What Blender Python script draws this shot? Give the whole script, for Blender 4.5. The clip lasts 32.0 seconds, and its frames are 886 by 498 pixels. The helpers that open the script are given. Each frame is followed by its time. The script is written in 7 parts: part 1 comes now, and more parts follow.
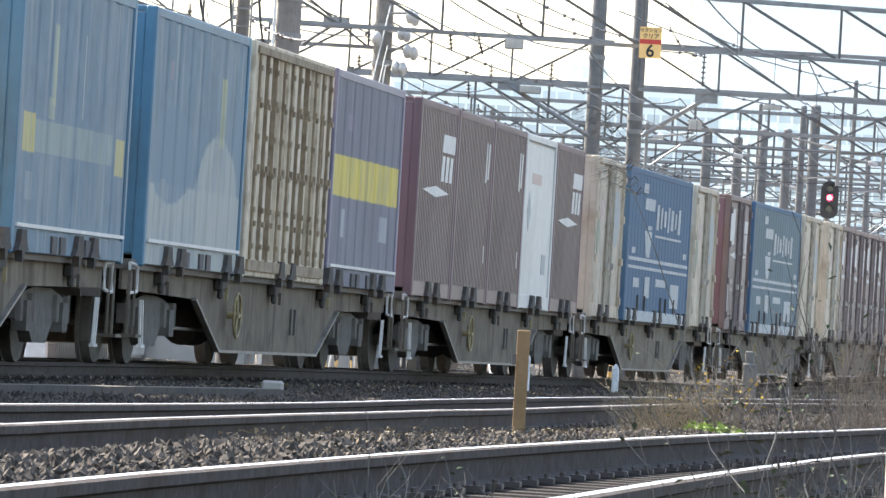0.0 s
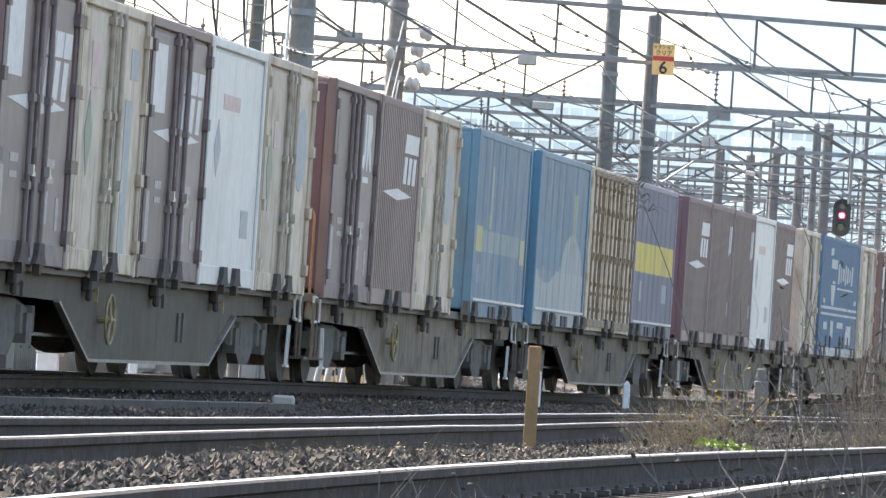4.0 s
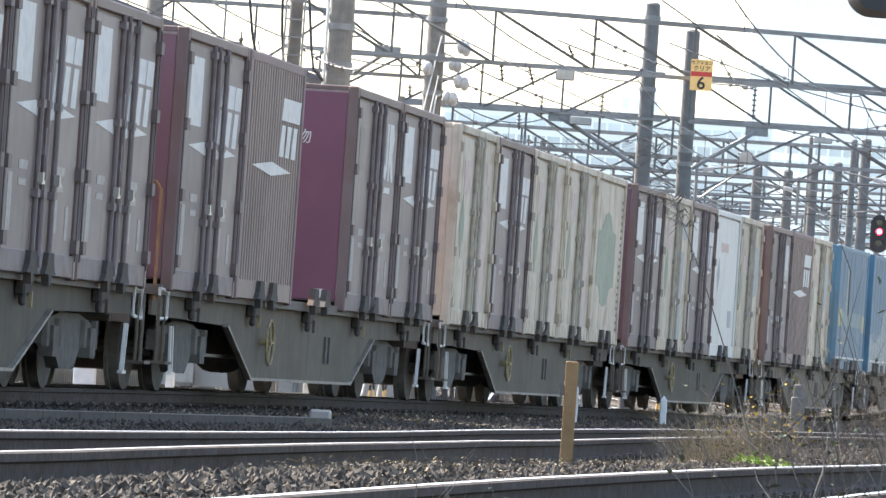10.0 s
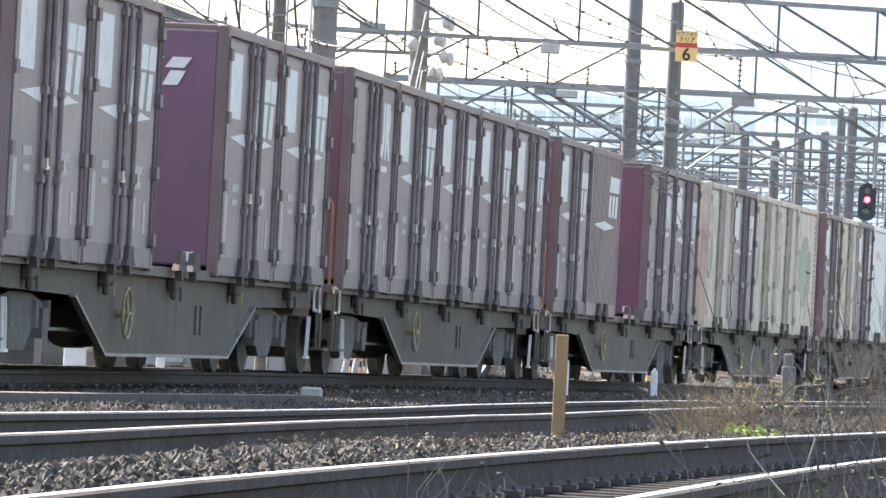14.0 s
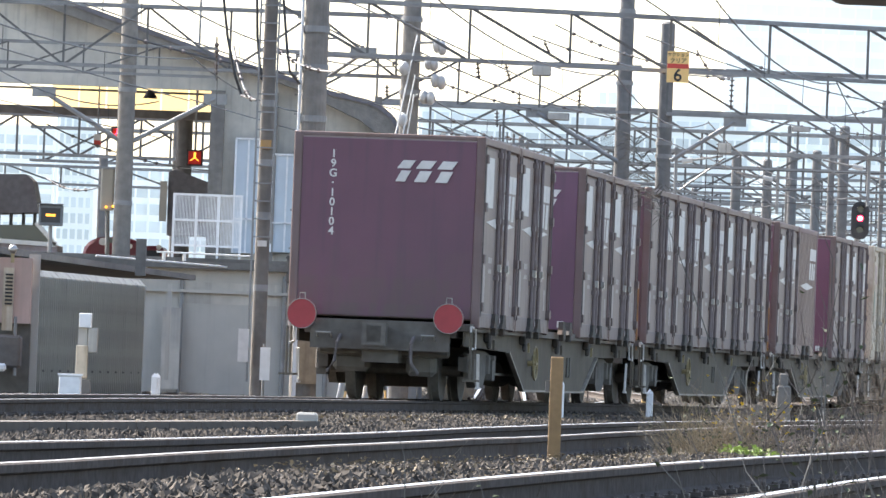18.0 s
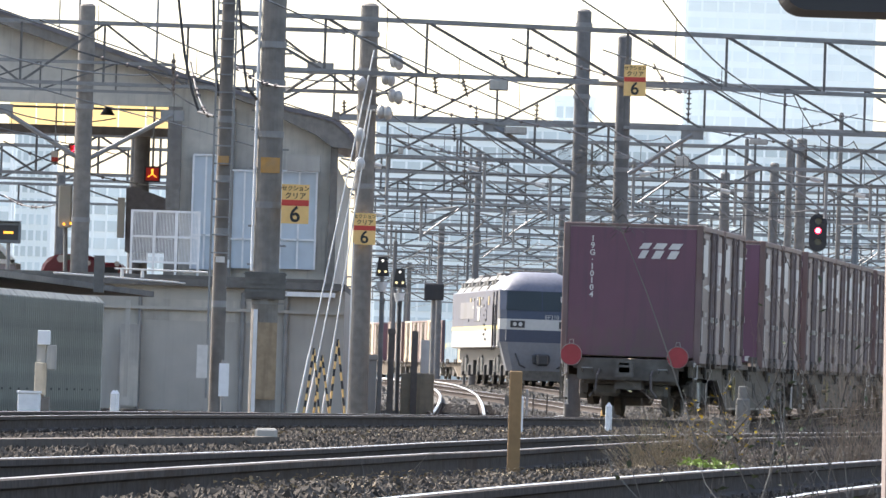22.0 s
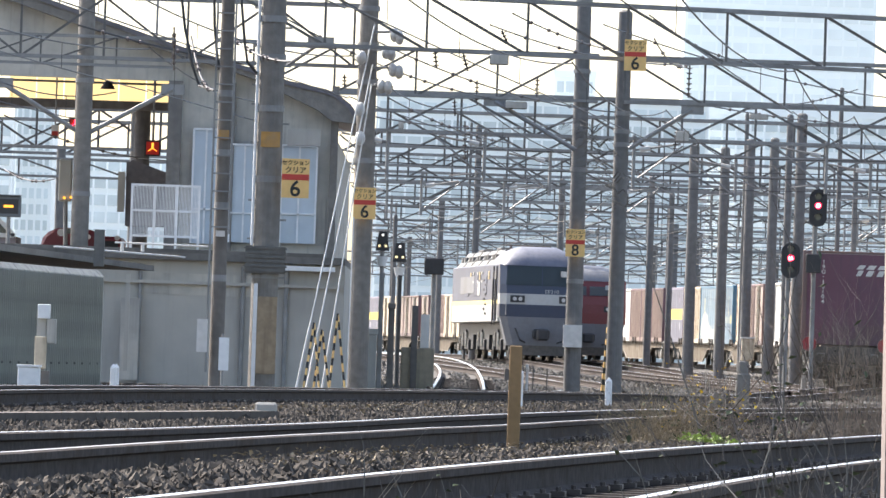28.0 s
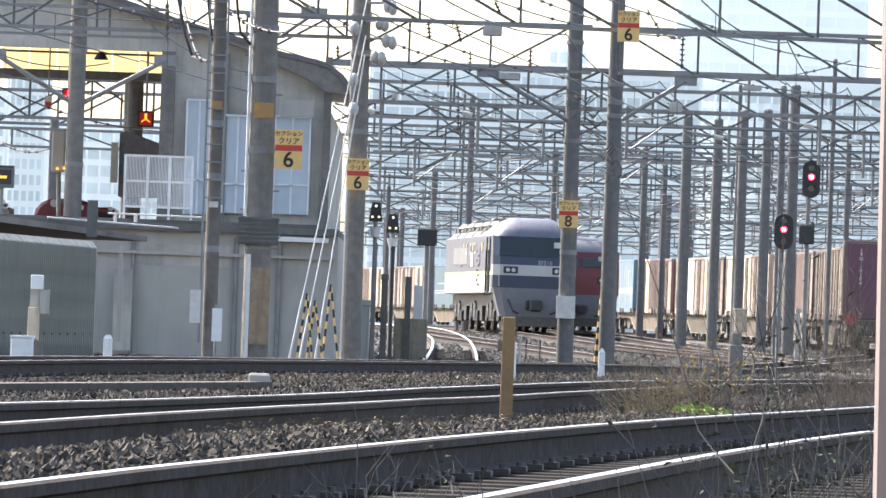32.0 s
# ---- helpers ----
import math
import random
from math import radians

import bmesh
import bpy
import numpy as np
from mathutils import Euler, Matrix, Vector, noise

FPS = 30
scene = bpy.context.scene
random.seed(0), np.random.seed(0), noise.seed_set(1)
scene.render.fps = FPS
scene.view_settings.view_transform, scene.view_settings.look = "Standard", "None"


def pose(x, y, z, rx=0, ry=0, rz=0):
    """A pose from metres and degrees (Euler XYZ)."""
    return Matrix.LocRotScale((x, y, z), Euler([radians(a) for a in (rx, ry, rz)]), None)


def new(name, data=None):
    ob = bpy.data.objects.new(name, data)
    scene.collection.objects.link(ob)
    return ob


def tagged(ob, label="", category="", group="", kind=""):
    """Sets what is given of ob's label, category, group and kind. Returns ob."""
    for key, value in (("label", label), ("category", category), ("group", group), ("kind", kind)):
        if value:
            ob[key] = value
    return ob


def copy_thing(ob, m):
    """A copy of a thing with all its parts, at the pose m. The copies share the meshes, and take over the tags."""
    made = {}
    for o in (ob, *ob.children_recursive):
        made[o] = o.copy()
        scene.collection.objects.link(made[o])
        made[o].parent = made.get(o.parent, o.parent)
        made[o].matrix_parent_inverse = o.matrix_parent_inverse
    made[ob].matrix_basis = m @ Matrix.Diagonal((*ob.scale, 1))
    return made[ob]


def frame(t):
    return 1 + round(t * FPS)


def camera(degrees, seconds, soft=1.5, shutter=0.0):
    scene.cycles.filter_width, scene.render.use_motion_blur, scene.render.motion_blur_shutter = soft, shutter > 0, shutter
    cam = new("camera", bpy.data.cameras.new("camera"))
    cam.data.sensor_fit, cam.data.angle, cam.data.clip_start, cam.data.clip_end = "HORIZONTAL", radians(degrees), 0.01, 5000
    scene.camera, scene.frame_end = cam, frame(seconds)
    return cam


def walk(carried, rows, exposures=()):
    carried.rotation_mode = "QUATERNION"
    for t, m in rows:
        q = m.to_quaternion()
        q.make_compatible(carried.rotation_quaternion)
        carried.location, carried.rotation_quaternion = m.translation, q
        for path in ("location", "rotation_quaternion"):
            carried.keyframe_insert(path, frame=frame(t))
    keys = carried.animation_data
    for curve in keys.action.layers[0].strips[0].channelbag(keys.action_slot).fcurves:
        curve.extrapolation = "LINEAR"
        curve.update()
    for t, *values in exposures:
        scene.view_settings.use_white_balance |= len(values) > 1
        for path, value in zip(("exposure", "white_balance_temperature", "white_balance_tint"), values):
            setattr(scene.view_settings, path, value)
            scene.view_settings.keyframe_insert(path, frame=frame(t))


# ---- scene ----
cam = camera(7.602, 32.0, soft=1.5)
# seconds, yaw, pitch, roll of the tripod head; the tripod itself stands still
HEAD = [
    (0, 0.106, 0.759, -3.383), (0.5, 0.111, 0.774, -3.371), (1, 0.114, 0.787, -3.522), (1.5, 0.126, 0.795, -3.443),
    (2, 0.136, 0.808, -3.526), (2.5, 0.145, 0.829, -3.483), (3, 0.169, 0.852, -3.474), (3.5, 0.181, 0.870, -3.705),
    (5.5, 0.322, 0.935, -3.628), (6, 0.369, 0.955, -3.573), (6.5, 0.411, 0.983, -3.699), (7, 0.448, 1.004, -3.912),
    (7.5, 0.500, 1.033, -3.755), (8, 0.550, 1.006, -3.625), (8.5, 0.558, 1.021, -3.612), (9, 0.516, 1.041, -3.771),
    (9.5, 0.521, 1.039, -3.860), (10, 0.522, 0.993, -3.902), (10.5, 0.506, 0.951, -3.878), (11, 0.459, 0.923, -3.822),
    (11.5, 0.316, 0.933, -3.852), (12, 0.355, 0.936, -3.918), (12.5, 0.372, 0.902, -4.182), (13, 0.414, 0.820, -3.963),
    (13.5, 0.470, 0.776, -3.408), (15.5, 0.267, 0.869, -2.324), (16, 0.315, 0.898, -2.279), (16.5, 0.336, 0.923, -2.349),
    (17, 0.402, 0.946, -2.272), (17.5, 0.435, 0.966, -2.278), (18, 0.393, 0.992, -2.238), (18.5, 0.331, 1.022, -2.295),
    (19, 0.231, 1.046, -2.270), (19.5, 0.171, 1.061, -2.042), (20, -0.034, 1.083, -1.884), (20.5, -0.086, 1.105, -1.757),
    (21, -0.072, 1.116, -1.797), (21.5, 0.001, 1.115, -1.821), (22, 0.040, 1.131, -1.868), (22.5, 0.044, 1.147, -1.820),
    (23, 0.053, 1.129, -1.866), (23.5, 0.061, 1.117, -1.858), (24, 0.069, 1.074, -1.853), (24.5, 0.060, 1.057, -1.916),
    (25, 0.121, 0.967, -1.903), (25.5, 0.159, 0.905, -1.971), (26, 0.144, 0.904, -1.897), (26.5, 0.088, 0.913, -1.920),
    (28.5, 0.022, 0.910, -1.979), (29, -0.001, 0.895, -2.037), (29.5, 0.004, 0.827, -2.111), (30, 0.014, 0.691, -2.049),
    (30.5, -0.014, 0.656, -2.074), (31, 0.007, 0.642, -2.003), (31.5, 0.000, 0.651, -2.000), (32, -0.020, 0.665, -2.005),
]
EYE = (0.0, 0.0, 0.5)
walk(cam, [(t, pose(*EYE, 90 + pitch, roll, yaw)) for t, yaw, pitch, roll in HEAD],
     exposures=[(0, 1.88, 7100, 11), (4, 1.86, 7080, 11), (7, 1.75, 7060, 11), (9.5, 1.83, 7050, 11), (13.0, 2.04, 7020, 11), (16, 1.87, 7010, 12), (18.3, 1.73, 7010, 12), (21.0, 1.42, 6970, 13), (24, 1.31, 6970, 13), (29, 1.36, 6950, 13), (32, 1.51, 6950, 13)])

# ---- light ----
SUN_AZ, SUN_EL = radians(-48), radians(44)      # azimuth from +y towards -x, height
world = bpy.data.worlds.new("sky")
scene.world = world
world.use_nodes = True
wn = world.node_tree
sky = wn.nodes.new("ShaderNodeTexSky")
sky.sky_type, sky.sun_disc = "NISHITA", False
sky.sun_elevation, sky.sun_rotation = SUN_EL, SUN_AZ
sky.air_density, sky.dust_density, sky.ozone_density = 1.0, 2.0, 1.2
bg = wn.nodes["Background"]
bg.inputs["Strength"].default_value = 0.15
wn.links.new(sky.outputs[0], bg.inputs[0])
sun = new("sun", bpy.data.lights.new("sun", "SUN"))
sun.data.energy, sun.data.angle, sun.data.color = 4.8, radians(1.5), (1.0, 0.985, 0.96)
sun_dir = Vector((math.sin(SUN_AZ) * math.cos(SUN_EL), math.cos(SUN_AZ) * math.cos(SUN_EL), math.sin(SUN_EL)))
sun.matrix_world = Matrix.Translation((-30, 40, 60)) @ sun_dir.to_track_quat("Z", "Y").to_matrix().to_4x4()


# ---- materials ----
def material(name, color, rough=0.7, metal=0.0, grain=0.0, grain_scale=8.0, stain=0.0, stain_color=(0.05, 0.045, 0.04), stain_scale=0.7,
             bump=0.0, bump_scale=60.0, vary=0.0, streak=0.0, spec=0.5, island=False):
    """A painted, rusted or mineral surface: base colour, fine grain, larger stains, vertical streaks, relief, and variation from piece to piece."""
    m = bpy.data.materials.new(name)
    m.use_nodes = True
    n, k = m.node_tree.nodes, m.node_tree.links
    b = n["Principled BSDF"]
    b.inputs["Roughness"].default_value, b.inputs["Metallic"].default_value = rough, metal
    b.inputs["Specular IOR Level"].default_value = spec
    b.inputs["Base Color"].default_value = (*color, 1)
    co = n.new("ShaderNodeTexCoord")
    last = None

    def mix(fac, a, c, mode="MIX"):
        x = n.new("ShaderNodeMix")
        x.data_type, x.blend_type = "RGBA", mode
        if isinstance(fac, float):
            x.inputs[0].default_value = fac
        else:
            k.new(fac, x.inputs[0])
        for slot, v in ((6, a), (7, c)):
            if isinstance(v, tuple):
                x.inputs[slot].default_value = (*v, 1)
            else:
                k.new(v, x.inputs[slot])
        return x.outputs[2]

    def noise_tex(scale, detail=4.0, stretch=None):
        t = n.new("ShaderNodeTexNoise")
        t.inputs["Scale"].default_value, t.inputs["Detail"].default_value = scale, detail
        src = co.outputs["Object"]
        if stretch:
            mp = n.new("ShaderNodeMapping")
            mp.inputs["Scale"].default_value = stretch
            k.new(src, mp.inputs["Vector"])
            src = mp.outputs[0]
        k.new(src, t.inputs["Vector"])
        return t.outputs["Fac"]

    def ramp(src, lo, hi):
        r = n.new("ShaderNodeMapRange")
        r.inputs["From Min"].default_value, r.inputs["From Max"].default_value = lo, hi
        k.new(src, r.inputs["Value"])
        return r.outputs[0]

    def times(src, v):
        x = n.new("ShaderNodeMath")
        x.operation = "MULTIPLY"
        k.new(src, x.inputs[0])
        x.inputs[1].default_value = v
        return x.outputs[0]

    col = color
    if grain:
        col = mix(times(ramp(noise_tex(grain_scale, 6.0), 0.35, 0.65), grain), col, tuple(c * 0.45 for c in color))
    if streak:
        col = mix(times(ramp(noise_tex(3.0, 5.0, (2.5, 2.5, 0.18)), 0.52, 0.72), streak), col, stain_color)
    if stain:
        col = mix(times(ramp(noise_tex(stain_scale, 7.0), 0.5, 0.68), stain), col, stain_color)
    if vary:
        if island:
            g = n.new("ShaderNodeNewGeometry")
            rnd = g.outputs["Random Per Island"]
        else:
            g = n.new("ShaderNodeObjectInfo")
            rnd = g.outputs["Random"]
        v = n.new("ShaderNodeHueSaturation")
        v.inputs["Saturation"].default_value = 1.0
        r = n.new("ShaderNodeMapRange")
        r.inputs["To Min"].default_value, r.inputs["To Max"].default_value = 1 - vary, 1 + vary
        k.new(rnd, r.inputs["Value"])
        k.new(r.outputs[0], v.inputs["Value"])
        if isinstance(col, tuple):
            v.inputs["Color"].default_value = (*col, 1)
        else:
            k.new(col, v.inputs["Color"])
        col = v.outputs[0]
    if not isinstance(col, tuple):
        k.new(col, b.inputs["Base Color"])
    if bump:
        bp = n.new("ShaderNodeBump")
        bp.inputs["Strength"].default_value, bp.inputs["Distance"].default_value = bump, 0.02
        k.new(noise_tex(bump_scale, 5.0), bp.inputs["Height"])
        k.new(bp.outputs[0], b.inputs["Normal"])
    return m


def painted(m, patches, wear=0.5):
    """Old paint on a container side: patches (shape, y, z, width, height, colour, cover) laid over the base colour with ragged worn edges."""
    n, k = m.node_tree.nodes, m.node_tree.links
    b = n["Principled BSDF"]
    col = b.inputs["Base Color"].links[0].from_socket
    co = n.new("ShaderNodeTexCoord")
    sep = n.new("ShaderNodeSeparateXYZ")
    k.new(co.outputs["Object"], sep.inputs[0])

    def calc(op, a, c=None):
        x = n.new("ShaderNodeMath")
        x.operation = op
        for slot, v in enumerate((a, c)):
            if isinstance(v, (int, float)):
                x.inputs[slot].default_value = v
            elif v is not None:
                k.new(v, x.inputs[slot])
        return x.outputs[0]

    def cloud(scale, stretch):
        mp = n.new("ShaderNodeMapping")
        mp.inputs["Scale"].default_value = stretch
        k.new(co.outputs["Object"], mp.inputs["Vector"])
        t = n.new("ShaderNodeTexNoise")
        t.inputs["Scale"].default_value, t.inputs["Detail"].default_value = scale, 6.0
        k.new(mp.outputs[0], t.inputs["Vector"])
        return t.outputs["Fac"]

    ragged = calc("SUBTRACT", cloud(3.5, (1, 1, 1)), 0.5)
    rubbed = n.new("ShaderNodeMapRange")
    rubbed.inputs["From Min"].default_value, rubbed.inputs["From Max"].default_value = 0.4, 0.65
    rubbed.inputs["To Min"].default_value, rubbed.inputs["To Max"].default_value = 1.0, 1.0 - wear
    k.new(cloud(4.0, (1.6, 1.6, 0.3)), rubbed.inputs["Value"])
    for shape, y, z, w, h, color, cover in patches:
        dy = calc("DIVIDE", calc("SUBTRACT", sep.outputs[1], y), w / 2)
        dz = calc("DIVIDE", calc("SUBTRACT", sep.outputs[2], z), h / 2)
        if shape == "rect":
            d = calc("MAXIMUM", calc("ABSOLUTE", dy), calc("ABSOLUTE", dz))
        else:
            d = calc("SQRT", calc("ADD", calc("MULTIPLY", dy, dy), calc("MULTIPLY", dz, dz)))
        d = calc("ADD", d, calc("MULTIPLY", ragged, 0.12))
        edge = n.new("ShaderNodeMapRange")
        edge.inputs["From Min"].default_value, edge.inputs["From Max"].default_value = 1.02, 0.95
        k.new(d, edge.inputs["Value"])
        x = n.new("ShaderNodeMix")
        x.data_type = "RGBA"
        k.new(calc("MULTIPLY", calc("MULTIPLY", edge.outputs[0], rubbed.outputs[0]), cover), x.inputs[0])
        k.new(col, x.inputs[6])
        x.inputs[7].default_value = (*color, 1)
        col = x.outputs[2]
    k.new(col, b.inputs["Base Color"])
    return m


def glowing(name, color, strength):
    m = bpy.data.materials.new(name)
    m.use_nodes = True
    b = m.node_tree.nodes["Principled BSDF"]
    b.inputs["Base Color"].default_value = (*color, 1)
    b.inputs["Emission Color"].default_value, b.inputs["Emission Strength"].default_value = (*color, 1), strength
    return m


RUST = (0.13, 0.065, 0.035)
GRIME = (0.035, 0.03, 0.028)
M = {
    "ballast": material("ballast", (0.076, 0.065, 0.055), 1.0, grain=0.8, grain_scale=30, stain=0.6, stain_scale=0.5, bump=1.0, bump_scale=40, spec=0.1),
    "stone": material("stone", (0.084, 0.073, 0.062), 0.95, grain=0.5, grain_scale=30, vary=0.55, island=True, spec=0.15),
    "ground": material("ground", (0.115, 0.105, 0.092), 0.95, grain=0.6, grain_scale=10, stain=0.5, stain_scale=0.2, bump=0.8, bump_scale=20),
    "stone_yard": material("stone_yard", (0.145, 0.134, 0.118), 0.95, grain=0.5, grain_scale=30, vary=0.6, island=True, spec=0.15),
    "stone_oily": material("stone_oily", (0.05, 0.043, 0.038), 0.95, grain=0.5, grain_scale=30, vary=0.5, island=True, spec=0.1),
    "hinge_brown": material("hinge_brown", (0.15, 0.112, 0.105), 0.6, grain=0.3, stain=0.4, stain_scale=4, stain_color=RUST),
    "rail_side": material("rail_side", (0.1, 0.087, 0.08), 1.0, grain=0.6, grain_scale=20, stain=0.4, stain_color=(0.05, 0.03, 0.02), stain_scale=3, spec=0.06),
    "rail_head": material("rail_head", (0.78, 0.78, 0.79), 0.3, metal=1.0),
    "rail_dull": material("rail_dull", (0.42, 0.41, 0.4), 0.5, metal=1.0, grain=0.4, grain_scale=6),
    "sleeper": material("sleeper", (0.032, 0.028, 0.026), 0.95, grain=0.6, grain_scale=12, stain=0.5, spec=0.1),
    "clip": material("clip", (0.1, 0.085, 0.075), 0.6, metal=0.3, spec=0.3),
    "purple": material("purple", (0.16, 0.092, 0.1), 0.55, grain=0.15, grain_scale=3, stain=0.3, stain_scale=0.5, streak=0.35, stain_color=(0.09, 0.055, 0.055), vary=0.12),
    "purple_brown": material("purple_brown", (0.165, 0.112, 0.106), 0.55, grain=0.2, grain_scale=3, stain=0.4, stain_scale=1.5, streak=0.35, stain_color=RUST, vary=0.12),
    "purple_end": material("purple_end", (0.135, 0.063, 0.098), 0.5, grain=0.15, grain_scale=2, stain=0.4, stain_scale=0.4, streak=0.4, stain_color=(0.08, 0.05, 0.065), vary=0.1),
    "magenta": material("magenta", (0.165, 0.055, 0.086), 0.5, grain=0.15, grain_scale=2, stain=0.25, stain_scale=0.5, stain_color=(0.07, 0.03, 0.04)),
    "red_end": material("red_end", (0.09, 0.042, 0.055), 0.5, grain=0.2, stain=0.25, stain_color=(0.07, 0.03, 0.04)),
    "mauve": material("mauve", (0.3, 0.236, 0.203), 0.6, grain=0.2, grain_scale=4, stain=0.5, stain_scale=0.6, streak=0.5, stain_color=(0.17, 0.125, 0.12), vary=0.15),
    "mauve_rib": material("mauve_rib", (0.27, 0.195, 0.165), 0.6, grain=0.2, grain_scale=4, stain=0.4, streak=0.4, stain_color=(0.12, 0.08, 0.075), vary=0.15),
    "cream": material("cream", (0.57, 0.485, 0.375), 0.65, grain=0.25, grain_scale=4, stain=0.6, stain_scale=1.6, streak=0.8, stain_color=(0.28, 0.19, 0.115), vary=0.1),
    "cream_dirty": material("cream_dirty", (0.62, 0.52, 0.385), 0.75, grain=0.3, grain_scale=7, stain=0.5, stain_scale=4.0, streak=0.7, stain_color=(0.16, 0.095, 0.05)),
    "pale": material("pale", (0.6, 0.59, 0.56), 0.5, grain=0.15, stain=0.3, streak=0.4, stain_color=(0.35, 0.34, 0.32)),
    "blue_edge": material("blue_edge", (0.06, 0.165, 0.25), 0.5, grain=0.15, stain=0.3, streak=0.4),
    "navy_faded": material("navy_faded", (0.105, 0.155, 0.175), 0.65, spec=0.25, grain=0.15, stain=0.35, streak=0.45, stain_color=(0.13, 0.2, 0.24)),
    "navy": material("navy", (0.06, 0.125, 0.2), 0.65, grain=0.1, stain=0.25, streak=0.3, stain_color=(0.07, 0.12, 0.19), spec=0.25),
    "violet": material("violet", (0.18, 0.16, 0.22), 0.5, grain=0.15, stain=0.3, streak=0.5, stain_color=(0.25, 0.24, 0.3)),
    "white_paint": material("white_paint", (0.66, 0.63, 0.59), 0.6, grain=0.25, grain_scale=8, stain=0.3, stain_color=(0.4, 0.38, 0.36)),
    "mark_worn": material("mark_worn", (0.46, 0.48, 0.48), 0.65, grain=0.5, grain_scale=12, stain=0.4, stain_scale=3, stain_color=(0.2, 0.25, 0.3)),
    "green_paint": material("green_paint", (0.25, 0.285, 0.205), 0.6, grain=0.3, stain=0.3, stain_color=(0.4, 0.4, 0.33)),
    "pink_paint": material("pink_paint", (0.56, 0.42, 0.37), 0.6, grain=0.3, stain=0.3, stain_color=(0.5, 0.45, 0.4)),
    "blue_paint": material("blue_paint", (0.36, 0.38, 0.38), 0.6, grain=0.3),
    "steel_dark": material("steel_dark", (0.13, 0.12, 0.11), 0.8, metal=0.1, grain=0.4, grain_scale=10, stain=0.4, stain_color=RUST),
    "gap_dark": material("gap_dark", (0.115, 0.1, 0.095), 0.85, grain=0.4),
    "wagon_grey": material("wagon_grey", (0.125, 0.108, 0.084), 0.75, spec=0.2, grain=0.3, grain_scale=5, stain=0.6, stain_scale=1.2, streak=0.7, stain_color=(0.085, 0.068, 0.055), vary=0.15),
    # wagon_dark and gear_black are lifted in tone to stand in for haze
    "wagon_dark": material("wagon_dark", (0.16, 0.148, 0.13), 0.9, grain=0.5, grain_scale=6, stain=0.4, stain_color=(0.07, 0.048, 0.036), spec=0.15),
    "gear_black": material("gear_black", (0.15, 0.138, 0.122), 0.9, grain=0.5, grain_scale=8, stain=0.4, stain_color=(0.07, 0.045, 0.032), spec=0.2),
    "lock_black": material("lock_black", (0.075, 0.068, 0.06), 0.8, grain=0.5, grain_scale=12, stain=0.4, stain_scale=4, stain_color=RUST, spec=0.3),
    "flange_highlight": material("flange_highlight", (0.27, 0.24, 0.2), 0.6, grain=0.5, grain_scale=9, stain=0.5, stain_scale=3, stain_color=(0.1, 0.075, 0.055)),
    "chrome": material("chrome", (0.45, 0.44, 0.42), 0.4, metal=0.9, grain=0.3),
    "orange_rail": material("orange_rail", (0.3, 0.15, 0.055), 0.6, grain=0.3, stain=0.5, stain_scale=4, stain_color=RUST),
    "brake_paint": material("brake_paint", (0.33, 0.26, 0.13), 0.6, grain=0.3, stain=0.5, stain_scale=4, stain_color=RUST),
    "lock_grey": material("lock_grey", (0.3, 0.29, 0.26), 0.55, metal=0.4, grain=0.4, grain_scale=10, stain=0.4, stain_scale=3, stain_color=RUST),
    "faded_paint": material("faded_paint", (0.46, 0.4, 0.36), 0.7, grain=0.5, grain_scale=14, stain=0.5, stain_scale=5, stain_color=(0.36, 0.28, 0.27)),
    "maroon_end": material("maroon_end", (0.165, 0.082, 0.096), 0.55, grain=0.15, grain_scale=2, stain=0.4, stain_scale=0.4, streak=0.4, stain_color=(0.1, 0.045, 0.045), vary=0.15),
    "tan_end": material("tan_end", (0.62, 0.5, 0.38), 0.6, grain=0.2, stain=0.4, streak=0.4, stain_color=(0.4, 0.26, 0.16)),
    "bar_mauve": material("bar_mauve", (0.185, 0.145, 0.142), 0.6, grain=0.3, stain=0.4, stain_scale=4, stain_color=RUST),
    "bar_cream": material("bar_cream", (0.42, 0.37, 0.29), 0.6, grain=0.3, stain=0.4, stain_scale=4, stain_color=RUST),
    "wagon_brown": material("wagon_brown", (0.19, 0.157, 0.118), 0.75, spec=0.2, grain=0.4, grain_scale=5, stain=0.8, stain_scale=2.2, streak=0.8, stain_color=(0.07, 0.05, 0.035), vary=0.15),
    "flange": material("flange", (0.12, 0.105, 0.09), 0.7, grain=0.4, grain_scale=6, stain=0.6, stain_scale=2, stain_color=RUST),
    "rib_rust": material("rib_rust", (0.34, 0.26, 0.17), 0.8, grain=0.5, grain_scale=9, stain=0.6, stain_scale=4, streak=0.5, stain_color=(0.12, 0.07, 0.04)),
    "red_disc": material("red_disc", (0.34, 0.03, 0.04), 0.35, grain=0.2),
}

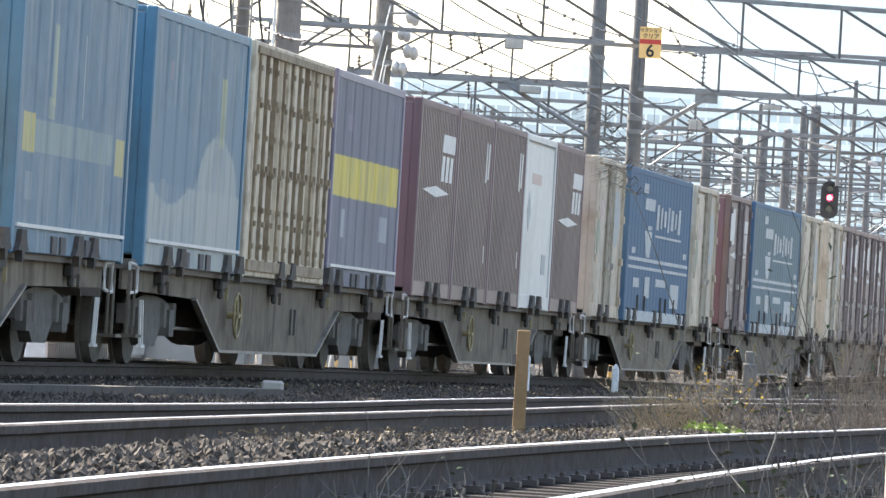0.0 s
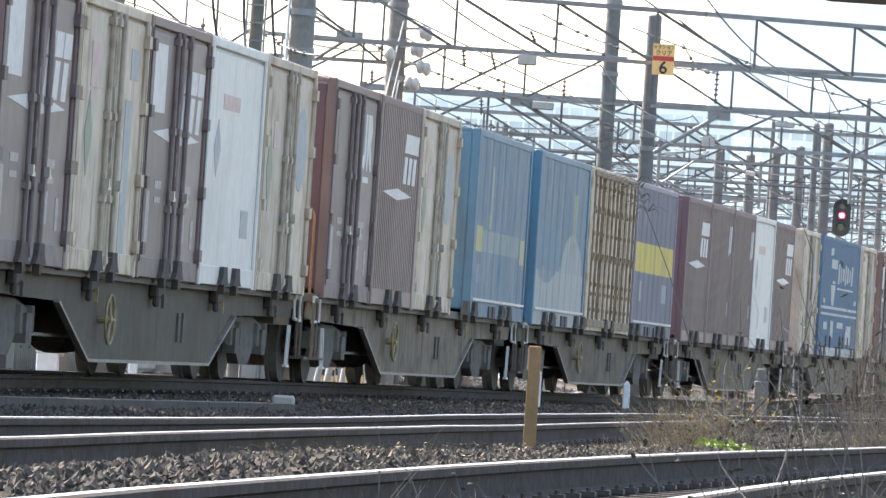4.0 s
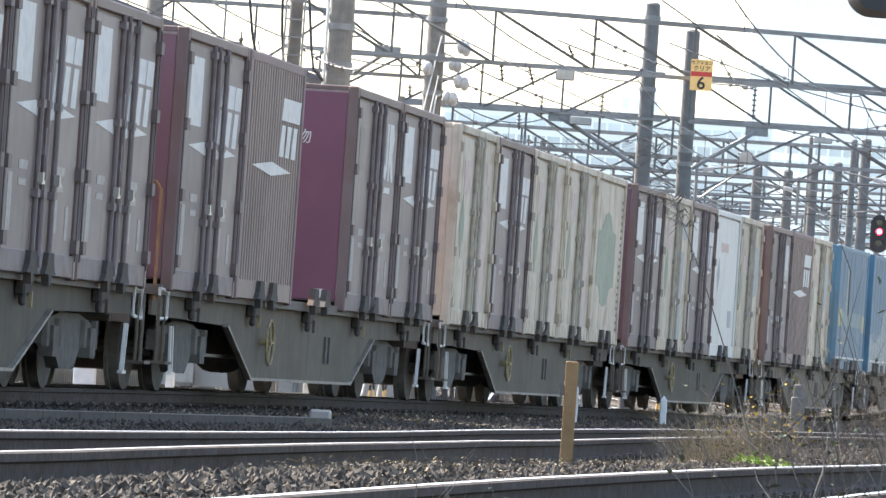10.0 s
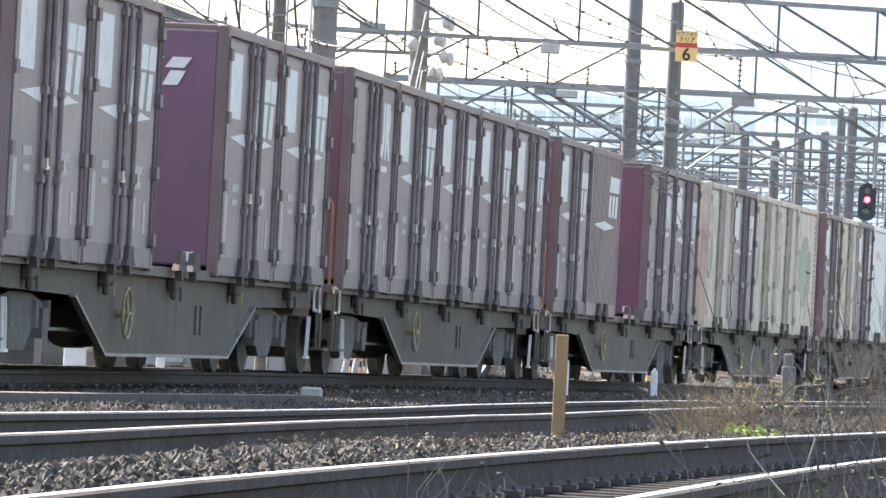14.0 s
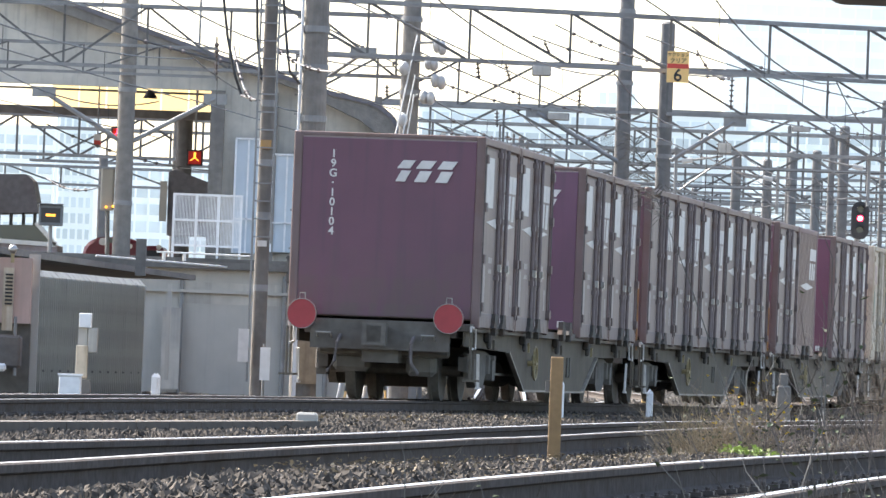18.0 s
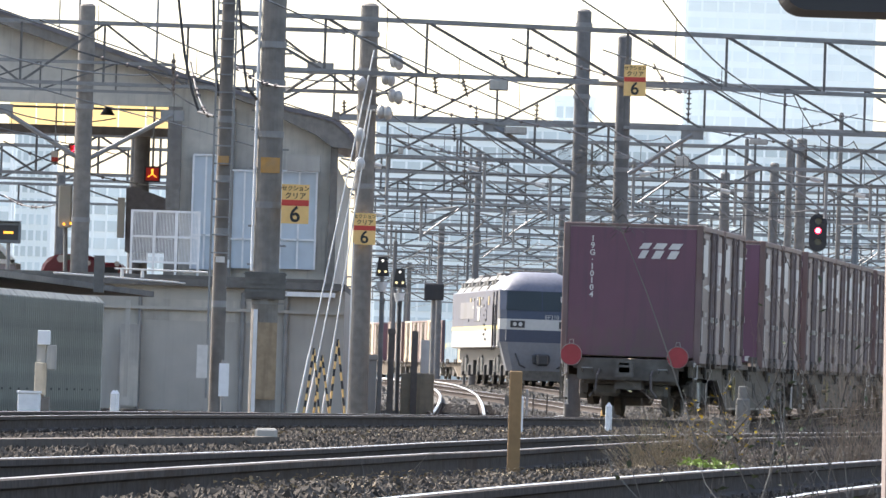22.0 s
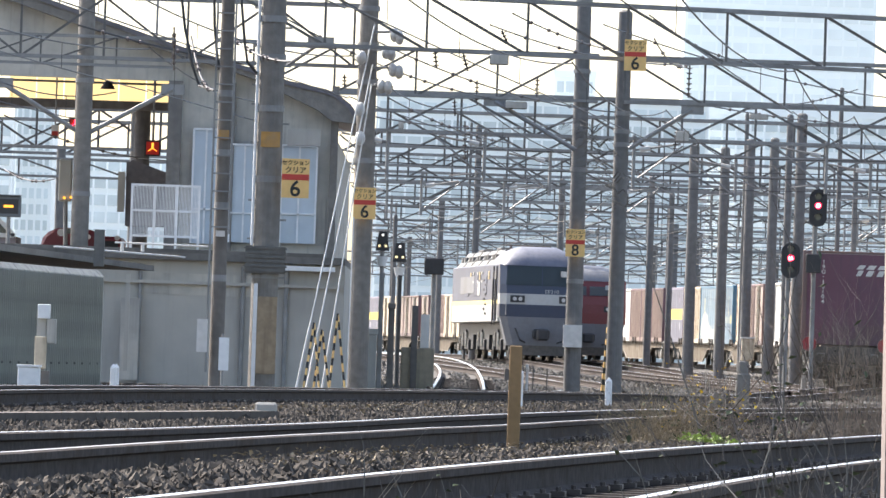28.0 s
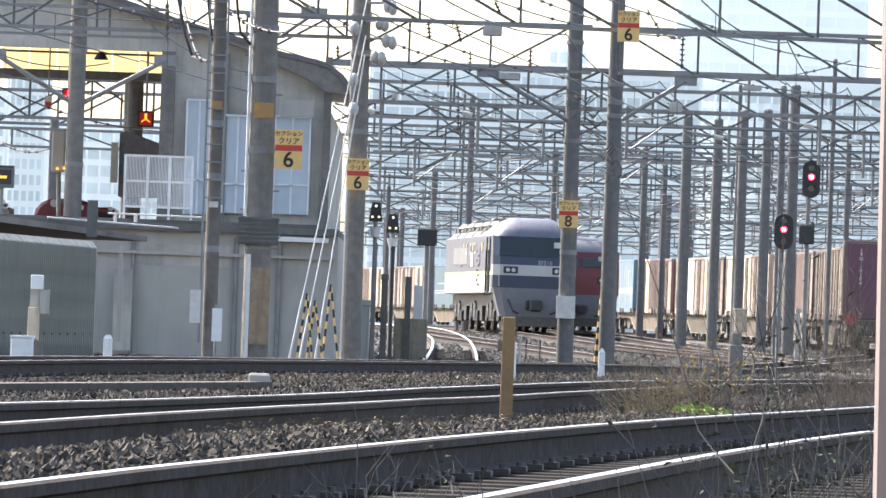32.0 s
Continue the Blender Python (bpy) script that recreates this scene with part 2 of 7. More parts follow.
M["tail_end"] = painted(material("tail_end", (0.143, 0.062, 0.088), 0.5, grain=0.15, grain_scale=2, stain=0.4, stain_scale=0.4, streak=0.4, stain_color=(0.08, 0.05, 0.065)), [
    ("rect", 0.0, 0.0, 9.0, 2.1, (0.12, 0.08, 0.07), 0.22), ("rect", 0.0, 0.0, 9.0, 1.3, (0.11, 0.078, 0.062), 0.3), ("rect", 0.0, 0.0, 9.0, 0.6, (0.1, 0.08, 0.065), 0.35)], 0.9)
PALE_BLUE, OLD_YELLOW, BARE = (0.15, 0.215, 0.265), (0.55, 0.45, 0.16), (0.36, 0.37, 0.34)
M["blue_side"] = painted(material("blue_side", PALE_BLUE, 0.65, spec=0.3, grain=0.3, grain_scale=5, stain=0.35, streak=0.85, stain_color=(0.28, 0.31, 0.31)), [
    ("rect", -0.1, 1.08, 4.4, 0.3, (0.33, 0.36, 0.3), 0.6), ("rect", -2.45, 1.1, 0.62, 0.36, OLD_YELLOW, 0.9), ("rect", 2.5, 1.02, 0.56, 0.36, OLD_YELLOW, 0.9),
    ("rect", -1.3, 1.75, 0.22, 0.75, (0.46, 0.44, 0.26), 0.7), ("rect", 0.3, 1.7, 0.1, 0.8, (0.5, 0.5, 0.44), 0.6), ("rect", -1.35, 1.35, 0.3, 0.2, (0.46, 0.44, 0.26), 0.5),
    ("rect", -2.3, 0.62, 0.3, 0.26, (0.3, 0.33, 0.33), 0.6)])
M["faded_side"] = painted(material("faded_side", (0.155, 0.22, 0.265), 0.65, spec=0.3, grain=0.3, grain_scale=5, stain=0.35, streak=0.8, stain_color=(0.3, 0.33, 0.32)), [
    ("rect", 0.0, 0.3, 6.4, 1.1, BARE, 0.95), ("oval", 1.25, 0.6, 2.9, 1.7, BARE, 0.95), ("oval", -1.65, 1.15, 2.7, 1.0, (0.155, 0.22, 0.265), 0.95), ("oval", 2.75, 1.5, 1.2, 0.9, (0.155, 0.22, 0.265), 0.9),
    ("rect", 1.45, 1.7, 0.26, 0.75, (0.44, 0.41, 0.22), 0.75), ("rect", 1.2, 1.25, 0.3, 0.5, (0.3, 0.31, 0.25), 0.5), ("rect", -2.1, 0.75, 0.26, 0.3, (0.28, 0.3, 0.3), 0.6), ("rect", -1.9, 2.0, 0.3, 0.2, (0.32, 0.24, 0.27), 0.5)])
M["violet_side"] = painted(material("violet_side", (0.148, 0.146, 0.175), 0.65, grain=0.15, stain=0.3, streak=0.6, stain_color=(0.22, 0.22, 0.26), spec=0.3), [
    ("rect", 0.0, 1.34, 6.4, 0.5, (0.6, 0.47, 0.1), 1.0), ("rect", -1.9, 0.78, 0.36, 0.34, (0.4, 0.4, 0.42), 0.7), ("rect", 1.7, 0.78, 0.7, 0.32, (0.4, 0.4, 0.42), 0.7),
    ("rect", -1.7, 2.0, 0.5, 0.2, (0.26, 0.2, 0.26), 0.5)], 0.35)


# ---- building blocks ----
def add_box(bm, c, s, rz=0.0):
    """A box with centre c and sizes s."""
    m = Matrix.Translation(c) @ Matrix.Rotation(rz, 4, "Z") @ Matrix.Diagonal((s[0], s[1], s[2], 1))
    return bmesh.ops.create_cube(bm, size=1.0, matrix=m)["verts"]


def add_tube(bm, a, b, r, r2=None, seg=8):
    """A round bar from a to b."""
    a, b = Vector(a), Vector(b)
    d = b - a
    m = Matrix.Translation((a + b) / 2) @ d.to_track_quat("Z", "Y").to_matrix().to_4x4()
    return bmesh.ops.create_cone(bm, cap_ends=True, segments=seg, radius1=r, radius2=r if r2 is None else r2, depth=d.length, matrix=m)["verts"]


def add_bar(bm, a, b, w, h):
    """A square bar from a to b."""
    a, b = Vector(a), Vector(b)
    d = b - a
    m = Matrix.Translation((a + b) / 2) @ d.to_track_quat("Z", "Y").to_matrix().to_4x4() @ Matrix.Diagonal((w, h, d.length, 1))
    return bmesh.ops.create_cube(bm, size=1.0, matrix=m)["verts"]


def add_prism(bm, outline, depth, m):
    """A flat plate: outline in x, y, its thickness in z, placed by m."""
    lo = [bm.verts.new(m @ Vector((x, y, 0))) for x, y in outline]
    hi = [bm.verts.new(m @ Vector((x, y, depth))) for x, y in outline]
    n = len(outline)
    bm.faces.new(hi)
    bm.faces.new(lo[::-1])
    for i in range(n):
        bm.faces.new((lo[i], lo[(i + 1) % n], hi[(i + 1) % n], hi[i]))


def tube_along(pts, r, seg=5):
    """One continuous tube through the points."""
    bm = bmesh.new()
    rings = []
    for i, p in enumerate(pts):
        d = (Vector(pts[min(i + 1, len(pts) - 1)]) - Vector(pts[max(i - 1, 0)])).normalized()
        u = d.cross(Vector((0, 0, 1)) if abs(d.z) < 0.9 else Vector((1, 0, 0))).normalized()
        v = d.cross(u)
        rings.append([bm.verts.new(Vector(p) + (u * math.cos(k * 6.2832 / seg) + v * math.sin(k * 6.2832 / seg)) * r) for k in range(seg)])
    for a, b in zip(rings, rings[1:]):
        for k in range(seg):
            bm.faces.new((a[k], a[(k + 1) % seg], b[(k + 1) % seg], b[k]))
    return bm


def mesh_of(name, bm, mat, smooth=False, bevel=0.0):
    if bevel:
        bmesh.ops.bevel(bm, geom=bm.edges[:], offset=bevel, segments=1, affect="EDGES", clamp_overlap=True)
    bmesh.ops.recalc_face_normals(bm, faces=bm.faces[:])
    me = bpy.data.meshes.new(name)
    bm.to_mesh(me)
    bm.free()
    me.materials.append(M[mat] if isinstance(mat, str) else mat)
    if smooth:
        me.shade_smooth()
    return me


def part(name, bm, mat, parent, label="", smooth=False, bevel=0.0, m=None):
    """Links a bmesh as one mesh under a thing or part."""
    ob = new(name, mesh_of(name, bm, mat, smooth, bevel))
    ob.parent = parent
    if m is not None:
        ob.matrix_basis = m
    if label:
        ob["label"] = label
    return ob


def boxes(*items):
    bm = bmesh.new()
    for c, s in items:
        add_box(bm, c, s)
    return bm


def thing(name, m, label, category, group="", kind=""):
    ob = new(name)
    ob.matrix_basis = m
    ob.empty_display_size = 0.2
    return tagged(ob, label, category, group, kind)


def text_mesh(body, size, mat, extrude=0.003, bold=0.0):
    cu = bpy.data.curves.new("lettering", "FONT")
    cu.body, cu.size, cu.align_x, cu.align_y, cu.extrude = body, size, "CENTER", "CENTER", extrude
    cu.offset = bold
    o = bpy.data.objects.new("lettering", cu)
    me = bpy.data.meshes.new_from_object(o)
    bpy.data.objects.remove(o)
    me.materials.clear()
    me.materials.append(M[mat])
    return me


# ---- the lie of the land: height of the rail tops along the view ----
LEVEL = [(-50, 0.12), (25, 0.10), (46, 0.02), (73, 0.03), (98, -0.02), (126, -0.05), (152, -0.04), (190, 0.04), (205, 0.06), (245, 0.22), (310, 0.45), (600, 0.6), (6000, 0.6)]
LEVEL_WEST = [(-50, 0.12), (25, 0.10), (46, 0.02), (73, 0.03), (98, -0.02), (126, -0.1), (145, -0.2), (165, -0.12), (190, 0.0), (210, 0.17), (231, 0.42), (310, 0.5), (600, 0.6), (6000, 0.6)]


def smooth_curve(knots):
    """A monotone-step cubic through the knots (x, y)."""
    xs, ys = np.array([k[0] for k in knots], float), np.array([k[1] for k in knots], float)
    d = np.gradient(ys, xs)

    def f(x):
        x = np.clip(np.asarray(x, float), xs[0], xs[-1])
        i = np.clip(np.searchsorted(xs, x) - 1, 0, len(xs) - 2)
        h = xs[i + 1] - xs[i]
        t = (x - xs[i]) / h
        return ((1 + 2 * t) * (1 - t) ** 2 * ys[i] + t * (1 - t) ** 2 * h * d[i] + t * t * (3 - 2 * t) * ys[i + 1] + t * t * (t - 1) * h * d[i + 1])
    return f


level_e, level_w = smooth_curve(LEVEL), smooth_curve(LEVEL_WEST)


def level(x, y):
    f = np.clip((np.asarray(x, float) - 5.0) / 7.0, 0, 1)
    return level_w(y) * (1 - f) + level_e(y) * f


# track centre lines, x over y
main_x = smooth_curve([(-160, -30), (-40, -16.4), (20, -9.7), (45, -6.95), (68.7, -4.17), (88.7, -1.63), (107.7, 0.92), (126, 3.60), (140.7, 5.82), (158.6, 8.38), (190.7, 12.1),
                       (229, 15.0), (255, 15.25), (280, 14.3), (306, 12.75), (323, 11.1), (340, 9.2), (360, 6.9), (380, 4.45), (420, -0.6), (520, -14), (640, -30), (800, -52)])
near_x = smooth_curve([(-20, -4.6), (5, -1.65), (15, -0.46), (24, 0.56), (31, 1.40), (50, 4.0), (70, 7.2), (100, 12.2), (200, 29)])
middle_x = smooth_curve([(-20, -6.6), (10, -3.5), (24, -2.1), (30.6, -1.45), (54.6, 0.60), (65.7, 1.85), (86.8, 5.0), (110, 8.6), (200, 24)])

# distance along the main track
_y = np.linspace(-160, 800, 9601)
_s = np.concatenate([[0], np.cumsum(np.hypot(np.diff(_y), np.diff(main_x(_y))))])


def main_at(s):
    y = float(np.interp(s, _s, _y))
    return Vector((float(main_x(y)), y, float(level_e(y))))


def main_s(y):
    return float(np.interp(y, _y, _s))


def pose_between(a, b):
    """A pose with its middle between a and b, x to the right, y from a to b."""
    y = (b - a).normalized()
    x = y.cross(Vector((0, 0, 1))).normalized()
    z = x.cross(y)
    m = Matrix((x, y, z)).transposed().to_4x4()
    m.translation = (a + b) / 2
    return m


# ---- ground ----
def heap(x, y):
    """The ballast between the two near lines is heaped up."""
    mid = (near_x(y) + middle_x(y)) / 2
    f = np.interp(y, [15, 20, 26, 32, 40, 50, 78], [0.11, 0.13, 0.145, 0.13, 0.1, 0.08, 0.0])
    return np.exp(-((x - mid) / 0.5) ** 2) * f


def build_ground():
    ys = np.concatenate([np.linspace(-60, 10, 15), np.linspace(12, 130, 119), np.linspace(135, 420, 58), np.array([480, 600, 900, 1500, 3000])])
    xs = np.concatenate([np.array([-2500, -900, -300, -120, -60]), np.linspace(-30, 40, 141), np.array([60, 120, 300, 900, 2500])])
    X, Y = np.meshgrid(xs, ys)
    Z = level(X, Y) - 0.20
    rng = np.random.default_rng(4)
    Z += rng.normal(0, 0.012, Z.shape) * (np.abs(X) < 40)
    Z += 0.75 * heap(X, Y)
    Z = np.where(Y > 900, 0.3, Z)
    verts = np.stack([X, Y, Z], -1).reshape(-1, 3)
    w = len(xs)
    idx = np.arange(len(ys) - 1)[:, None] * w + np.arange(w - 1)[None, :]
    faces = np.stack([idx, idx + 1, idx + w + 1, idx + w], -1).reshape(-1, 4)
    me = bpy.data.meshes.new("ground")
    me.from_pydata(verts.tolist(), [], faces.tolist())
    me.materials.append(M["ballast"])
    me.materials.append(M["ground"])
    me.polygons.foreach_set("material_index", [int(verts[f[0]][1] > 128) for f in faces])
    me.shade_smooth()
    tagged(new("ground", me), "grey-brown crushed stone ground of the rail yard", "ground", kind="structure")


build_ground()


def rail_mesh(name, offset, fx, y0, y1, step, worn=(7,), dip=None, head="rail_head"):
    """A rail with foot, web and shiny head along fx at a sideways offset."""
    prof = [(-0.062, -0.153), (0.062, -0.153), (0.062, -0.14), (0.01, -0.12), (0.008, -0.045), (0.032, -0.035), (0.032, -0.007), (0.019, 0.0), (-0.019, 0.0), (-0.032, -0.007),
            (-0.032, -0.035), (-0.008, -0.045), (-0.01, -0.12), (-0.062, -0.14)]
    ys = np.arange(y0, y1 + step, step)
    verts, faces, mats = [], [], []
    k = len(prof)
    for i, y in enumerate(ys):
        dx = (float(fx(y + 0.5)) - float(fx(y - 0.5)))
        nx, ny = 1 / math.hypot(1, dx), -dx / math.hypot(1, dx)
        x = float(fx(y))
        z = float(level(x, y)) + (float(np.interp(y, dip[0], dip[1])) if dip else 0.0)
        for u, v in prof:
            verts.append((x + nx * (offset + u), y + ny * (offset + u), z + v))
        if i:
            for j in range(k):
                a, b = (i - 1) * k + j, (i - 1) * k + (j + 1) % k
                faces.append((a, b, b + k, a + k))
                mats.append(1 if j in worn else 0)
    me = bpy.data.meshes.new(name)
    me.from_pydata(verts, [], faces)
    me.materials.append(M["rail_side"])
    me.materials.append(M[head])
    me.polygons.foreach_set("material_index", mats)
    me.update()
    return me


def build_track(label, fx, y0, y1, step=1.0, sleepers=(0, 0), worn=(7,), dips=(None, None), heads=("rail_head", "rail_head")):
    tr = thing("railway_track", Matrix(), label, "railway track", "tracks of the yard", "structure")
    for side, dip, head in zip((-0.566, 0.566), dips, heads):
        r = new("rail", rail_mesh("rail", side, fx, y0, y1, step, worn, dip, head))
        r.parent = tr
    if sleepers[1]:
        bm = boxes(((0, 0, -0.245), (2.0, 0.24, 0.18)))
        sl = mesh_of("sleeper", bm, "sleeper", bevel=0.015)
        bm = bmesh.new()
        for side in (-0.566, 0.566):
            for u in (-0.095, 0.095):
                add_box(bm, (side + u, 0, -0.142), (0.06, 0.08, 0.02))
                add_tube(bm, (side + u, 0, -0.14), (side + u, 0, -0.116), 0.013, seg=6)
        cl = mesh_of("rail_clip", bm, "clip")
        y = sleepers[0]
        while y < sleepers[1]:
            dx = float(fx(y + 0.5)) - float(fx(y - 0.5))
            x = float(fx(y))
            m = Matrix.Translation((x, y, float(level(x, y)))) @ Matrix.Rotation(-math.atan(dx), 4, "Z")
            for nm, me in (("sleeper", sl), ("rail_clip", cl)):
                o = new(nm, me)
                o.parent, o.matrix_basis = tr, m
            y += 0.62
    return tr


build_track("near running line with bright worn rail heads on ballast", near_x, -20, 110, 0.5, (8, 60), dips=(((13, 17, 20, 24, 28, 36, 46, 70), (-0.027, -0.013, -0.01, -0.005, -0.001, 0.012, 0.017, 0.0)), None))
build_track("second running line with bright rail heads on ballast", middle_x, -20, 130, 0.5, (14, 80),
            dips=(((40, 53, 65, 78, 96, 125), (0.0, -0.009, -0.036, -0.048, -0.036, 0.0)), ((24, 27, 32, 40, 53, 68, 84, 125), (0.0, 0.009, 0.02, 0.026, 0.0, -0.04, -0.045, 0.0))), heads=("rail_head", "rail_dull"))
build_track("main line curving away through the yard under the freight train", main_x, -40, 560, 1.0, (50, 110))


# ---- the freight train ----
def container_base(length, height, body, end, label, frame_mat=None):
    """Shell of a container standing on z = 0 with its length along y and the door side at +x."""
    W = 2.62
    c = thing("freight_container", Matrix(), label, "container", "containers of the freight train")
    bm = bmesh.new()
    add_box(bm, (0, 0, height / 2 + 0.03), (W - 0.1, length - 0.06, height - 0.16))
    part("body", bm, body, c, bevel=0.01)
    fm = frame_mat or end
    for x in (-1, 1):
        for y in (-1, 1):
            part("corner_post", boxes(((x * (W / 2 - 0.06), y * (length / 2 - 0.06), height / 2), (0.12, 0.12, height))), fm, c, bevel=0.015)
    bm = boxes(((0, 0, height - 0.03), (W - 0.06, length - 0.05, 0.06)))
    for x in (-1, 1):
        add_box(bm, (x * (W / 2 - 0.04), 0, height - 0.06), (0.08, length - 0.24, 0.1))
    part("roof", bm, fm, c, bevel=0.01)
    for y in (-1, 1):
        bm = boxes(((0, y * (length / 2 - 0.035), height / 2 + 0.02), (W - 0.24, 0.05, height - 0.2)))
        part("end_wall", bm, end, c, bevel=0.008)
    # bottom rails with fork pockets
    for x in (-1, 1):
        bm = bmesh.new()
        add_box(bm, (x * (W / 2 - 0.05), 0, 0.12), (0.09, length - 0.24, 0.2))
        part("bottom_rail", bm, {"mauve": "bar_mauve", "cream": "cream_dirty"}.get(body, body), c, bevel=0.008)
    return c


def door_side(c, length, height, body, seam="gap_dark", rods="bar_mauve", at=(-0.34, -0.05, 0.42), hinge="hinge_brown"):
    """Two door leaves with locking bars, handles and hinges on the +x side."""
    X = 1.31
    leaves = []
    for s in (-1, 1):
        w = length / 2 - 0.2
        leaf = part("door_leaf", boxes(((X - 0.05, s * (w / 2 + 0.02), height / 2), (0.05, w, height - 0.28))), body, c, bevel=0.012)
        leaves.append(leaf)
        for z in (0.3, 0.95, 1.65, height - 0.3):
            part("hinge", boxes(((X, s * (length / 2 - 0.13), z), (0.07, 0.16, 0.12))), hinge, leaf)
    for k, u in enumerate(at):
        leaf = leaves[u > 0]
        bm = bmesh.new()
        add_tube(bm, (X + 0.01, u, 0.08), (X + 0.01, u, height - 0.1), 0.027, seg=8)
        for z in (0.14, 0.72, 1.5, height - 0.2):
            add_box(bm, (X, u, z), (0.08, 0.12, 0.07))
        part("locking_bar", bm, rods, leaf)
        if k != 1:
            bm = boxes(((X + 0.045, u + 0.06, 0.82), (0.03, 0.16, 0.035)), ((X + 0.045, u, 0.86), (0.05, 0.06, 0.09)))
            part("handle", bm, "chrome", leaf, "worn metal door handle")
    for e in (-1, 1):
        w = length / 2 - 0.2
        part("far_door_leaf", boxes(((-X + 0.05, e * (w / 2 + 0.02), height / 2), (0.05, w, height - 0.28))), body, c, bevel=0.012)
    # far-side bars pale on purple containers too: sunlight put into their colour
    for u in (-0.5, -0.12, 0.3):
        bm = bmesh.new()
        add_tube(bm, (-X - 0.01, u, 0.08), (-X - 0.01, u, height - 0.1), 0.032, seg=8)
        for z in (0.14, 0.72, 1.5, height - 0.2):
            add_box(bm, (-X, u, z), (0.08, 0.12, 0.07))
        part("locking_bar", bm, "bar_cream", c)
    part("door_seal", boxes(((-X + 0.01, 0, height / 2), (0.06, 0.1, height - 0.2))), seam, c)
    for z in (1.18, 1.66):
        part("lock_plate", boxes(((X + 0.01, at[1], z), (0.03, 0.15, 0.24))), rods, leaves[0])
    for y in (-(length / 2 - 0.07), 0, length / 2 - 0.07):
        part("door_seal", boxes(((X - 0.015, y, height / 2 + 0.02), (0.05, 0.05, height - 0.3))), seam, c)


def decal(c, name, outline, mat, y, z, side=1.0, x=1.2865, label=""):
    """A painted mark on the +x side; outline in metres along the wagon and up."""
    bm = bmesh.new()
    m = Matrix(((0, 0, side, x * side), (1, 0, 0, y), (0, 1, 0, z), (0, 0, 0, 1)))
    add_prism(bm, outline, 0.004, m)
    part(name, bm, mat, c, label)


def rect(w, h):
    return [(-w / 2, -h / 2), (w / 2, -h / 2), (w / 2, h / 2), (-w / 2, h / 2)]


def slanted(w, h, k=0.06):
    return [(-w / 2, -h / 2), (w / 2 - k, -h / 2), (w / 2, h / 2), (-w / 2 + k, h / 2)]


def end_decal(c, name, outline, mat, x, z, length, label=""):
    """A painted mark on the rear end (-y); x is to the right as seen from behind."""
    bm = bmesh.new()
    m = Matrix(((1, 0, 0, x), (0, 0, -1, -length / 2 + 0.005), (0, 1, 0, z), (0, 0, 0, 1)))
    add_prism(bm, outline, 0.02, m)
    part(name, bm, mat, c, label)


L12, H12 = 3.715, 2.6


def white_mark(c, y, z, w, h, n=3):
    """An operator's slanted white mark, as plain blocks cut by a thin line."""
    u = w / n
    for k in range(n):
        y0 = y - w / 2 + (k + 0.5) * u
        decal(c, "logo", slanted(u * 1.06, h * 0.36, 0.06), "white_paint", y0 + 0.05, z + h * 0.3)
        decal(c, "logo", slanted(u * (0.78 if k else 1.0), h * 0.54, 0.08), "white_paint", y0 - 0.03, z - h * 0.2)


def container_purple(label, end="maroon_end", diamond=True, early=False):
    c = container_base(L12, H12, "mauve", end, label, frame_mat="purple_brown")
    door_side(c, L12, H12, "mauve", at=(-0.5, -0.12, 0.3) if early else (-0.34, -0.05, 0.45))
    if early:
        decal(c, "logo", [(-0.3, -0.28), (-0.12, -0.34), (0.0, -0.2), (0.0, 0.34), (-0.14, 0.34), (-0.14, -0.16), (-0.3, -0.16)], "white_paint", 0.95, 1.95)
        decal(c, "logo", [(0.06, -0.34), (0.18, -0.34), (0.2, -0.1), (0.36, -0.34), (0.5, -0.34), (0.36, -0.02), (0.46, 0.16), (0.36, 0.34), (0.06, 0.34)], "white_paint", 0.95, 1.95)
        decal(c, "lettering", rect(0.5, 0.07), "white_paint", 1.0, 1.5)
        decal(c, "lettering", rect(0.34, 0.5), "mauve", -1.2, 1.9)
    else:
        decal(c, "plate", rect(0.72, 0.68), "white_paint", -1.1, 2.0)
        white_mark(c, 0.95, 1.84, 1.25, 0.66)
    if diamond and not early:
        decal(c, "diamond_mark", [(-1.42, 0), (0, -0.1), (1.42, 0), (0, 0.1)], "white_paint", 0.05, 1.46)
    for y, z, w, h in ((-1.4, 0.62, 0.2, 0.5), (-0.85, 0.95, 0.4, 0.08), (-0.85, 0.8, 0.36, 0.06), (0.9, 0.95, 0.42, 0.08), (0.95, 0.8, 0.3, 0.06), (0.8, 0.55, 0.14, 0.3), (1.35, 0.5, 0.14, 0.3)):
        decal(c, "lettering", rect(w, h), "faded_paint", y, z)
    end_decal(c, "lettering", rect(0.1, 0.1), "white_paint", 1.0, 0.2, L12)
    return c


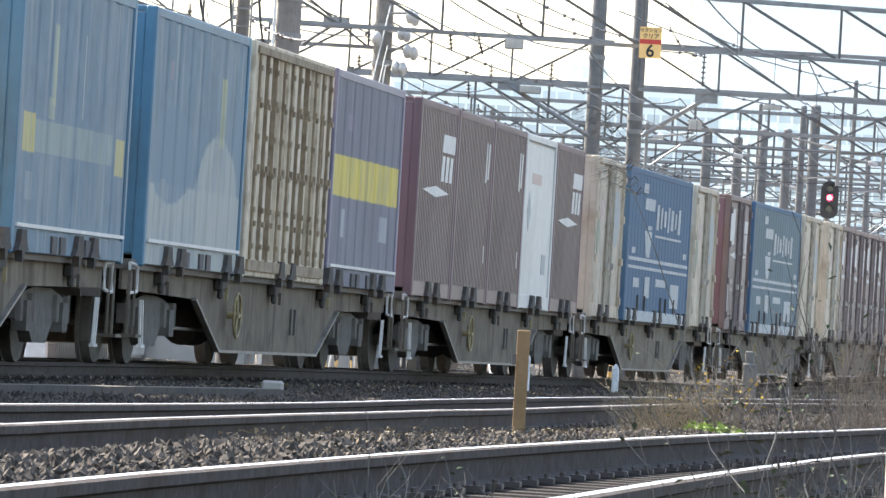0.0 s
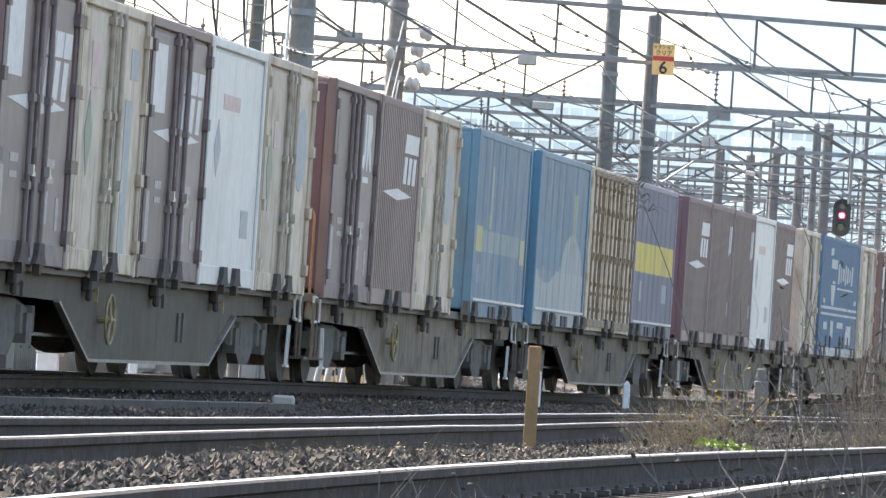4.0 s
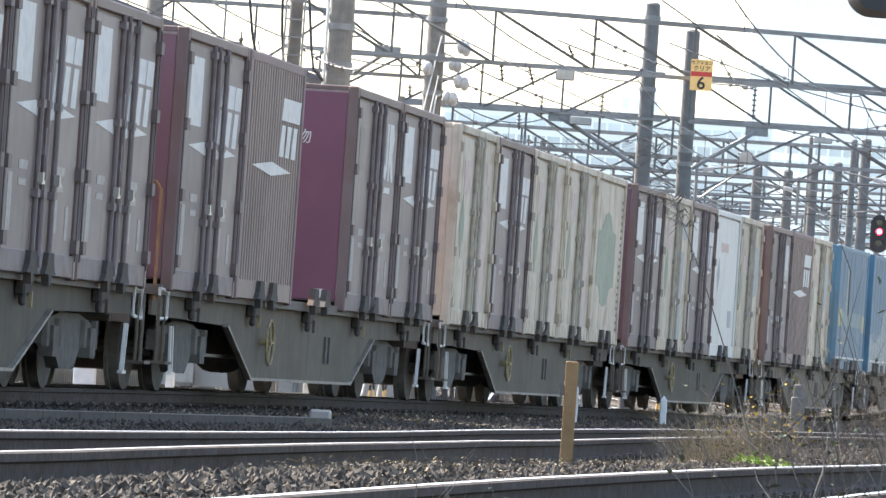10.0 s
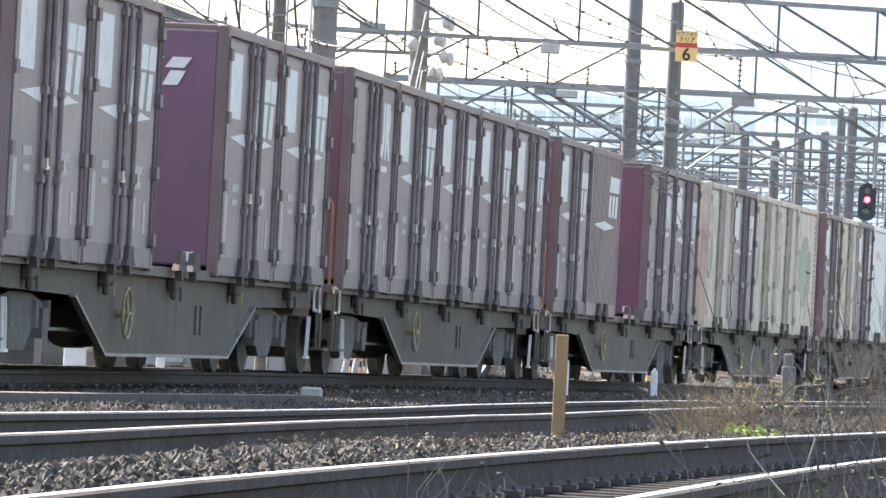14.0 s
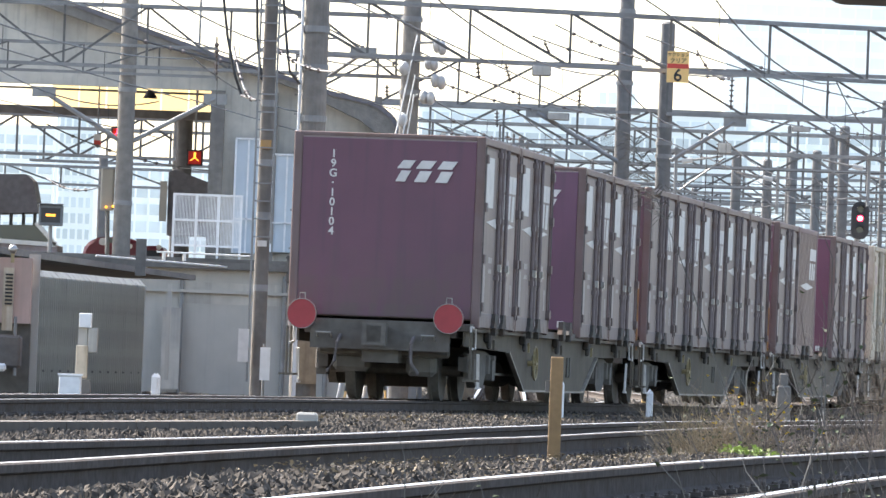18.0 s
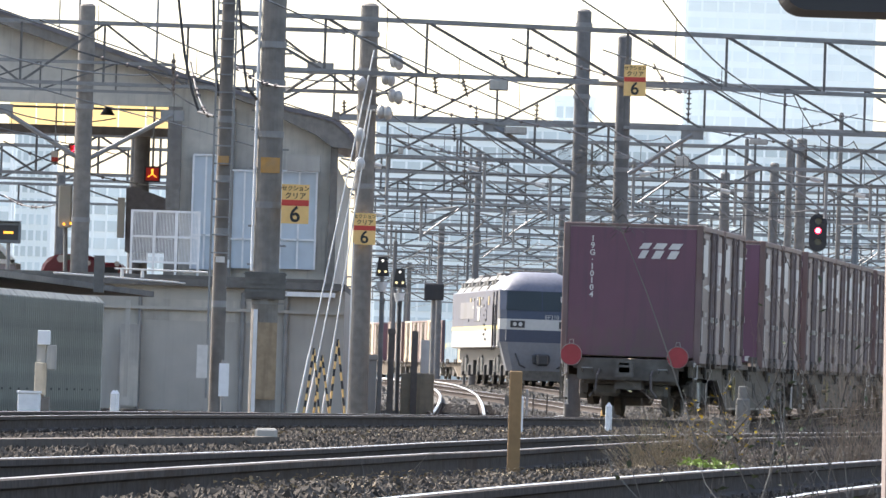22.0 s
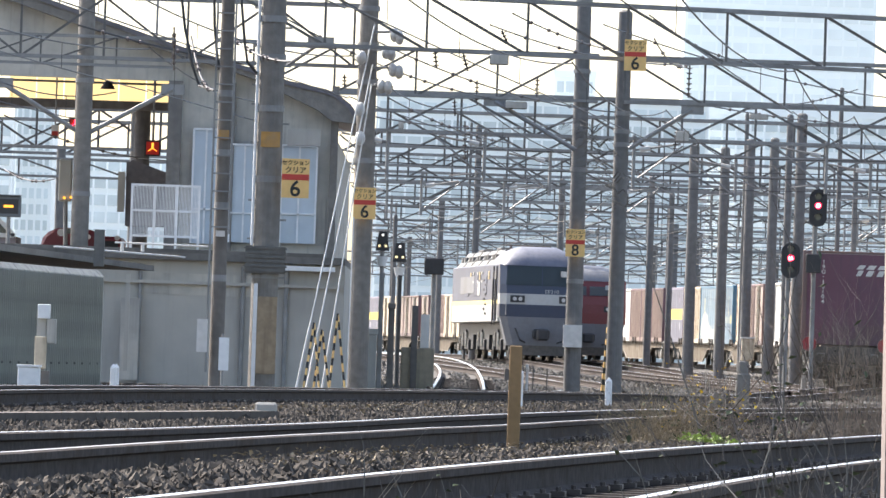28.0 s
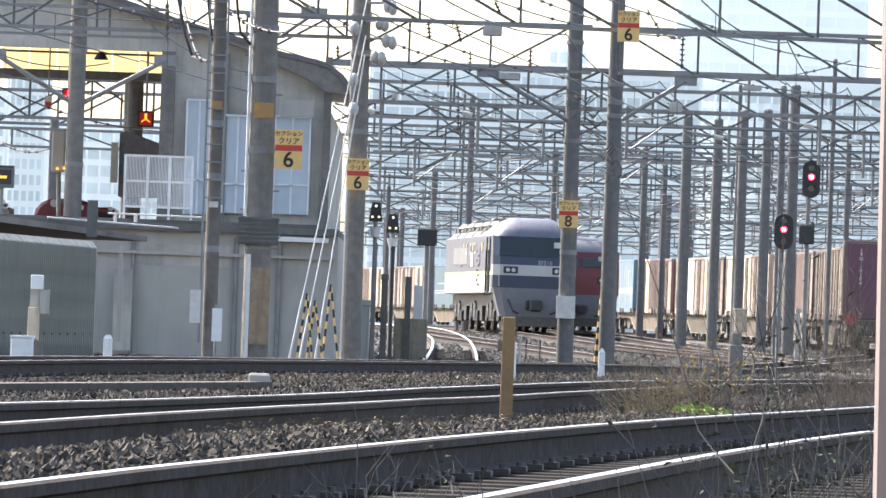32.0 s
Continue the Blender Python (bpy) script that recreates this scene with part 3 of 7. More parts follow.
def container_cream(label, marks, doors=True, body="cream", end=None):
    c = container_base(L12, H12, body, end or body, label, frame_mat=body)
    if doors:
        door_side(c, L12, H12, body, seam="cream_dirty", rods="bar_cream", hinge="cream_dirty", at=(-0.28, 0.02, 0.34))
    else:
        part("side_panel", boxes(((1.261, 0, H12 / 2), (0.05, L12 - 0.26, H12 - 0.28))), body, c, bevel=0.012)
    for name, w, h, mat, y, z in marks:
        o = rect(w, h)
        if name == "diamond_mark":
            o = [(0, -h / 2), (w / 2, 0), (0, h / 2), (-w / 2, 0)]
        if name == "badge":
            o = [(w / 2 * math.cos(a), h / 2 * math.sin(a)) for a in np.linspace(0, 2 * math.pi, 24, endpoint=False)]
        if name == "emblem":
            o = [(-w * 0.5, -h * 0.28), (-w * 0.3, -h * 0.3), (-w * 0.16, -h * 0.47), (0, -h * 0.5), (w * 0.16, -h * 0.47), (w * 0.3, -h * 0.3), (w * 0.5, -h * 0.28), (w * 0.5, h * 0.28), (w * 0.3, h * 0.3),
                 (w * 0.16, h * 0.47), (0, h * 0.5), (-w * 0.16, h * 0.47), (-w * 0.3, h * 0.3), (-w * 0.5, h * 0.28)]
        decal(c, name, o, mat, y, z)
    return c


def container_ribbed(label, body, end, length, height, pitch=0.16, depth=0.04, marks=(), pockets=False, share=0.42):
    c = container_base(length, height, body, end, label)
    n = max(4, round((length - 0.24) / pitch))
    pitch = (length - 0.24) / n
    for s in (-1, 1):
        line = []
        for i in range(n):
            y = (i - n / 2) * pitch
            line += [(y, 0.0), (y + pitch * share, 0.0), (y + pitch * (share + 0.08), -depth), (y + pitch * 0.92, -depth)]
        bm = bmesh.new()
        lo = [bm.verts.new((s * (1.307 + d), y, 0.2)) for y, d in line]
        hi = [bm.verts.new((s * (1.307 + d), y, height - 0.1)) for y, d in line]
        for i in range(len(line) - 1):
            bm.faces.new((lo[i], lo[i + 1], hi[i + 1], hi[i]))
        part("corrugated_side", bm, body, c)
    for nm, outline, mat, y, z in marks:
        decal(c, nm, outline, mat, y, z, x=1.3085)
        if nm in ("band", "stripe", "faded_picture", "emblem"):
            decal(c, nm, outline, mat, y, z, -1.0, 1.3085)
    if pockets:
        for y in (-0.9, -0.45, 0.45, 0.9):
            part("fork_pocket", boxes(((1.317, y, 0.11), (0.02, 0.26, 0.16))), "gap_dark", c)
        part("sill_strip", boxes(((1.32, 0, 0.26), (0.02, length - 0.3, 0.035))), "white_paint", c)
    return c


def build_wagon():
    """A bogie container flat wagon, 20.4 m over the couplers; rail top is z = 0."""
    w = thing("container_wagon", Matrix(), "grey steel bogie flat wagon carrying freight containers", "wagon", "wagons of the freight train")
    for s in (-1, 1):
        bm = bmesh.new()
        # fish-bellied side sill
        o = [(-9.6, 0.98), (-9.6, 0.76), (-5.3, 0.72), (-3.6, 0.18), (3.6, 0.18), (5.3, 0.72), (9.6, 0.76), (9.6, 0.98)]
        m = Matrix(((0, 0, s, 1.12 * s), (1, 0, 0, 0), (0, 1, 0, 0), (0, 0, 0, 1)))
        add_prism(bm, o, 0.03, m)
        sill = part("side_sill", bm, "wagon_grey", w, "weathered grey fish-bellied side sill")
        # sill flange coloured paler than the web, as the highlight on its edge
        bm = bmesh.new()
        for a, b in (((-5.3, 0.72), (-3.6, 0.18)), ((-3.6, 0.18), (3.6, 0.18)), ((3.6, 0.18), (5.3, 0.72))):
            add_bar(bm, (1.17 * s, a[0], a[1]), (1.17 * s, b[0], b[1]), 0.06, 0.03)
        part("sill_flange", bm, "flange_highlight", sill, "thin worn flange along the sill, its highlight put into the pale colour")
        part("top_flange", boxes(((1.14 * s, 0, 1.01), (0.2, 19.3, 0.1))), "flange", sill)
        for y in (-2.4, -2.05, 1.7, 2.0) if s > 0 else ():
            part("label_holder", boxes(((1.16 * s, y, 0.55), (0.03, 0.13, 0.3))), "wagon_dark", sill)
        for i in range(5):
            y = (i - 2) * 3.8
            for u in (-0.42, 0.42):
                bm = bmesh.new()
                m = Matrix(((0, 0, s, 1.285 * s), (1, 0, 0, y + u), (0, 1, 0, 0), (0, 0, 0, 1)))
                add_prism(bm, [(-0.05, 0.93), (0.05, 0.93), (0.07, 1.03), (0.26, 1.03), (0.17, 1.1), (0.12, 1.22), (-0.12, 1.22), (-0.17, 1.1), (-0.26, 1.03), (-0.07, 1.03)], 0.07, m)
                lock = part("container_lock", bm, "lock_black", w, "black greasy container lock")
            if s < 0:
                continue
            part("lock_bracket", boxes(((1.2 * s, y, 0.9), (0.1, 0.34, 0.14)), ((1.22 * s, y - 0.1, 0.8), (0.06, 0.1, 0.12))), "lock_black", lock, bevel=0.02)
            part("lock_lever", boxes(((1.27 * s, y + 0.02, 0.8), (0.03, 0.03, 0.14))), "brake_paint" if i % 2 else "wagon_grey", lock)
        # steps and grab rails at the ends
        for e in (-1, 1):
            bm = bmesh.new()
            for y in (9.45, 9.75):
                add_tube(bm, (1.25 * s, e * y, 0.3), (1.25 * s, e * y, 0.95), 0.018, seg=6)
            add_box(bm, (1.25 * s, e * 9.6, 0.3), (0.2, 0.34, 0.03))
            part("footstep", bm, "wagon_grey", w)
            part("end_frame", tube_along([(1.24 * s, e * 9.25, 0.74), (1.24 * s, e * 9.25, 1.0), (1.24 * s, e * 9.7, 1.02), (1.24 * s, e * 9.7, 0.72), (1.24 * s, e * 9.25, 0.74)], 0.02, 6), "white_paint", w, "pale worn end handrail frame")
            bm = bmesh.new()
            for u in (0.0, 0.14):
                add_bar(bm, (1.24 * s, e * (8.85 + u), 0.66), (1.24 * s, e * (8.75 + u), 0.2), 0.02, 0.032)
            add_box(bm, (1.24 * s, e * 8.83, 0.2), (0.05, 0.2, 0.03))
            part("step_stirrup", bm, "white_paint", w, "worn white step stirrup")
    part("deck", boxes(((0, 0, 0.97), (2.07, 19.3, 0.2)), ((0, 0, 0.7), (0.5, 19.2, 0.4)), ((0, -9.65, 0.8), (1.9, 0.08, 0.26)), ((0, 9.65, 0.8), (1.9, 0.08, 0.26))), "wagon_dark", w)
    ring = [(1.26, -2.9 + 0.24 * math.cos(a * math.pi / 8), 0.58 + 0.24 * math.sin(a * math.pi / 8)) for a in range(17)]
    hbw = part("hand_brake_wheel", tube_along(ring, 0.016, 6), "brake_paint", w, "rusty yellow hand brake wheel")
    for a in (0, 5, 11):
        bm = bmesh.new()
        add_tube(bm, (1.26, -2.9, 0.58), ring[a], 0.015, seg=6)
        part("spoke", bm, "brake_paint", hbw)
    bm = bmesh.new()
    add_tube(bm, (1.1, -2.9, 0.58), (1.28, -2.9, 0.58), 0.04)
    part("hub", bm, "brake_paint", hbw)
    for y in (-1.6, 1.5):
        bm = bmesh.new()
        add_tube(bm, (0.5, y - 0.5, 0.42), (0.5, y + 0.5, 0.42), 0.2, seg=14)
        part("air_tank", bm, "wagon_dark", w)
    bm = bmesh.new()
    add_tube(bm, (0.95, -5.4, 0.4), (0.95, 5.4, 0.4), 0.02, seg=6)
    part("brake_rod", bm, "lock_grey", w)
    for e in (-1, 1):
        bm = boxes(((0, e * 9.95, 0.88), (0.2, 0.6, 0.22)), ((0, e * 10.15, 0.88), (0.32, 0.2, 0.3)))
        part("coupler", bm, "gear_black", w)
        bg_ = new("bogie")
        bg_.parent = w
        bg_.matrix_basis = Matrix.Translation((0, e * 7.1, 0))
        for s in (-1, 1):
            bm = bmesh.new()
            o = [(-1.3, 0.42), (-1.3, 0.62), (-0.5, 0.72), (0.5, 0.72), (1.3, 0.62), (1.3, 0.42), (0.7, 0.42), (0.35, 0.2), (-0.35, 0.2), (-0.7, 0.42)]
            m = Matrix(((0, 0, s, 0.9 * s), (1, 0, 0, 0), (0, 1, 0, 0), (0, 0, 0, 1)))
            add_prism(bm, o, 0.12, m)
            for y in (-0.95, 0.95):
                add_box(bm, (1.02 * s, y, 0.45), (0.14, 0.28, 0.28))
                for u in (-0.28, 0.28):
                    add_tube(bm, (1.02 * s, y + u, 0.4), (1.02 * s, y + u, 0.66), 0.06, seg=8)
            part("bogie_frame", bm, "gear_black", bg_)
        part("bolster", boxes(((0, 0, 0.6), (1.9, 0.4, 0.3))), "gear_black", bg_)
        for y in (-0.95, 0.95):
            bm = bmesh.new()
            for s in (-1, 1):
                add_tube(bm, (0.53 * s, y, 0.43), (0.64 * s, y, 0.43), 0.43, seg=24)
                add_tube(bm, (0.5 * s, y, 0.43), (0.54 * s, y, 0.43), 0.46, seg=24)
            add_tube(bm, (-0.9, y, 0.43), (0.9, y, 0.43), 0.08)
            part("wheelset", bm, "gear_black", bg_)
    return w


TRAIN = []          # (object, distance of its middle ahead of the train's rear, height over the rail)
WAGON_L, FLOOR = 20.4, 1.0


def make_train():
    wagon0 = build_wagon()
    kinds = {
        "P": container_purple("dull purple twelve-foot container with white marks and locking bars"),
        "p": container_purple("dull purple twelve-foot container with a plum end wall and white marks", end="purple_end"),
        "J": container_purple("dull purple twelve-foot container with a plain white mark by the door", end="maroon_end", early=True),
        "R": container_purple("dull purple container with a bright magenta end wall", end="magenta", early=True),
        "K": container_purple("dull purple container with a faded red end wall", end="red_end", early=True),
        "r": container_ribbed("finely corrugated dull mauve container with white marks", "mauve_rib", "purple", L12, H12,
                              marks=(*[("logo", slanted(0.46, 0.24, 0.06), "white_paint", 0.6 + 0.4 * k, 2.08) for k in range(3)], *[("logo", slanted(0.34, 0.34, 0.08), "white_paint", 0.5 + 0.4 * k, 1.74) for k in range(3)],
                                     ("diamond_mark", [(-1.3, 0), (0, -0.075), (1.3, 0), (0, 0.075)], "white_paint", -0.1, 1.42))),
        "U": container_cream("cream-white container with faded pink stripes and grey locking bars",
                             (("logo", 0.55, 0.42, "pink_paint", -0.85, 1.95), ("stripe", 0.36, 1.5, "pink_paint", 1.0, 0.95), ("stripe", 0.4, 0.3, "pink_paint", 1.2, 2.05), ("diamond_mark", 0.42, 0.85, "green_paint", -1.1, 1.3)), end="tan_end"),
        "V": container_cream("cream-white container with a faded blue stripe beside the door",
                             (("logo", 0.55, 0.42, "pink_paint", -0.85, 1.95), ("stripe", 0.36, 1.5, "blue_paint", 1.0, 0.95), ("stripe", 0.4, 0.3, "blue_paint", 1.2, 2.05), ("diamond_mark", 0.4, 0.8, "green_paint", -1.1, 1.3))),
        "C": container_cream("plain cream container stained with rust", (("logo", 0.5, 0.3, "pink_paint", -0.8, 1.75), ("diamond_mark", 0.4, 0.9, "green_paint", -1.25, 1.35), ("badge", 0.8, 0.95, "blue_paint", 1.05, 1.65))),
        "E": container_cream("cream container with a large faded green emblem", (("emblem", 2.3, 1.45, "green_paint", -0.2, 1.3), *[("tick", 0.16, 0.045, "red_end", 1.62, 0.25 + 0.11 * k) for k in range(19)]), doors=False, end="red_end"),
        "W": container_cream("pale blue-white container with a small dark diamond", (("diamond_mark", 0.45, 0.6, "blue_paint", -1.1, 1.45), ("lettering", 1.1, 0.16, "pink_paint", -0.3, 1.95), ("lettering", 0.5, 0.3, "blue_paint", 1.0, 0.7)), doors=False, body="pale"),
    }
    last = container_purple("dull purple container at the train's end with white marks", end="tail_end")
    for c in (last, kinds["p"]):
        for w, x in ((0.25, 0.2), (0.28, 0.47), (0.28, 0.76)):
            for z, h in ((2.19, 0.11), (2.03, 0.15)):
                end_decal(c, "logo", slanted(w - 0.04 * (z < 2.1), h, 0.08), "white_paint", x + 0.04 * (z > 2.1), z, L12)
    for k, ch in enumerate("19G-10104"):
        o = new("lettering", text_mesh(ch if ch != "-" else "·", 0.15, "white_paint", 0.002, 0.003))
        o.parent, o.matrix_basis = last, Matrix.Translation((-0.76, -L12 / 2 + 0.004, 2.3 - k * 0.131)) @ Matrix.Rotation(math.pi / 2, 4, "X")
    kinds["Q"] = last
    end_decal(kinds["R"], "logo", slanted(0.12, 0.14, 0.03), "white_paint", 0.34, 2.07, L12)
    end_decal(kinds["R"], "logo", slanted(0.12, 0.14, 0.03), "white_paint", 0.49, 2.07, L12)
    o = new("lettering", text_mesh("貨物", 0.18, "white_paint", 0.002))
    o.parent, o.matrix_basis = kinds["R"], Matrix.Translation((0.62, -L12 / 2 + 0.004, 1.98)) @ Matrix.Rotation(math.pi / 2, 4, "X")
    L20, H20 = 6.06, 2.6
    kinds["B"] = container_ribbed("pale blue twenty-foot container with a faded yellow band", "blue_side", "blue_edge", L20, H20, 0.75, 0.012, pockets=True)
    kinds["T"] = container_ribbed("grey-blue twenty-foot container with a pale faded lower half", "faded_side", "blue_edge", L20, H20, 0.75, 0.012, pockets=True)
    kinds["D"] = container_ribbed("cream twenty-foot container with deep rusty ribs", "cream_dirty", "cream_dirty", L20, H20, 0.5, 0.17, share=0.44)
    for k in range(10):
        y = -2.7 + 0.6 * k
        bm = boxes(((1.305, y, 1.3), (0.06, 0.04, 2.3)), ((1.325, y + 0.22, 1.9), (0.03, 0.1, 0.06)), ((1.325, y + 0.25, 1.2), (0.03, 0.08, 0.1)), ((1.325, y + 0.2, 0.6), (0.03, 0.09, 0.06)))
        for z in (0.35, 0.75, 1.15, 1.55, 1.95, 2.3):
            add_box(bm, (1.33, y, z), (0.05, 0.08, 0.06))
        part("rusty_rib", bm, "rib_rust", kinds["D"], "rust-brown stiffening rib")
    part("rusty_sill", boxes(((1.31, 0, 0.14), (0.05, 5.7, 0.12)), ((1.31, 0, 2.5), (0.05, 5.7, 0.08))), "rib_rust", kinds["D"])
    kinds["Y"] = container_ribbed("violet twenty-foot container with a broad yellow band", "violet_side", "violet", L20, H20, 0.75, 0.012, pockets=True)
    L31 = 9.41
    for key, tone, lab in (("N", "navy", "blue thirty-one-foot container with white lettering and two white lines"), ("M", "navy_faded", "faded teal-blue thirty-one-foot container with white lettering")):
        kinds[key] = container_ribbed(lab, tone, "navy", L31, H20, 0.47, 0.008, marks=(
            ("lettering", slanted(0.7, 0.16), "mark_worn", -2.4, 2.28), ("lettering", slanted(1.5, 0.2), "mark_worn", -1.7, 2.02), ("lettering", slanted(0.6, 0.07), "mark_worn", -1.6, 1.62),
            *[("lettering", slanted(0.42 - 0.1 * (k % 2), 0.44 - 0.08 * (k % 3)), "mark_worn", -0.5 + 0.55 * k, 1.83) for k in range(7)], ("stripe", rect(4.0, 0.04), "mark_worn", 1.2, 1.5),
            ("emblem", [(-0.55, 0.2), (0.55, 0.2), (0.3, -0.25), (-0.2, -0.25)], "mark_worn", -1.8, 1.36), ("lettering", rect(0.5, 0.1), "mark_worn", -3.8, 1.2), ("lettering", rect(0.5, 0.1), "mark_worn", 3.9, 1.24),
            ("stripe", rect(8.9, 0.06), "mark_worn", 0, 1.06), ("stripe", rect(8.9, 0.05), "mark_worn", 0, 0.92),
            ("lettering", rect(0.8, 0.16), "mark_worn", -3.2, 0.66), ("lettering", rect(0.7, 0.36), "mark_worn", -1.6, 0.6), ("lettering", rect(1.5, 0.13), "mark_worn", 0.4, 0.7), ("lettering", rect(1.3, 0.42), "mark_worn", 2.6, 0.5)))
        for u in (-2.9, -1.9, 0.5, 1.3, 2.5):
            part("gate_hinge", boxes(((1.32, u, 0.3), (0.03, 0.06, 0.3))), "gap_dark", kinds[key])
        part("bottom_step", boxes(((1.317, 0, 0.1), (0.03, L31 - 0.3, 0.18))), "mark_worn", kinds[key], "pale worn bottom rail")
    kinds["s"] = container_ribbed("finely corrugated dull mauve container with a small white mark", "mauve_rib", "purple", L12, H12,
                                  marks=(("logo", [(-0.1, -0.28), (0.02, -0.28), (0.02, 0.28), (-0.05, 0.28)], "white_paint", 1.2, 1.98), ("logo", slanted(0.2, 0.5, 0.05), "white_paint", 1.42, 2.0), ("lettering", rect(0.14, 0.24), "faded_paint", 1.35, 0.7)))
    LONG = {"B": 6.12, "T": 6.12, "D": 6.12, "Y": 6.12, "N": 9.5, "M": 9.5, ",": 1.9}
    # from the rear of the train to its head; a dot is an empty place
    loads = ["QP.pP", "JPPPP", "Pr.RP", "UPUUE", "PVPWC", "KrC,B", "TDY", "rssWr", "CNC", "PMC", "CPPPP", "CVr.P", "PPJEC", "YDB", "rCPPU", "PJ.PV", "UCPrP", "PPPJC"]
    used = set()
    for i, load in enumerate(loads):
        centre = i * WAGON_L + WAGON_L / 2 - 0.6
        w = wagon0 if not i else copy_thing(wagon0, Matrix())
        if i == len(loads) - 1:
            for x in (-1.06, 0.94):
                bm = bmesh.new()
                add_tube(bm, (x, -9.8, 1.12), (x, -9.76, 1.12), 0.205, seg=28)
                part("brake_hose", tube_along([(x * 0.5, -9.72, 0.85), (x * 0.5, -10.0, 0.75), (x * 0.52, -10.05, 0.5), (x * 0.62, -10.0, 0.36)], 0.025, 6), "gap_dark", wagon0)
                part("hand_hold", tube_along([(x * 0.8, -9.7, 0.82), (x * 0.8, -9.8, 0.88), (x * 0.62, -9.8, 0.88), (x * 0.62, -9.7, 0.82)], 0.015, 6), "lock_grey", wagon0)
                if x > 0:
                    part("brake_beam", boxes(((0, -9.25, 0.66), (1.8, 0.1, 0.14))), "wagon_dark", wagon0, bevel=0.03)
                    for bx, bz, bw, bh in ((-0.45, 0.5, 0.5, 0.26), (0.5, 0.48, 0.4, 0.3)):
                        part("brake_cylinder", boxes(((bx, -9.1, bz), (bw, 0.3, bh))), "wagon_dark", wagon0, bevel=0.06)
                disc = part("tail_disc", bm, "red_disc", wagon0, "round red tail marker disc")
                # lit edge of the disc, added as a thin pale ring
                rim = [(x + 0.2 * math.cos(a * math.pi / 12), -9.805, 1.12 + 0.2 * math.sin(a * math.pi / 12)) for a in range(25)]
                part("rim", tube_along(rim, 0.006, 6), "lock_grey", disc, "thin pale ring in place of the disc's lit edge")
                part("carrying_loop", tube_along([(x - 0.04, -9.78, 1.32), (x - 0.035, -9.78, 1.4), (x + 0.035, -9.78, 1.4), (x + 0.04, -9.78, 1.32)], 0.01, 6), "lock_grey", disc)
                part("disc_bracket", boxes(((x, -9.72, 1.1), (0.06, 0.1, 0.3))), "wagon_dark", disc)
        if i in (1, 2, 5):
            part("grab_rail", tube_along([(1.17, -9.62, 0.9), (1.17, -9.62, 1.98), (1.12, -9.62, 2.06), (0.95, -9.62, 2.08)], 0.017, 6), "orange_rail", w, "bent dull orange grab rail")
        if i > 4:
            for sill in [o for o in w.children if o.name.startswith("side_sill")]:
                sill.material_slots[0].link = "OBJECT"
                sill.material_slots[0].material = M["wagon_brown"]
        TRAIN.append((w, centre, 0.0, True))
        at_ = centre - 9.5
        slack = ((19.4 if "," in load else 19.0) - sum(LONG.get(k, 3.8) for k in load)) / len(load)
        for k in load:
            step = LONG.get(k, 3.8) + slack
            if k not in ".,":
                c = kinds[k] if k not in used else copy_thing(kinds[k], Matrix())
                used.add(k)
                TRAIN.append((c, at_ + step / 2, FLOOR, False, centre))
            at_ += step


make_train()


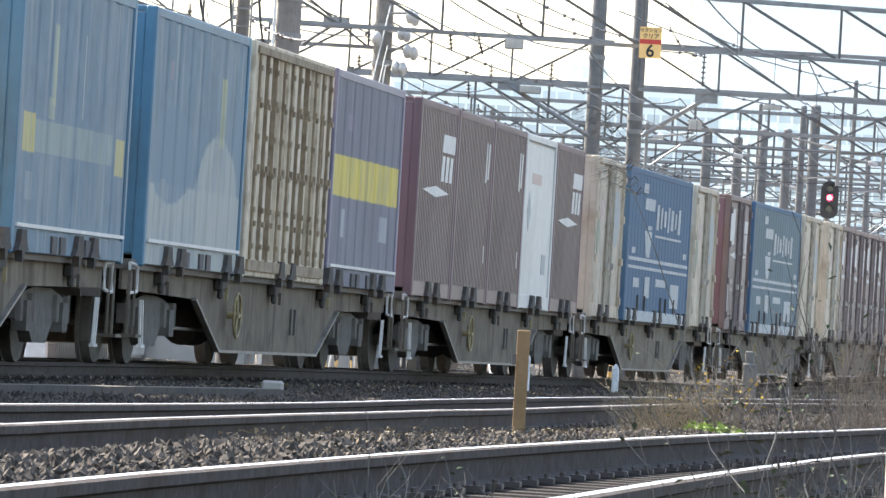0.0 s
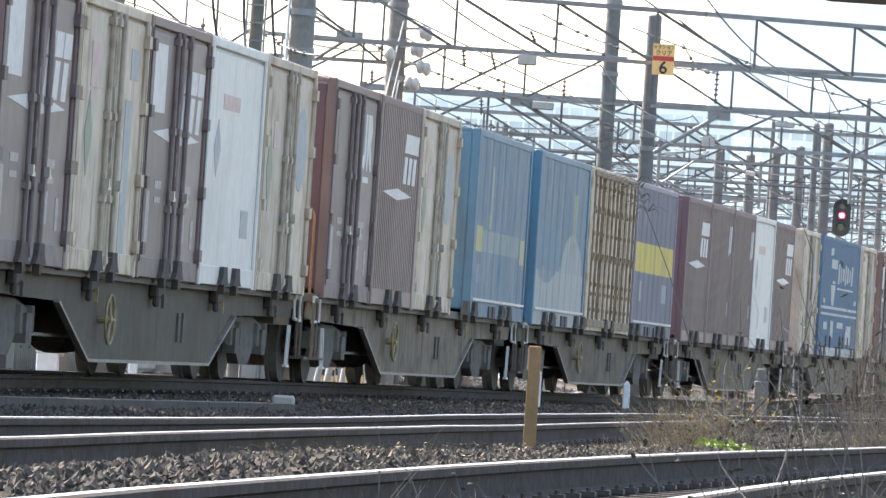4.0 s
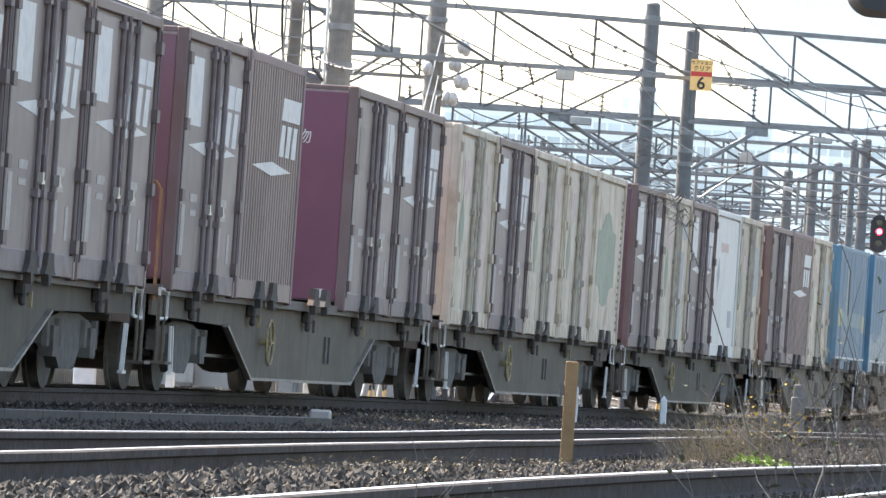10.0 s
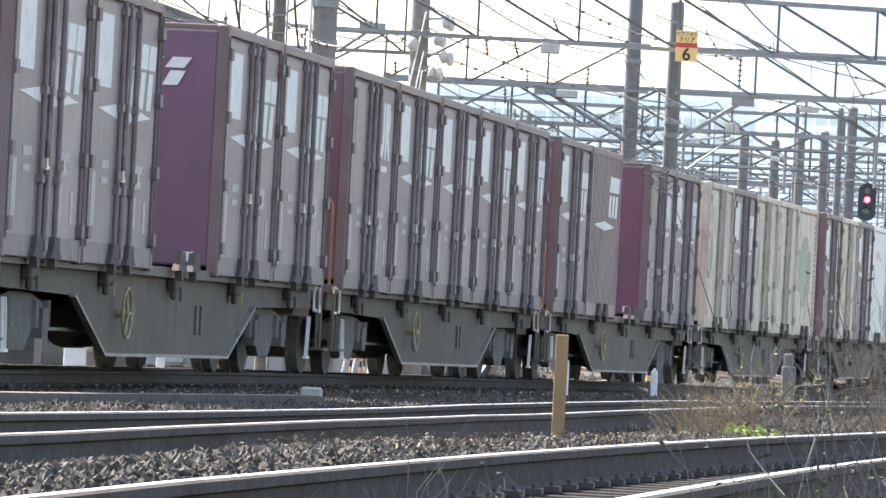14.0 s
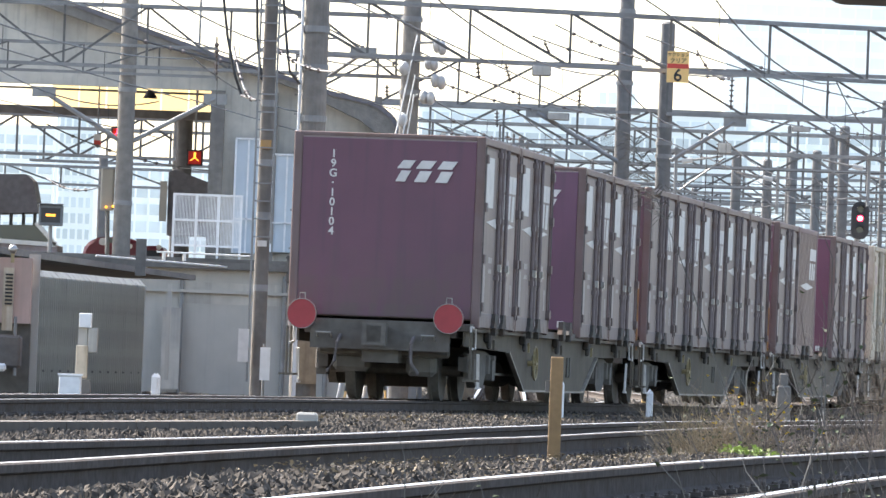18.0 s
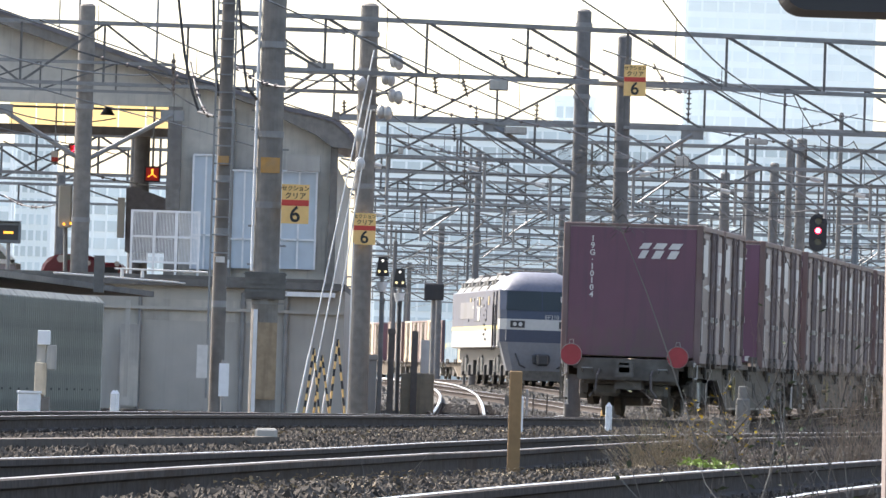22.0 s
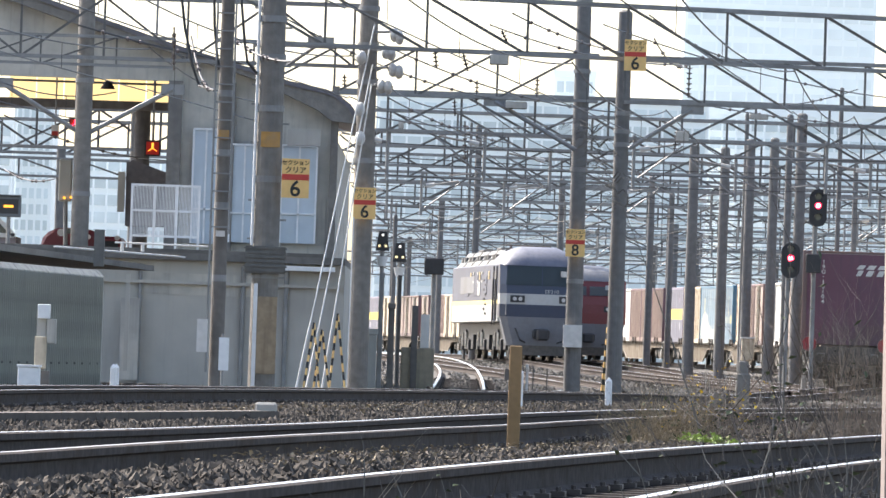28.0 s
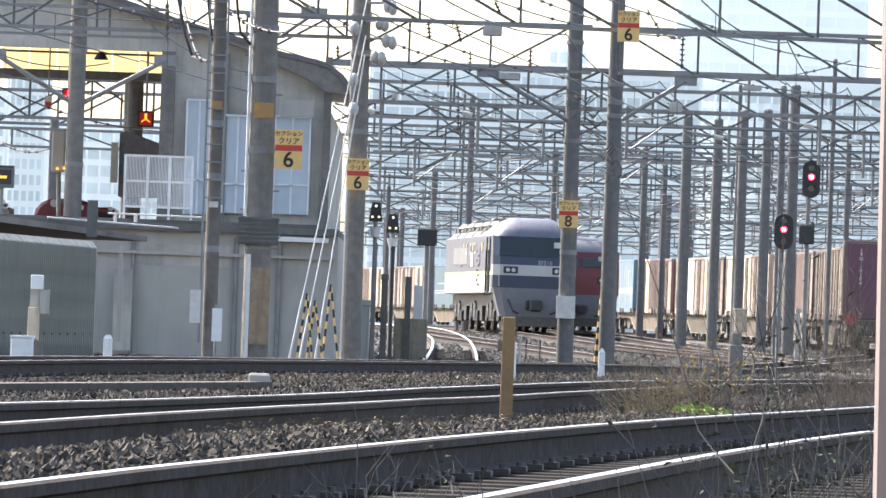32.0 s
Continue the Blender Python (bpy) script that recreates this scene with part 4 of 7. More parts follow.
# ---- more materials ----
M.update({
    "concrete_pole": material("concrete_pole", (0.225, 0.207, 0.183), 0.85, grain=0.5, grain_scale=6, stain=0.5, stain_scale=0.8, streak=0.5, stain_color=(0.13, 0.125, 0.12), bump=0.3, bump_scale=30),
    # darker copy of concrete_pole, with the backlit tone put into the colour
    "pole_dark": material("pole_dark", (0.165, 0.162, 0.158), 0.85, grain=0.4, grain_scale=6, stain=0.5, stain_scale=0.8, streak=0.5, stain_color=(0.11, 0.105, 0.1)),
    "galvanised": material("galvanised", (0.26, 0.26, 0.255), 0.55, metal=0.25, grain=0.4, grain_scale=4, stain=0.4, stain_color=(0.09, 0.078, 0.07)),
    "lattice_dark": material("lattice_dark", (0.13, 0.128, 0.125), 0.6, metal=0.2, grain=0.4, grain_scale=4, stain=0.4, stain_color=(0.07, 0.06, 0.055)),
    "wire": material("wire", (0.09, 0.09, 0.09), 0.5, metal=0.6),
    "guy_wire": material("guy_wire", (0.6, 0.6, 0.58), 0.5, grain=0.2),
    "porcelain": material("porcelain", (0.5, 0.5, 0.49), 0.3, grain=0.2, grain_scale=6),
    "insulator_dark": material("insulator_dark", (0.1, 0.08, 0.075), 0.4),
    "sign_yellow": material("sign_yellow", (0.85, 0.54, 0.2), 0.5, grain=0.15, stain=0.15),
    "sign_red": material("sign_red", (0.55, 0.05, 0.035), 0.5, grain=0.15),
    "sign_black": material("sign_black", (0.02, 0.02, 0.02), 0.6),
    "lamp_black": material("lamp_black", (0.035, 0.035, 0.037), 0.6, grain=0.3),
    "wall_grey": material("wall_grey", (0.52, 0.49, 0.43), 0.85, grain=0.3, grain_scale=3, stain=0.5, stain_scale=0.5, streak=0.5, stain_color=(0.2, 0.2, 0.195)),
    "wall_low": material("wall_low", (0.44, 0.42, 0.375), 0.85, grain=0.15, grain_scale=2, stain=0.35, stain_scale=0.35, streak=0.18, stain_color=(0.2, 0.19, 0.18)),
    "sheet_grey": material("sheet_grey", (0.36, 0.36, 0.315), 0.75, grain=0.45, grain_scale=3, stain=0.6, stain_scale=0.8, streak=1.0, stain_color=(0.1, 0.105, 0.1)),
    "slab_dark": material("slab_dark", (0.15, 0.145, 0.135), 0.85, grain=0.4, stain=0.5),
    "roof_dark": material("roof_dark", (0.15, 0.14, 0.15), 0.7, grain=0.4, stain=0.4),
    "tarp_blue": material("tarp_blue", (0.52, 0.585, 0.63), 0.6, grain=0.2, grain_scale=2, stain=0.3, streak=0.4, stain_color=(0.5, 0.56, 0.62)),
    "fence_white": material("fence_white", (0.76, 0.77, 0.77), 0.6, grain=0.2, stain=0.3, stain_color=(0.45, 0.45, 0.44)),
    "loco_blue": material("loco_blue", (0.028, 0.042, 0.078), 0.35, grain=0.15, stain=0.25, stain_color=(0.06, 0.06, 0.09)),
    "loco_light": material("loco_light", (0.075, 0.082, 0.115), 0.5, grain=0.15, stain=0.25, stain_color=(0.1, 0.13, 0.2)),
    "roof_lilac": material("roof_lilac", (0.13, 0.14, 0.18), 0.55, grain=0.3, stain=0.4, stain_color=(0.07, 0.07, 0.085)),
    "loco_white": material("loco_white", (0.43, 0.43, 0.415), 0.4, grain=0.15, stain=0.3, stain_color=(0.42, 0.4, 0.36)),
    "loco_yellow": material("loco_yellow", (0.72, 0.6, 0.22), 0.45, grain=0.1),
    "loco_grey": material("loco_grey", (0.17, 0.175, 0.19), 0.5, grain=0.2, stain=0.4, stain_color=(0.1, 0.09, 0.085)),
    "loco_red": material("loco_red", (0.17, 0.028, 0.03), 0.4, grain=0.15, stain=0.3, stain_color=(0.16, 0.05, 0.05)),
    "glass_grey": material("glass_grey", (0.15, 0.165, 0.165), 0.15, spec=0.6),
    "glass_dark": material("glass_dark", (0.06, 0.077, 0.08), 0.08, spec=0.8),
    "cabinet": material("cabinet", (0.27, 0.23, 0.165), 0.7, grain=0.3, stain=0.4, streak=0.4),
    "rust_brown": material("rust_brown", (0.175, 0.158, 0.14), 0.8, grain=0.5, grain_scale=5, stain=0.5, stain_scale=1.5, stain_color=(0.1, 0.075, 0.06)),
    "post_wood": material("post_wood", (0.29, 0.175, 0.08), 0.75, grain=0.4, grain_scale=14, stain=0.3, streak=0.4, stain_color=(0.2, 0.13, 0.05)),
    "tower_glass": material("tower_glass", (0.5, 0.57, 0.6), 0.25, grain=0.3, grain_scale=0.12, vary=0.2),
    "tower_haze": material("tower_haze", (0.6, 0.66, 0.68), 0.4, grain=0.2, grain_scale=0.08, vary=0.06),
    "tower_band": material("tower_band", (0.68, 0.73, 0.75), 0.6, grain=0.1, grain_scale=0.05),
    "straw": material("straw", (0.25, 0.2, 0.13), 0.9, vary=0.4, island=True),
    "twig": material("twig", (0.2, 0.16, 0.125), 0.9, vary=0.3, island=True),
    "dead_twig": material("dead_twig", (0.36, 0.32, 0.27), 0.9, vary=0.3, island=True),
    "leaf": material("leaf", (0.27, 0.36, 0.1), 0.7, vary=0.4, island=True),
    "leaf_dull": material("leaf_dull", (0.05, 0.068, 0.03), 0.8, vary=0.4, island=True),
    "weed_brown": material("weed_brown", (0.075, 0.062, 0.052), 0.9, vary=0.4, island=True),
    "weed_grey": material("weed_grey", (0.115, 0.105, 0.09), 0.9, vary=0.4, island=True),
    "timber_board": material("timber_board", (0.34, 0.255, 0.165), 0.8, grain=0.4, grain_scale=10, stain=0.6, stain_scale=2, streak=0.8, stain_color=(0.16, 0.115, 0.075)),
    "timber_orange": material("timber_orange", (0.5, 0.27, 0.08), 0.8, grain=0.4, grain_scale=8, stain=0.6, stain_scale=3, stain_color=(0.3, 0.22, 0.14)),
    "cabin_pink": material("cabin_pink", (0.5, 0.34, 0.29), 0.8, grain=0.2, grain_scale=2, stain=0.5, streak=0.5, stain_color=(0.3, 0.24, 0.2)),
    "cab_grey": material("cab_grey", (0.3, 0.27, 0.3), 0.6, grain=0.2, stain=0.3),
    "display_grey": material("display_grey", (0.13, 0.145, 0.155), 0.6, grain=0.3),
    "railcar_red": material("railcar_red", (0.17, 0.02, 0.03), 0.35, grain=0.15, stain=0.25, stain_color=(0.15, 0.03, 0.04)),
    "petal": material("petal", (0.6, 0.4, 0.02), 0.7, vary=0.3, island=True),
    "trough_brown": material("trough_brown", (0.09, 0.074, 0.062), 0.9, grain=0.4, grain_scale=8, stain=0.5, stain_scale=1.5),
    "post_beige": material("post_beige", (0.22, 0.175, 0.16), 0.8, grain=0.3, stain=0.3),
})
M["red_light"] = glowing("red_light", (1.0, 0.03, 0.08), 2.5)
M["red_light_core"] = glowing("red_light_core", (1.0, 0.5, 0.6), 3.0)
M["red_dim"] = glowing("red_dim", (0.35, 0.015, 0.01), 0.12)
M["amber_light"] = glowing("amber_light", (1.0, 0.42, 0.05), 0.75)
M["lamp_white"] = glowing("lamp_white", (1.0, 0.97, 0.9), 0.5)
M["lamp_warm"] = glowing("lamp_warm", (1.0, 0.85, 0.45), 0.4)
M["pane_glow"] = glowing("pane_glow", (1.0, 0.78, 0.38), 0.47)


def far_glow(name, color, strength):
    """Gives a far surface a weak glow that stands in for bright haze."""
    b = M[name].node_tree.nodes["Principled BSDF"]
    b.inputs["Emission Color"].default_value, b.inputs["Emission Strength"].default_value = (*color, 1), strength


# haze over the far office blocks, put in as emission
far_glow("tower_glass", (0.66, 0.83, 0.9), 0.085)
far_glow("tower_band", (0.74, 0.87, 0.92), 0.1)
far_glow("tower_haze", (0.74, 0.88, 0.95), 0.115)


# ---- poles and gantries ----
def ground_z(x, y):
    return float(level(x, y)) - 0.2


def pole(x, y, r, top, label="weathered grey concrete catenary pole", mat="concrete_pole", bands=(), name="catenary_pole"):
    z = ground_z(x, y) - 0.05
    p = thing(name, Matrix.Translation((x, y, z)), label, "pole", "poles of the yard")
    bm = bmesh.new()
    add_tube(bm, (0, 0, 0), (0, 0, top - z), r * 1.12, r * 0.95, seg=20)
    part("shaft", bm, mat, p, smooth=False)
    bm = bmesh.new()
    add_tube(bm, (0, 0, top - z), (0, 0, top - z + 0.05), r * 0.97, r * 0.6, seg=20)
    part("cap", bm, mat, p)
    for b in bands:
        bm = bmesh.new()
        add_tube(bm, (0, 0, b - z), (0, 0, b - z + 0.1), r * 1.13, seg=20)
        part("band", bm, "galvanised", p)
    return p


def gantry(y, x0, x1, zb, zt, bay, skew=0.0, flip=0, size=0.05, phase=0.0, posts=(), parts_split=True):
    """A lattice portal beam across the tracks: two chords, uprights and diagonals."""
    g = thing("catenary_gantry", Matrix(), "grey galvanised lattice beam carrying the overhead wires across the tracks", "gantry", "gantries over the yard")

    def at_y(x):
        return y + skew * x
    for nm, z, s in (("bottom_chord", zb, size), ("top_chord", zt, size * 1.15)):
        for off in (-0.22, 0.22):
            bm = bmesh.new()
            add_bar(bm, (x0, at_y(x0) + off, z), (x1, at_y(x1) + off, z), s * 1.2, s * 1.2)
            part(nm, bm, "galvanised", g)
    n = int((x1 - x0) / bay)
    for i in range(n + 1):
        x = x0 + phase + i * bay
        if x > x1:
            break
        bm = bmesh.new()
        add_bar(bm, (x, at_y(x), zb), (x, at_y(x), zt), size, size)
        part("upright", bm, "lattice_dark", g)
        if i < n and x + bay <= x1:
            down = (flip == 1) or (flip == 2 and x > 1.5) or (flip == 3 and i % 2) or (flip == 4 and x < 7.2)
            a, b = (zt, zb) if down else (zb, zt)
            bm = bmesh.new()
            add_bar(bm, (x, at_y(x) + 0.1, a), (x + bay, at_y(x + bay) + 0.1, b), size, size)
            part("diagonal", bm, "lattice_dark", g)
    for x, r in posts:
        bm = bmesh.new()
        z = ground_z(x, at_y(x)) - 0.05
        add_tube(bm, (x, at_y(x), z), (x, at_y(x), zt + 0.3), r, seg=14)
        part("post", bm, "pole_dark", g, "round dark grey post")
    return g


def knee(a, b, r=0.05):
    t = thing("knee_brace", Matrix(), "grey steel knee brace between pole and lattice beam", "brace", "knee braces")
    bm = bmesh.new()
    add_tube(bm, a, b, r, seg=8)
    part("strut", bm, "galvanised", t)
    part("end_plate", boxes((b, (0.5, 0.03, 0.22))), "galvanised", t)


# the two nearest beams
gantry(126.00, -4.51, 12.10, 6.25, 7.26, 1.91, 0.28, 4, 0.05, phase=0.09)
gantry(149.00, -4.56, 3.16, 6.28, 7.31, 1.82, 0.0, 0, 0.05)
gantry(149.00, 3.75, 14.53, 6.29, 7.30, 1.79, 0.0, 1, 0.05)
# those behind, closer and closer in the view
for yy, xx0, xx1, lift, fl in ((172, -3.0, 27, 0.0, 3), (188, -2.6, 30, 0.1, 1), (200, -14, 30, -0.1, 0), (216, -3.0, 34, 0.0, 3), (232, -3, 36, 0.2, 1), (251, -3, 38, 0.1, 0), (272, -3, 40, 0.3, 3),
                               (296, -3, 42, 0.2, 1), (322, -4, 46, 0.4, 0), (352, -4, 50, 0.3, 3), (388, -5, 56, 0.4, 1), (430, -6, 60, 0.5, 3), (480, -8, 64, 0.5, 0), (540, -10, 70, 0.6, 1)):
    gantry(yy, xx0, xx1, 6.25 + lift, 7.25 + lift, 2.3 if yy > 300 else 1.9, 0.0, fl, 0.05 + 0.00006 * yy, phase=(yy * 0.37) % 1.6,
           posts=[(x_, 0.15) for x_ in (xx0 + 3 + (yy * 0.71) % 5 + 7.9 * k for k in range(5)) if x_ < xx1 and (yy > 290 and 0.03 < x_ / yy < 0.05 or -0.013 < x_ / yy < -0.006)] + [(xx1 - 0.3, 0.15)])
# beams in front of the shed
gantry(128, -18, -1.75, 5.98, 7.15, 1.6, 0.0, 3, 0.045)
gantry(140.6, -20, -5.96, 6.37, 6.97, 1.6, 0.0, 0, 0.035)
gantry(172, -30, -7.2, 5.52, 6.54, 1.6, 0.0, 3, 0.06, posts=[(-13.2, 0.15), (-8.2, 0.17)])
gantry(190, -30, -7.6, 5.21, 5.72, 1.6, 0.0, 1, 0.05, posts=[(-15.5, 0.15), (-11.2, 0.13)])

pole(-7.87, 141, 0.178, 8.18, bands=(3.6, 6.0))
lad = pole(-3.50, 101, 0.10, 9.0, "slim rusty brown steel pole with a ladder and cables", "rust_brown", bands=(1.5, 2.6, 3.4, 4.3), name="ladder_pole")
bm = bmesh.new()
for x in (-0.15, 0.13):
    add_tube(bm, (x, -0.16, 0.4 if x < 0 else 2.5), (x, -0.16, 9.0), 0.018, seg=6)
part("ladder_rail", bm, "galvanised", lad)
for i in range(24):
    part("rung", boxes(((-0.01, -0.16, 2.6 + i * 0.27), (0.3, 0.022, 0.022))), "galvanised", lad)
part("patch", boxes(((0, -0.105, 4.0), (0.16, 0.02, 0.14))), "timber_orange", lad, "faded orange band")
part("plate", boxes(((0.0, -0.12, 2.5), (0.14, 0.02, 0.09))), "white_paint", lad, "small white plate")
part("junction_box", boxes(((-0.22, -0.15, 0.95), (0.16, 0.14, 0.5))), "white_paint", lad, "pale grey junction box")
pole_b = pole(-2.89, 104, 0.19, 9.5, bands=(1.6, 3.1, 4.2, 5.0, 5.6))
for i in range(16):
    a = i * 2.4
    part("step_bolt", boxes(((0.22 * math.copysign(1, math.sin(a + 1)), -0.05, 1.9 + i * 0.3), (0.16, 0.03, 0.03))), "galvanised", pole_b)
part("timber_cladding", boxes(((0.06, -0.215, 1.0), (0.3, 0.05, 1.2))), "timber_board", pole_b, "weathered brown timber boards strapped to the foot")
part("timber_cladding", boxes(((-0.13, -0.21, 1.0), (0.06, 0.04, 1.6))), "fence_white", pole_b)
trafo = part("transformer", boxes(((0, -0.05, 2.17), (0.62, 0.5, 0.42))), "slab_dark", pole_b, "dark ribbed transformer box on the pole")
for i in range(6):
    part("cooling_fin", boxes(((0, -0.05, 2.0 + i * 0.07), (0.66, 0.54, 0.02))), "slab_dark", trafo)
part("patch", boxes(((0.02, -0.205, 4.05), (0.3, 0.02, 0.24))), "timber_orange", pole_b, "faded orange band")
bm = bmesh.new()
add_tube(bm, (-0.22, -0.08, 2.4), (-0.22, -0.08, 8.6), 0.024, seg=8)
part("conduit", bm, "fence_white", pole_b, "pale cable conduit")
pole_c = pole(-1.71, 127, 0.18, 7.59, bands=(3.4, 4.1, 5.6, 6.3, 7.0))
pole_d = pole(2.79, 149, 0.17, 8.85, mat="pole_dark", bands=(2.2, 4.7, 6.9, 8.5))
pole_e = pole(3.73, 149.4, 0.165, 8.32, mat="pole_dark", bands=(5.3, 5.6, 6.0))
part("equipment_box", boxes(((-0.02, -0.22, 1.47), (0.42, 0.22, 0.5))), "white_paint", pole_d, "pale grey equipment box")
knee((2.71, 148.70, 5.17), (0.86, 148.80, 6.20))
knee((3.89, 149.00, 5.25), (5.28, 148.80, 6.17))
knee((-3.22, 126.00, 5.87), (-2.59, 125.70, 6.31), 0.035)
knee((-7.86, 141.00, 4.89), (-9.61, 140.70, 5.93), 0.05)
knee((-7.74, 141.00, 4.95), (-5.99, 140.70, 5.91), 0.05)

for px_x, py, r, top in ((7.63, 212, 0.165, 7.42), (8.33, 205, 0.15, 7.14),
                         (9.51, 214, 0.15, 7.73), (10.08, 210, 0.15, 7.65),
                         (9.94, 198, 0.10, 7.95), (10.35, 199, 0.16, 8.03), (11.85, 205, 0.07, 9.09),
                         (7.15, 240, 0.12, 7.16), (8.54, 260, 0.11, 7.08), (9.38, 214.5, 0.07, 8.56),
                         (4.28, 262, 0.13, 7.54), (0.90, 250, 0.12, 9.12), (0.60, 248, 0.05, 9.14), (-0.49, 290, 0.12, 7.24),
                         (15.07, 250, 0.1, 8.13), (-1.53, 180, 0.06, 4.19),
                         (-7.51, 160, 0.2, 6.28)):
    pole(px_x, py, r, top, "weathered pole among the yard tracks, its backlit tone put into the colour", "pole_dark")


# insulators, boxes and hangers on the beams
def insulator_string(p, q, n=4, r=0.07, mat="insulator_dark", root=None):
    t = thing("insulator", Matrix(), "dark ribbed insulator hanging from the lattice beam" if mat == "insulator_dark" else "pale porcelain insulator pair on the pole", "insulator", "insulators of the overhead line")
    p, q = Vector(p), Vector(q)
    bm = bmesh.new()
    add_tube(bm, p, q, 0.018, seg=6)
    part("rod", bm, "wire", t)
    if root:
        bm = bmesh.new()
        add_tube(bm, root, p, 0.025, seg=6)
        part("bracket", bm, "galvanised", t)
    for i in range(n):
        a = p.lerp(q, (i + 0.7) / (n + 0.6))
        b = p.lerp(q, (i + 1.0) / (n + 0.6))
        bm = bmesh.new()
        if mat == "porcelain":
            bmesh.ops.create_uvsphere(bm, u_segments=14, v_segments=10, radius=r * 1.15, matrix=Matrix.Translation((a + b) / 2) @ Matrix.Diagonal((0.75, 1, 1, 1)))
        else:
            add_tube(bm, a, b, r, r * 0.45, seg=12)
        part("shed_disc", bm, mat, t)


for a, b in (((-1.30, 126.50, 6.60), (-1.05, 126.50, 6.48)), ((-1.45, 126.50, 6.25), (-1.19, 126.50, 6.18)), ((-1.33, 126.50, 5.92), (-1.02, 126.50, 5.84)), ((-1.54, 126.60, 5.59), (-1.21, 126.50, 5.55))):
    insulator_string(a, b, 2, 0.10, "porcelain", (-1.71, 127.0, a[2]))
    insulator_string((a[0], a[1] + 0.5, a[2] - 0.02), (b[0], b[1] + 0.5, b[2] - 0.02), 2, 0.10, "porcelain")
for a, b in (((-1.93, 126.40, 6.10), (-1.74, 126.40, 6.07)), ((-1.90, 126.40, 5.12), (-1.75, 126.40, 5.10)), ((-1.88, 126.40, 4.56), (-1.73, 126.40, 4.55))):
    insulator_string(a, b, 1, 0.12, "porcelain")
for a, b, n in (((-0.44, 126.00, 6.26), (-0.39, 126.00, 5.91), 4), ((0.10, 126.00, 6.22), (0.20, 126.00, 5.88), 4), ((0.45, 149.00, 6.67), (0.45, 149.00, 6.17), 5), ((1.80, 149.00, 6.79), (1.79, 149.00, 6.34), 4), ((-2.13, 126.00, 5.74), (-2.12, 126.00, 5.50), 3), ((-0.04, 149.00, 6.22), (-0.02, 149.00, 5.85), 4),
                ((5.19, 149.00, 7.19), (5.18, 149.00, 6.43), 6), ((0.24, 172.00, 6.56), (0.28, 172.00, 5.47), 6), ((5.71, 172.00, 6.53), (5.67, 172.00, 5.95), 5), ((9.06, 172.00, 6.80), (9.01, 172.00, 6.43), 4), ((0.81, 126.00, 6.67), (0.92, 126.00, 6.46), 3)):
    insulator_string(a, b, n)
for c, s in (((0.78, 125.60, 6.10), (0.36, 0.2, 0.2)), ((5.85, 171.60, 6.34), (0.35, 0.2, 0.28)), ((-1.40, 171.60, 6.38), (0.14, 0.12, 0.18)), ((6.75, 148.60, 6.05), (0.42, 0.25, 0.12)), ((1.33, 148.60, 6.12), (0.5, 0.3, 0.16))):
    t = thing("switch_box", Matrix.Translation(c), "grey steel switch box fixed to the lattice beam", "box", "boxes on the gantries")
    part("case", boxes(((0, 0, 0), s)), "galvanised", t, bevel=0.02)
    part("lid", boxes(((0, -s[1] / 2 - 0.008, 0), (s[0] * 0.9, 0.012, s[2] * 0.85))), "wall_grey", t)


# ---- overhead wires ----
wire_name = [""]


def wire_run(p, q, sag, r=0.012, n=14, label="black overhead wire sagging between the beams", mat="wire"):
    t = thing("overhead_wire", Matrix(), label, "wire", "overhead wires")
    pts = [Vector(p).lerp(Vector(q), i / n) - Vector((0, 0, sag * 4 * (i / n) * (1 - i / n))) for i in range(n + 1)]
    part("strand", tube_along(pts, r), mat, t)
    wire_name[0] = t.name
    return pts


rng = random.Random(5)
# contact and messenger wires over each track, strung from beam to beam
wire_tracks = [-7.5, -3.2, 0.6, 4.8, 9.0, 13.2, 17.4, 21.6]
spans = [40, 92, 126, 149, 188, 232, 272, 322, 388, 480]
for k, base in enumerate(wire_tracks):
    for a, b in zip(spans, spans[1:]):
        xa, xb = base + 0.11 * (a - 150) - max(0, a - 230) * 0.16, base + 0.11 * (b - 150) - max(0, b - 230) * 0.16
        if b > 150 and xa < -2.6:
            continue
        zz = 5.75 + 0.001 * a
        pts = wire_run((xa, a, zz + 0.25), (xb, b, zz + 0.25), 0.45, 0.014)
        wire_run((xa, a, zz - 0.55), (xb, b, zz - 0.55), 0.02, 0.012, 4, "straight copper contact wire over the track")
        drop = thing("dropper", Matrix(), "thin dropper wires between messenger and contact wire", "wire", "overhead wires")
        for p in pts[2:14:4]:
            part("rod", boxes(((p.x, p.y, (p.z + zz - 0.56) / 2), (0.012, 0.012, p.z - zz + 0.56))), "wire", drop)


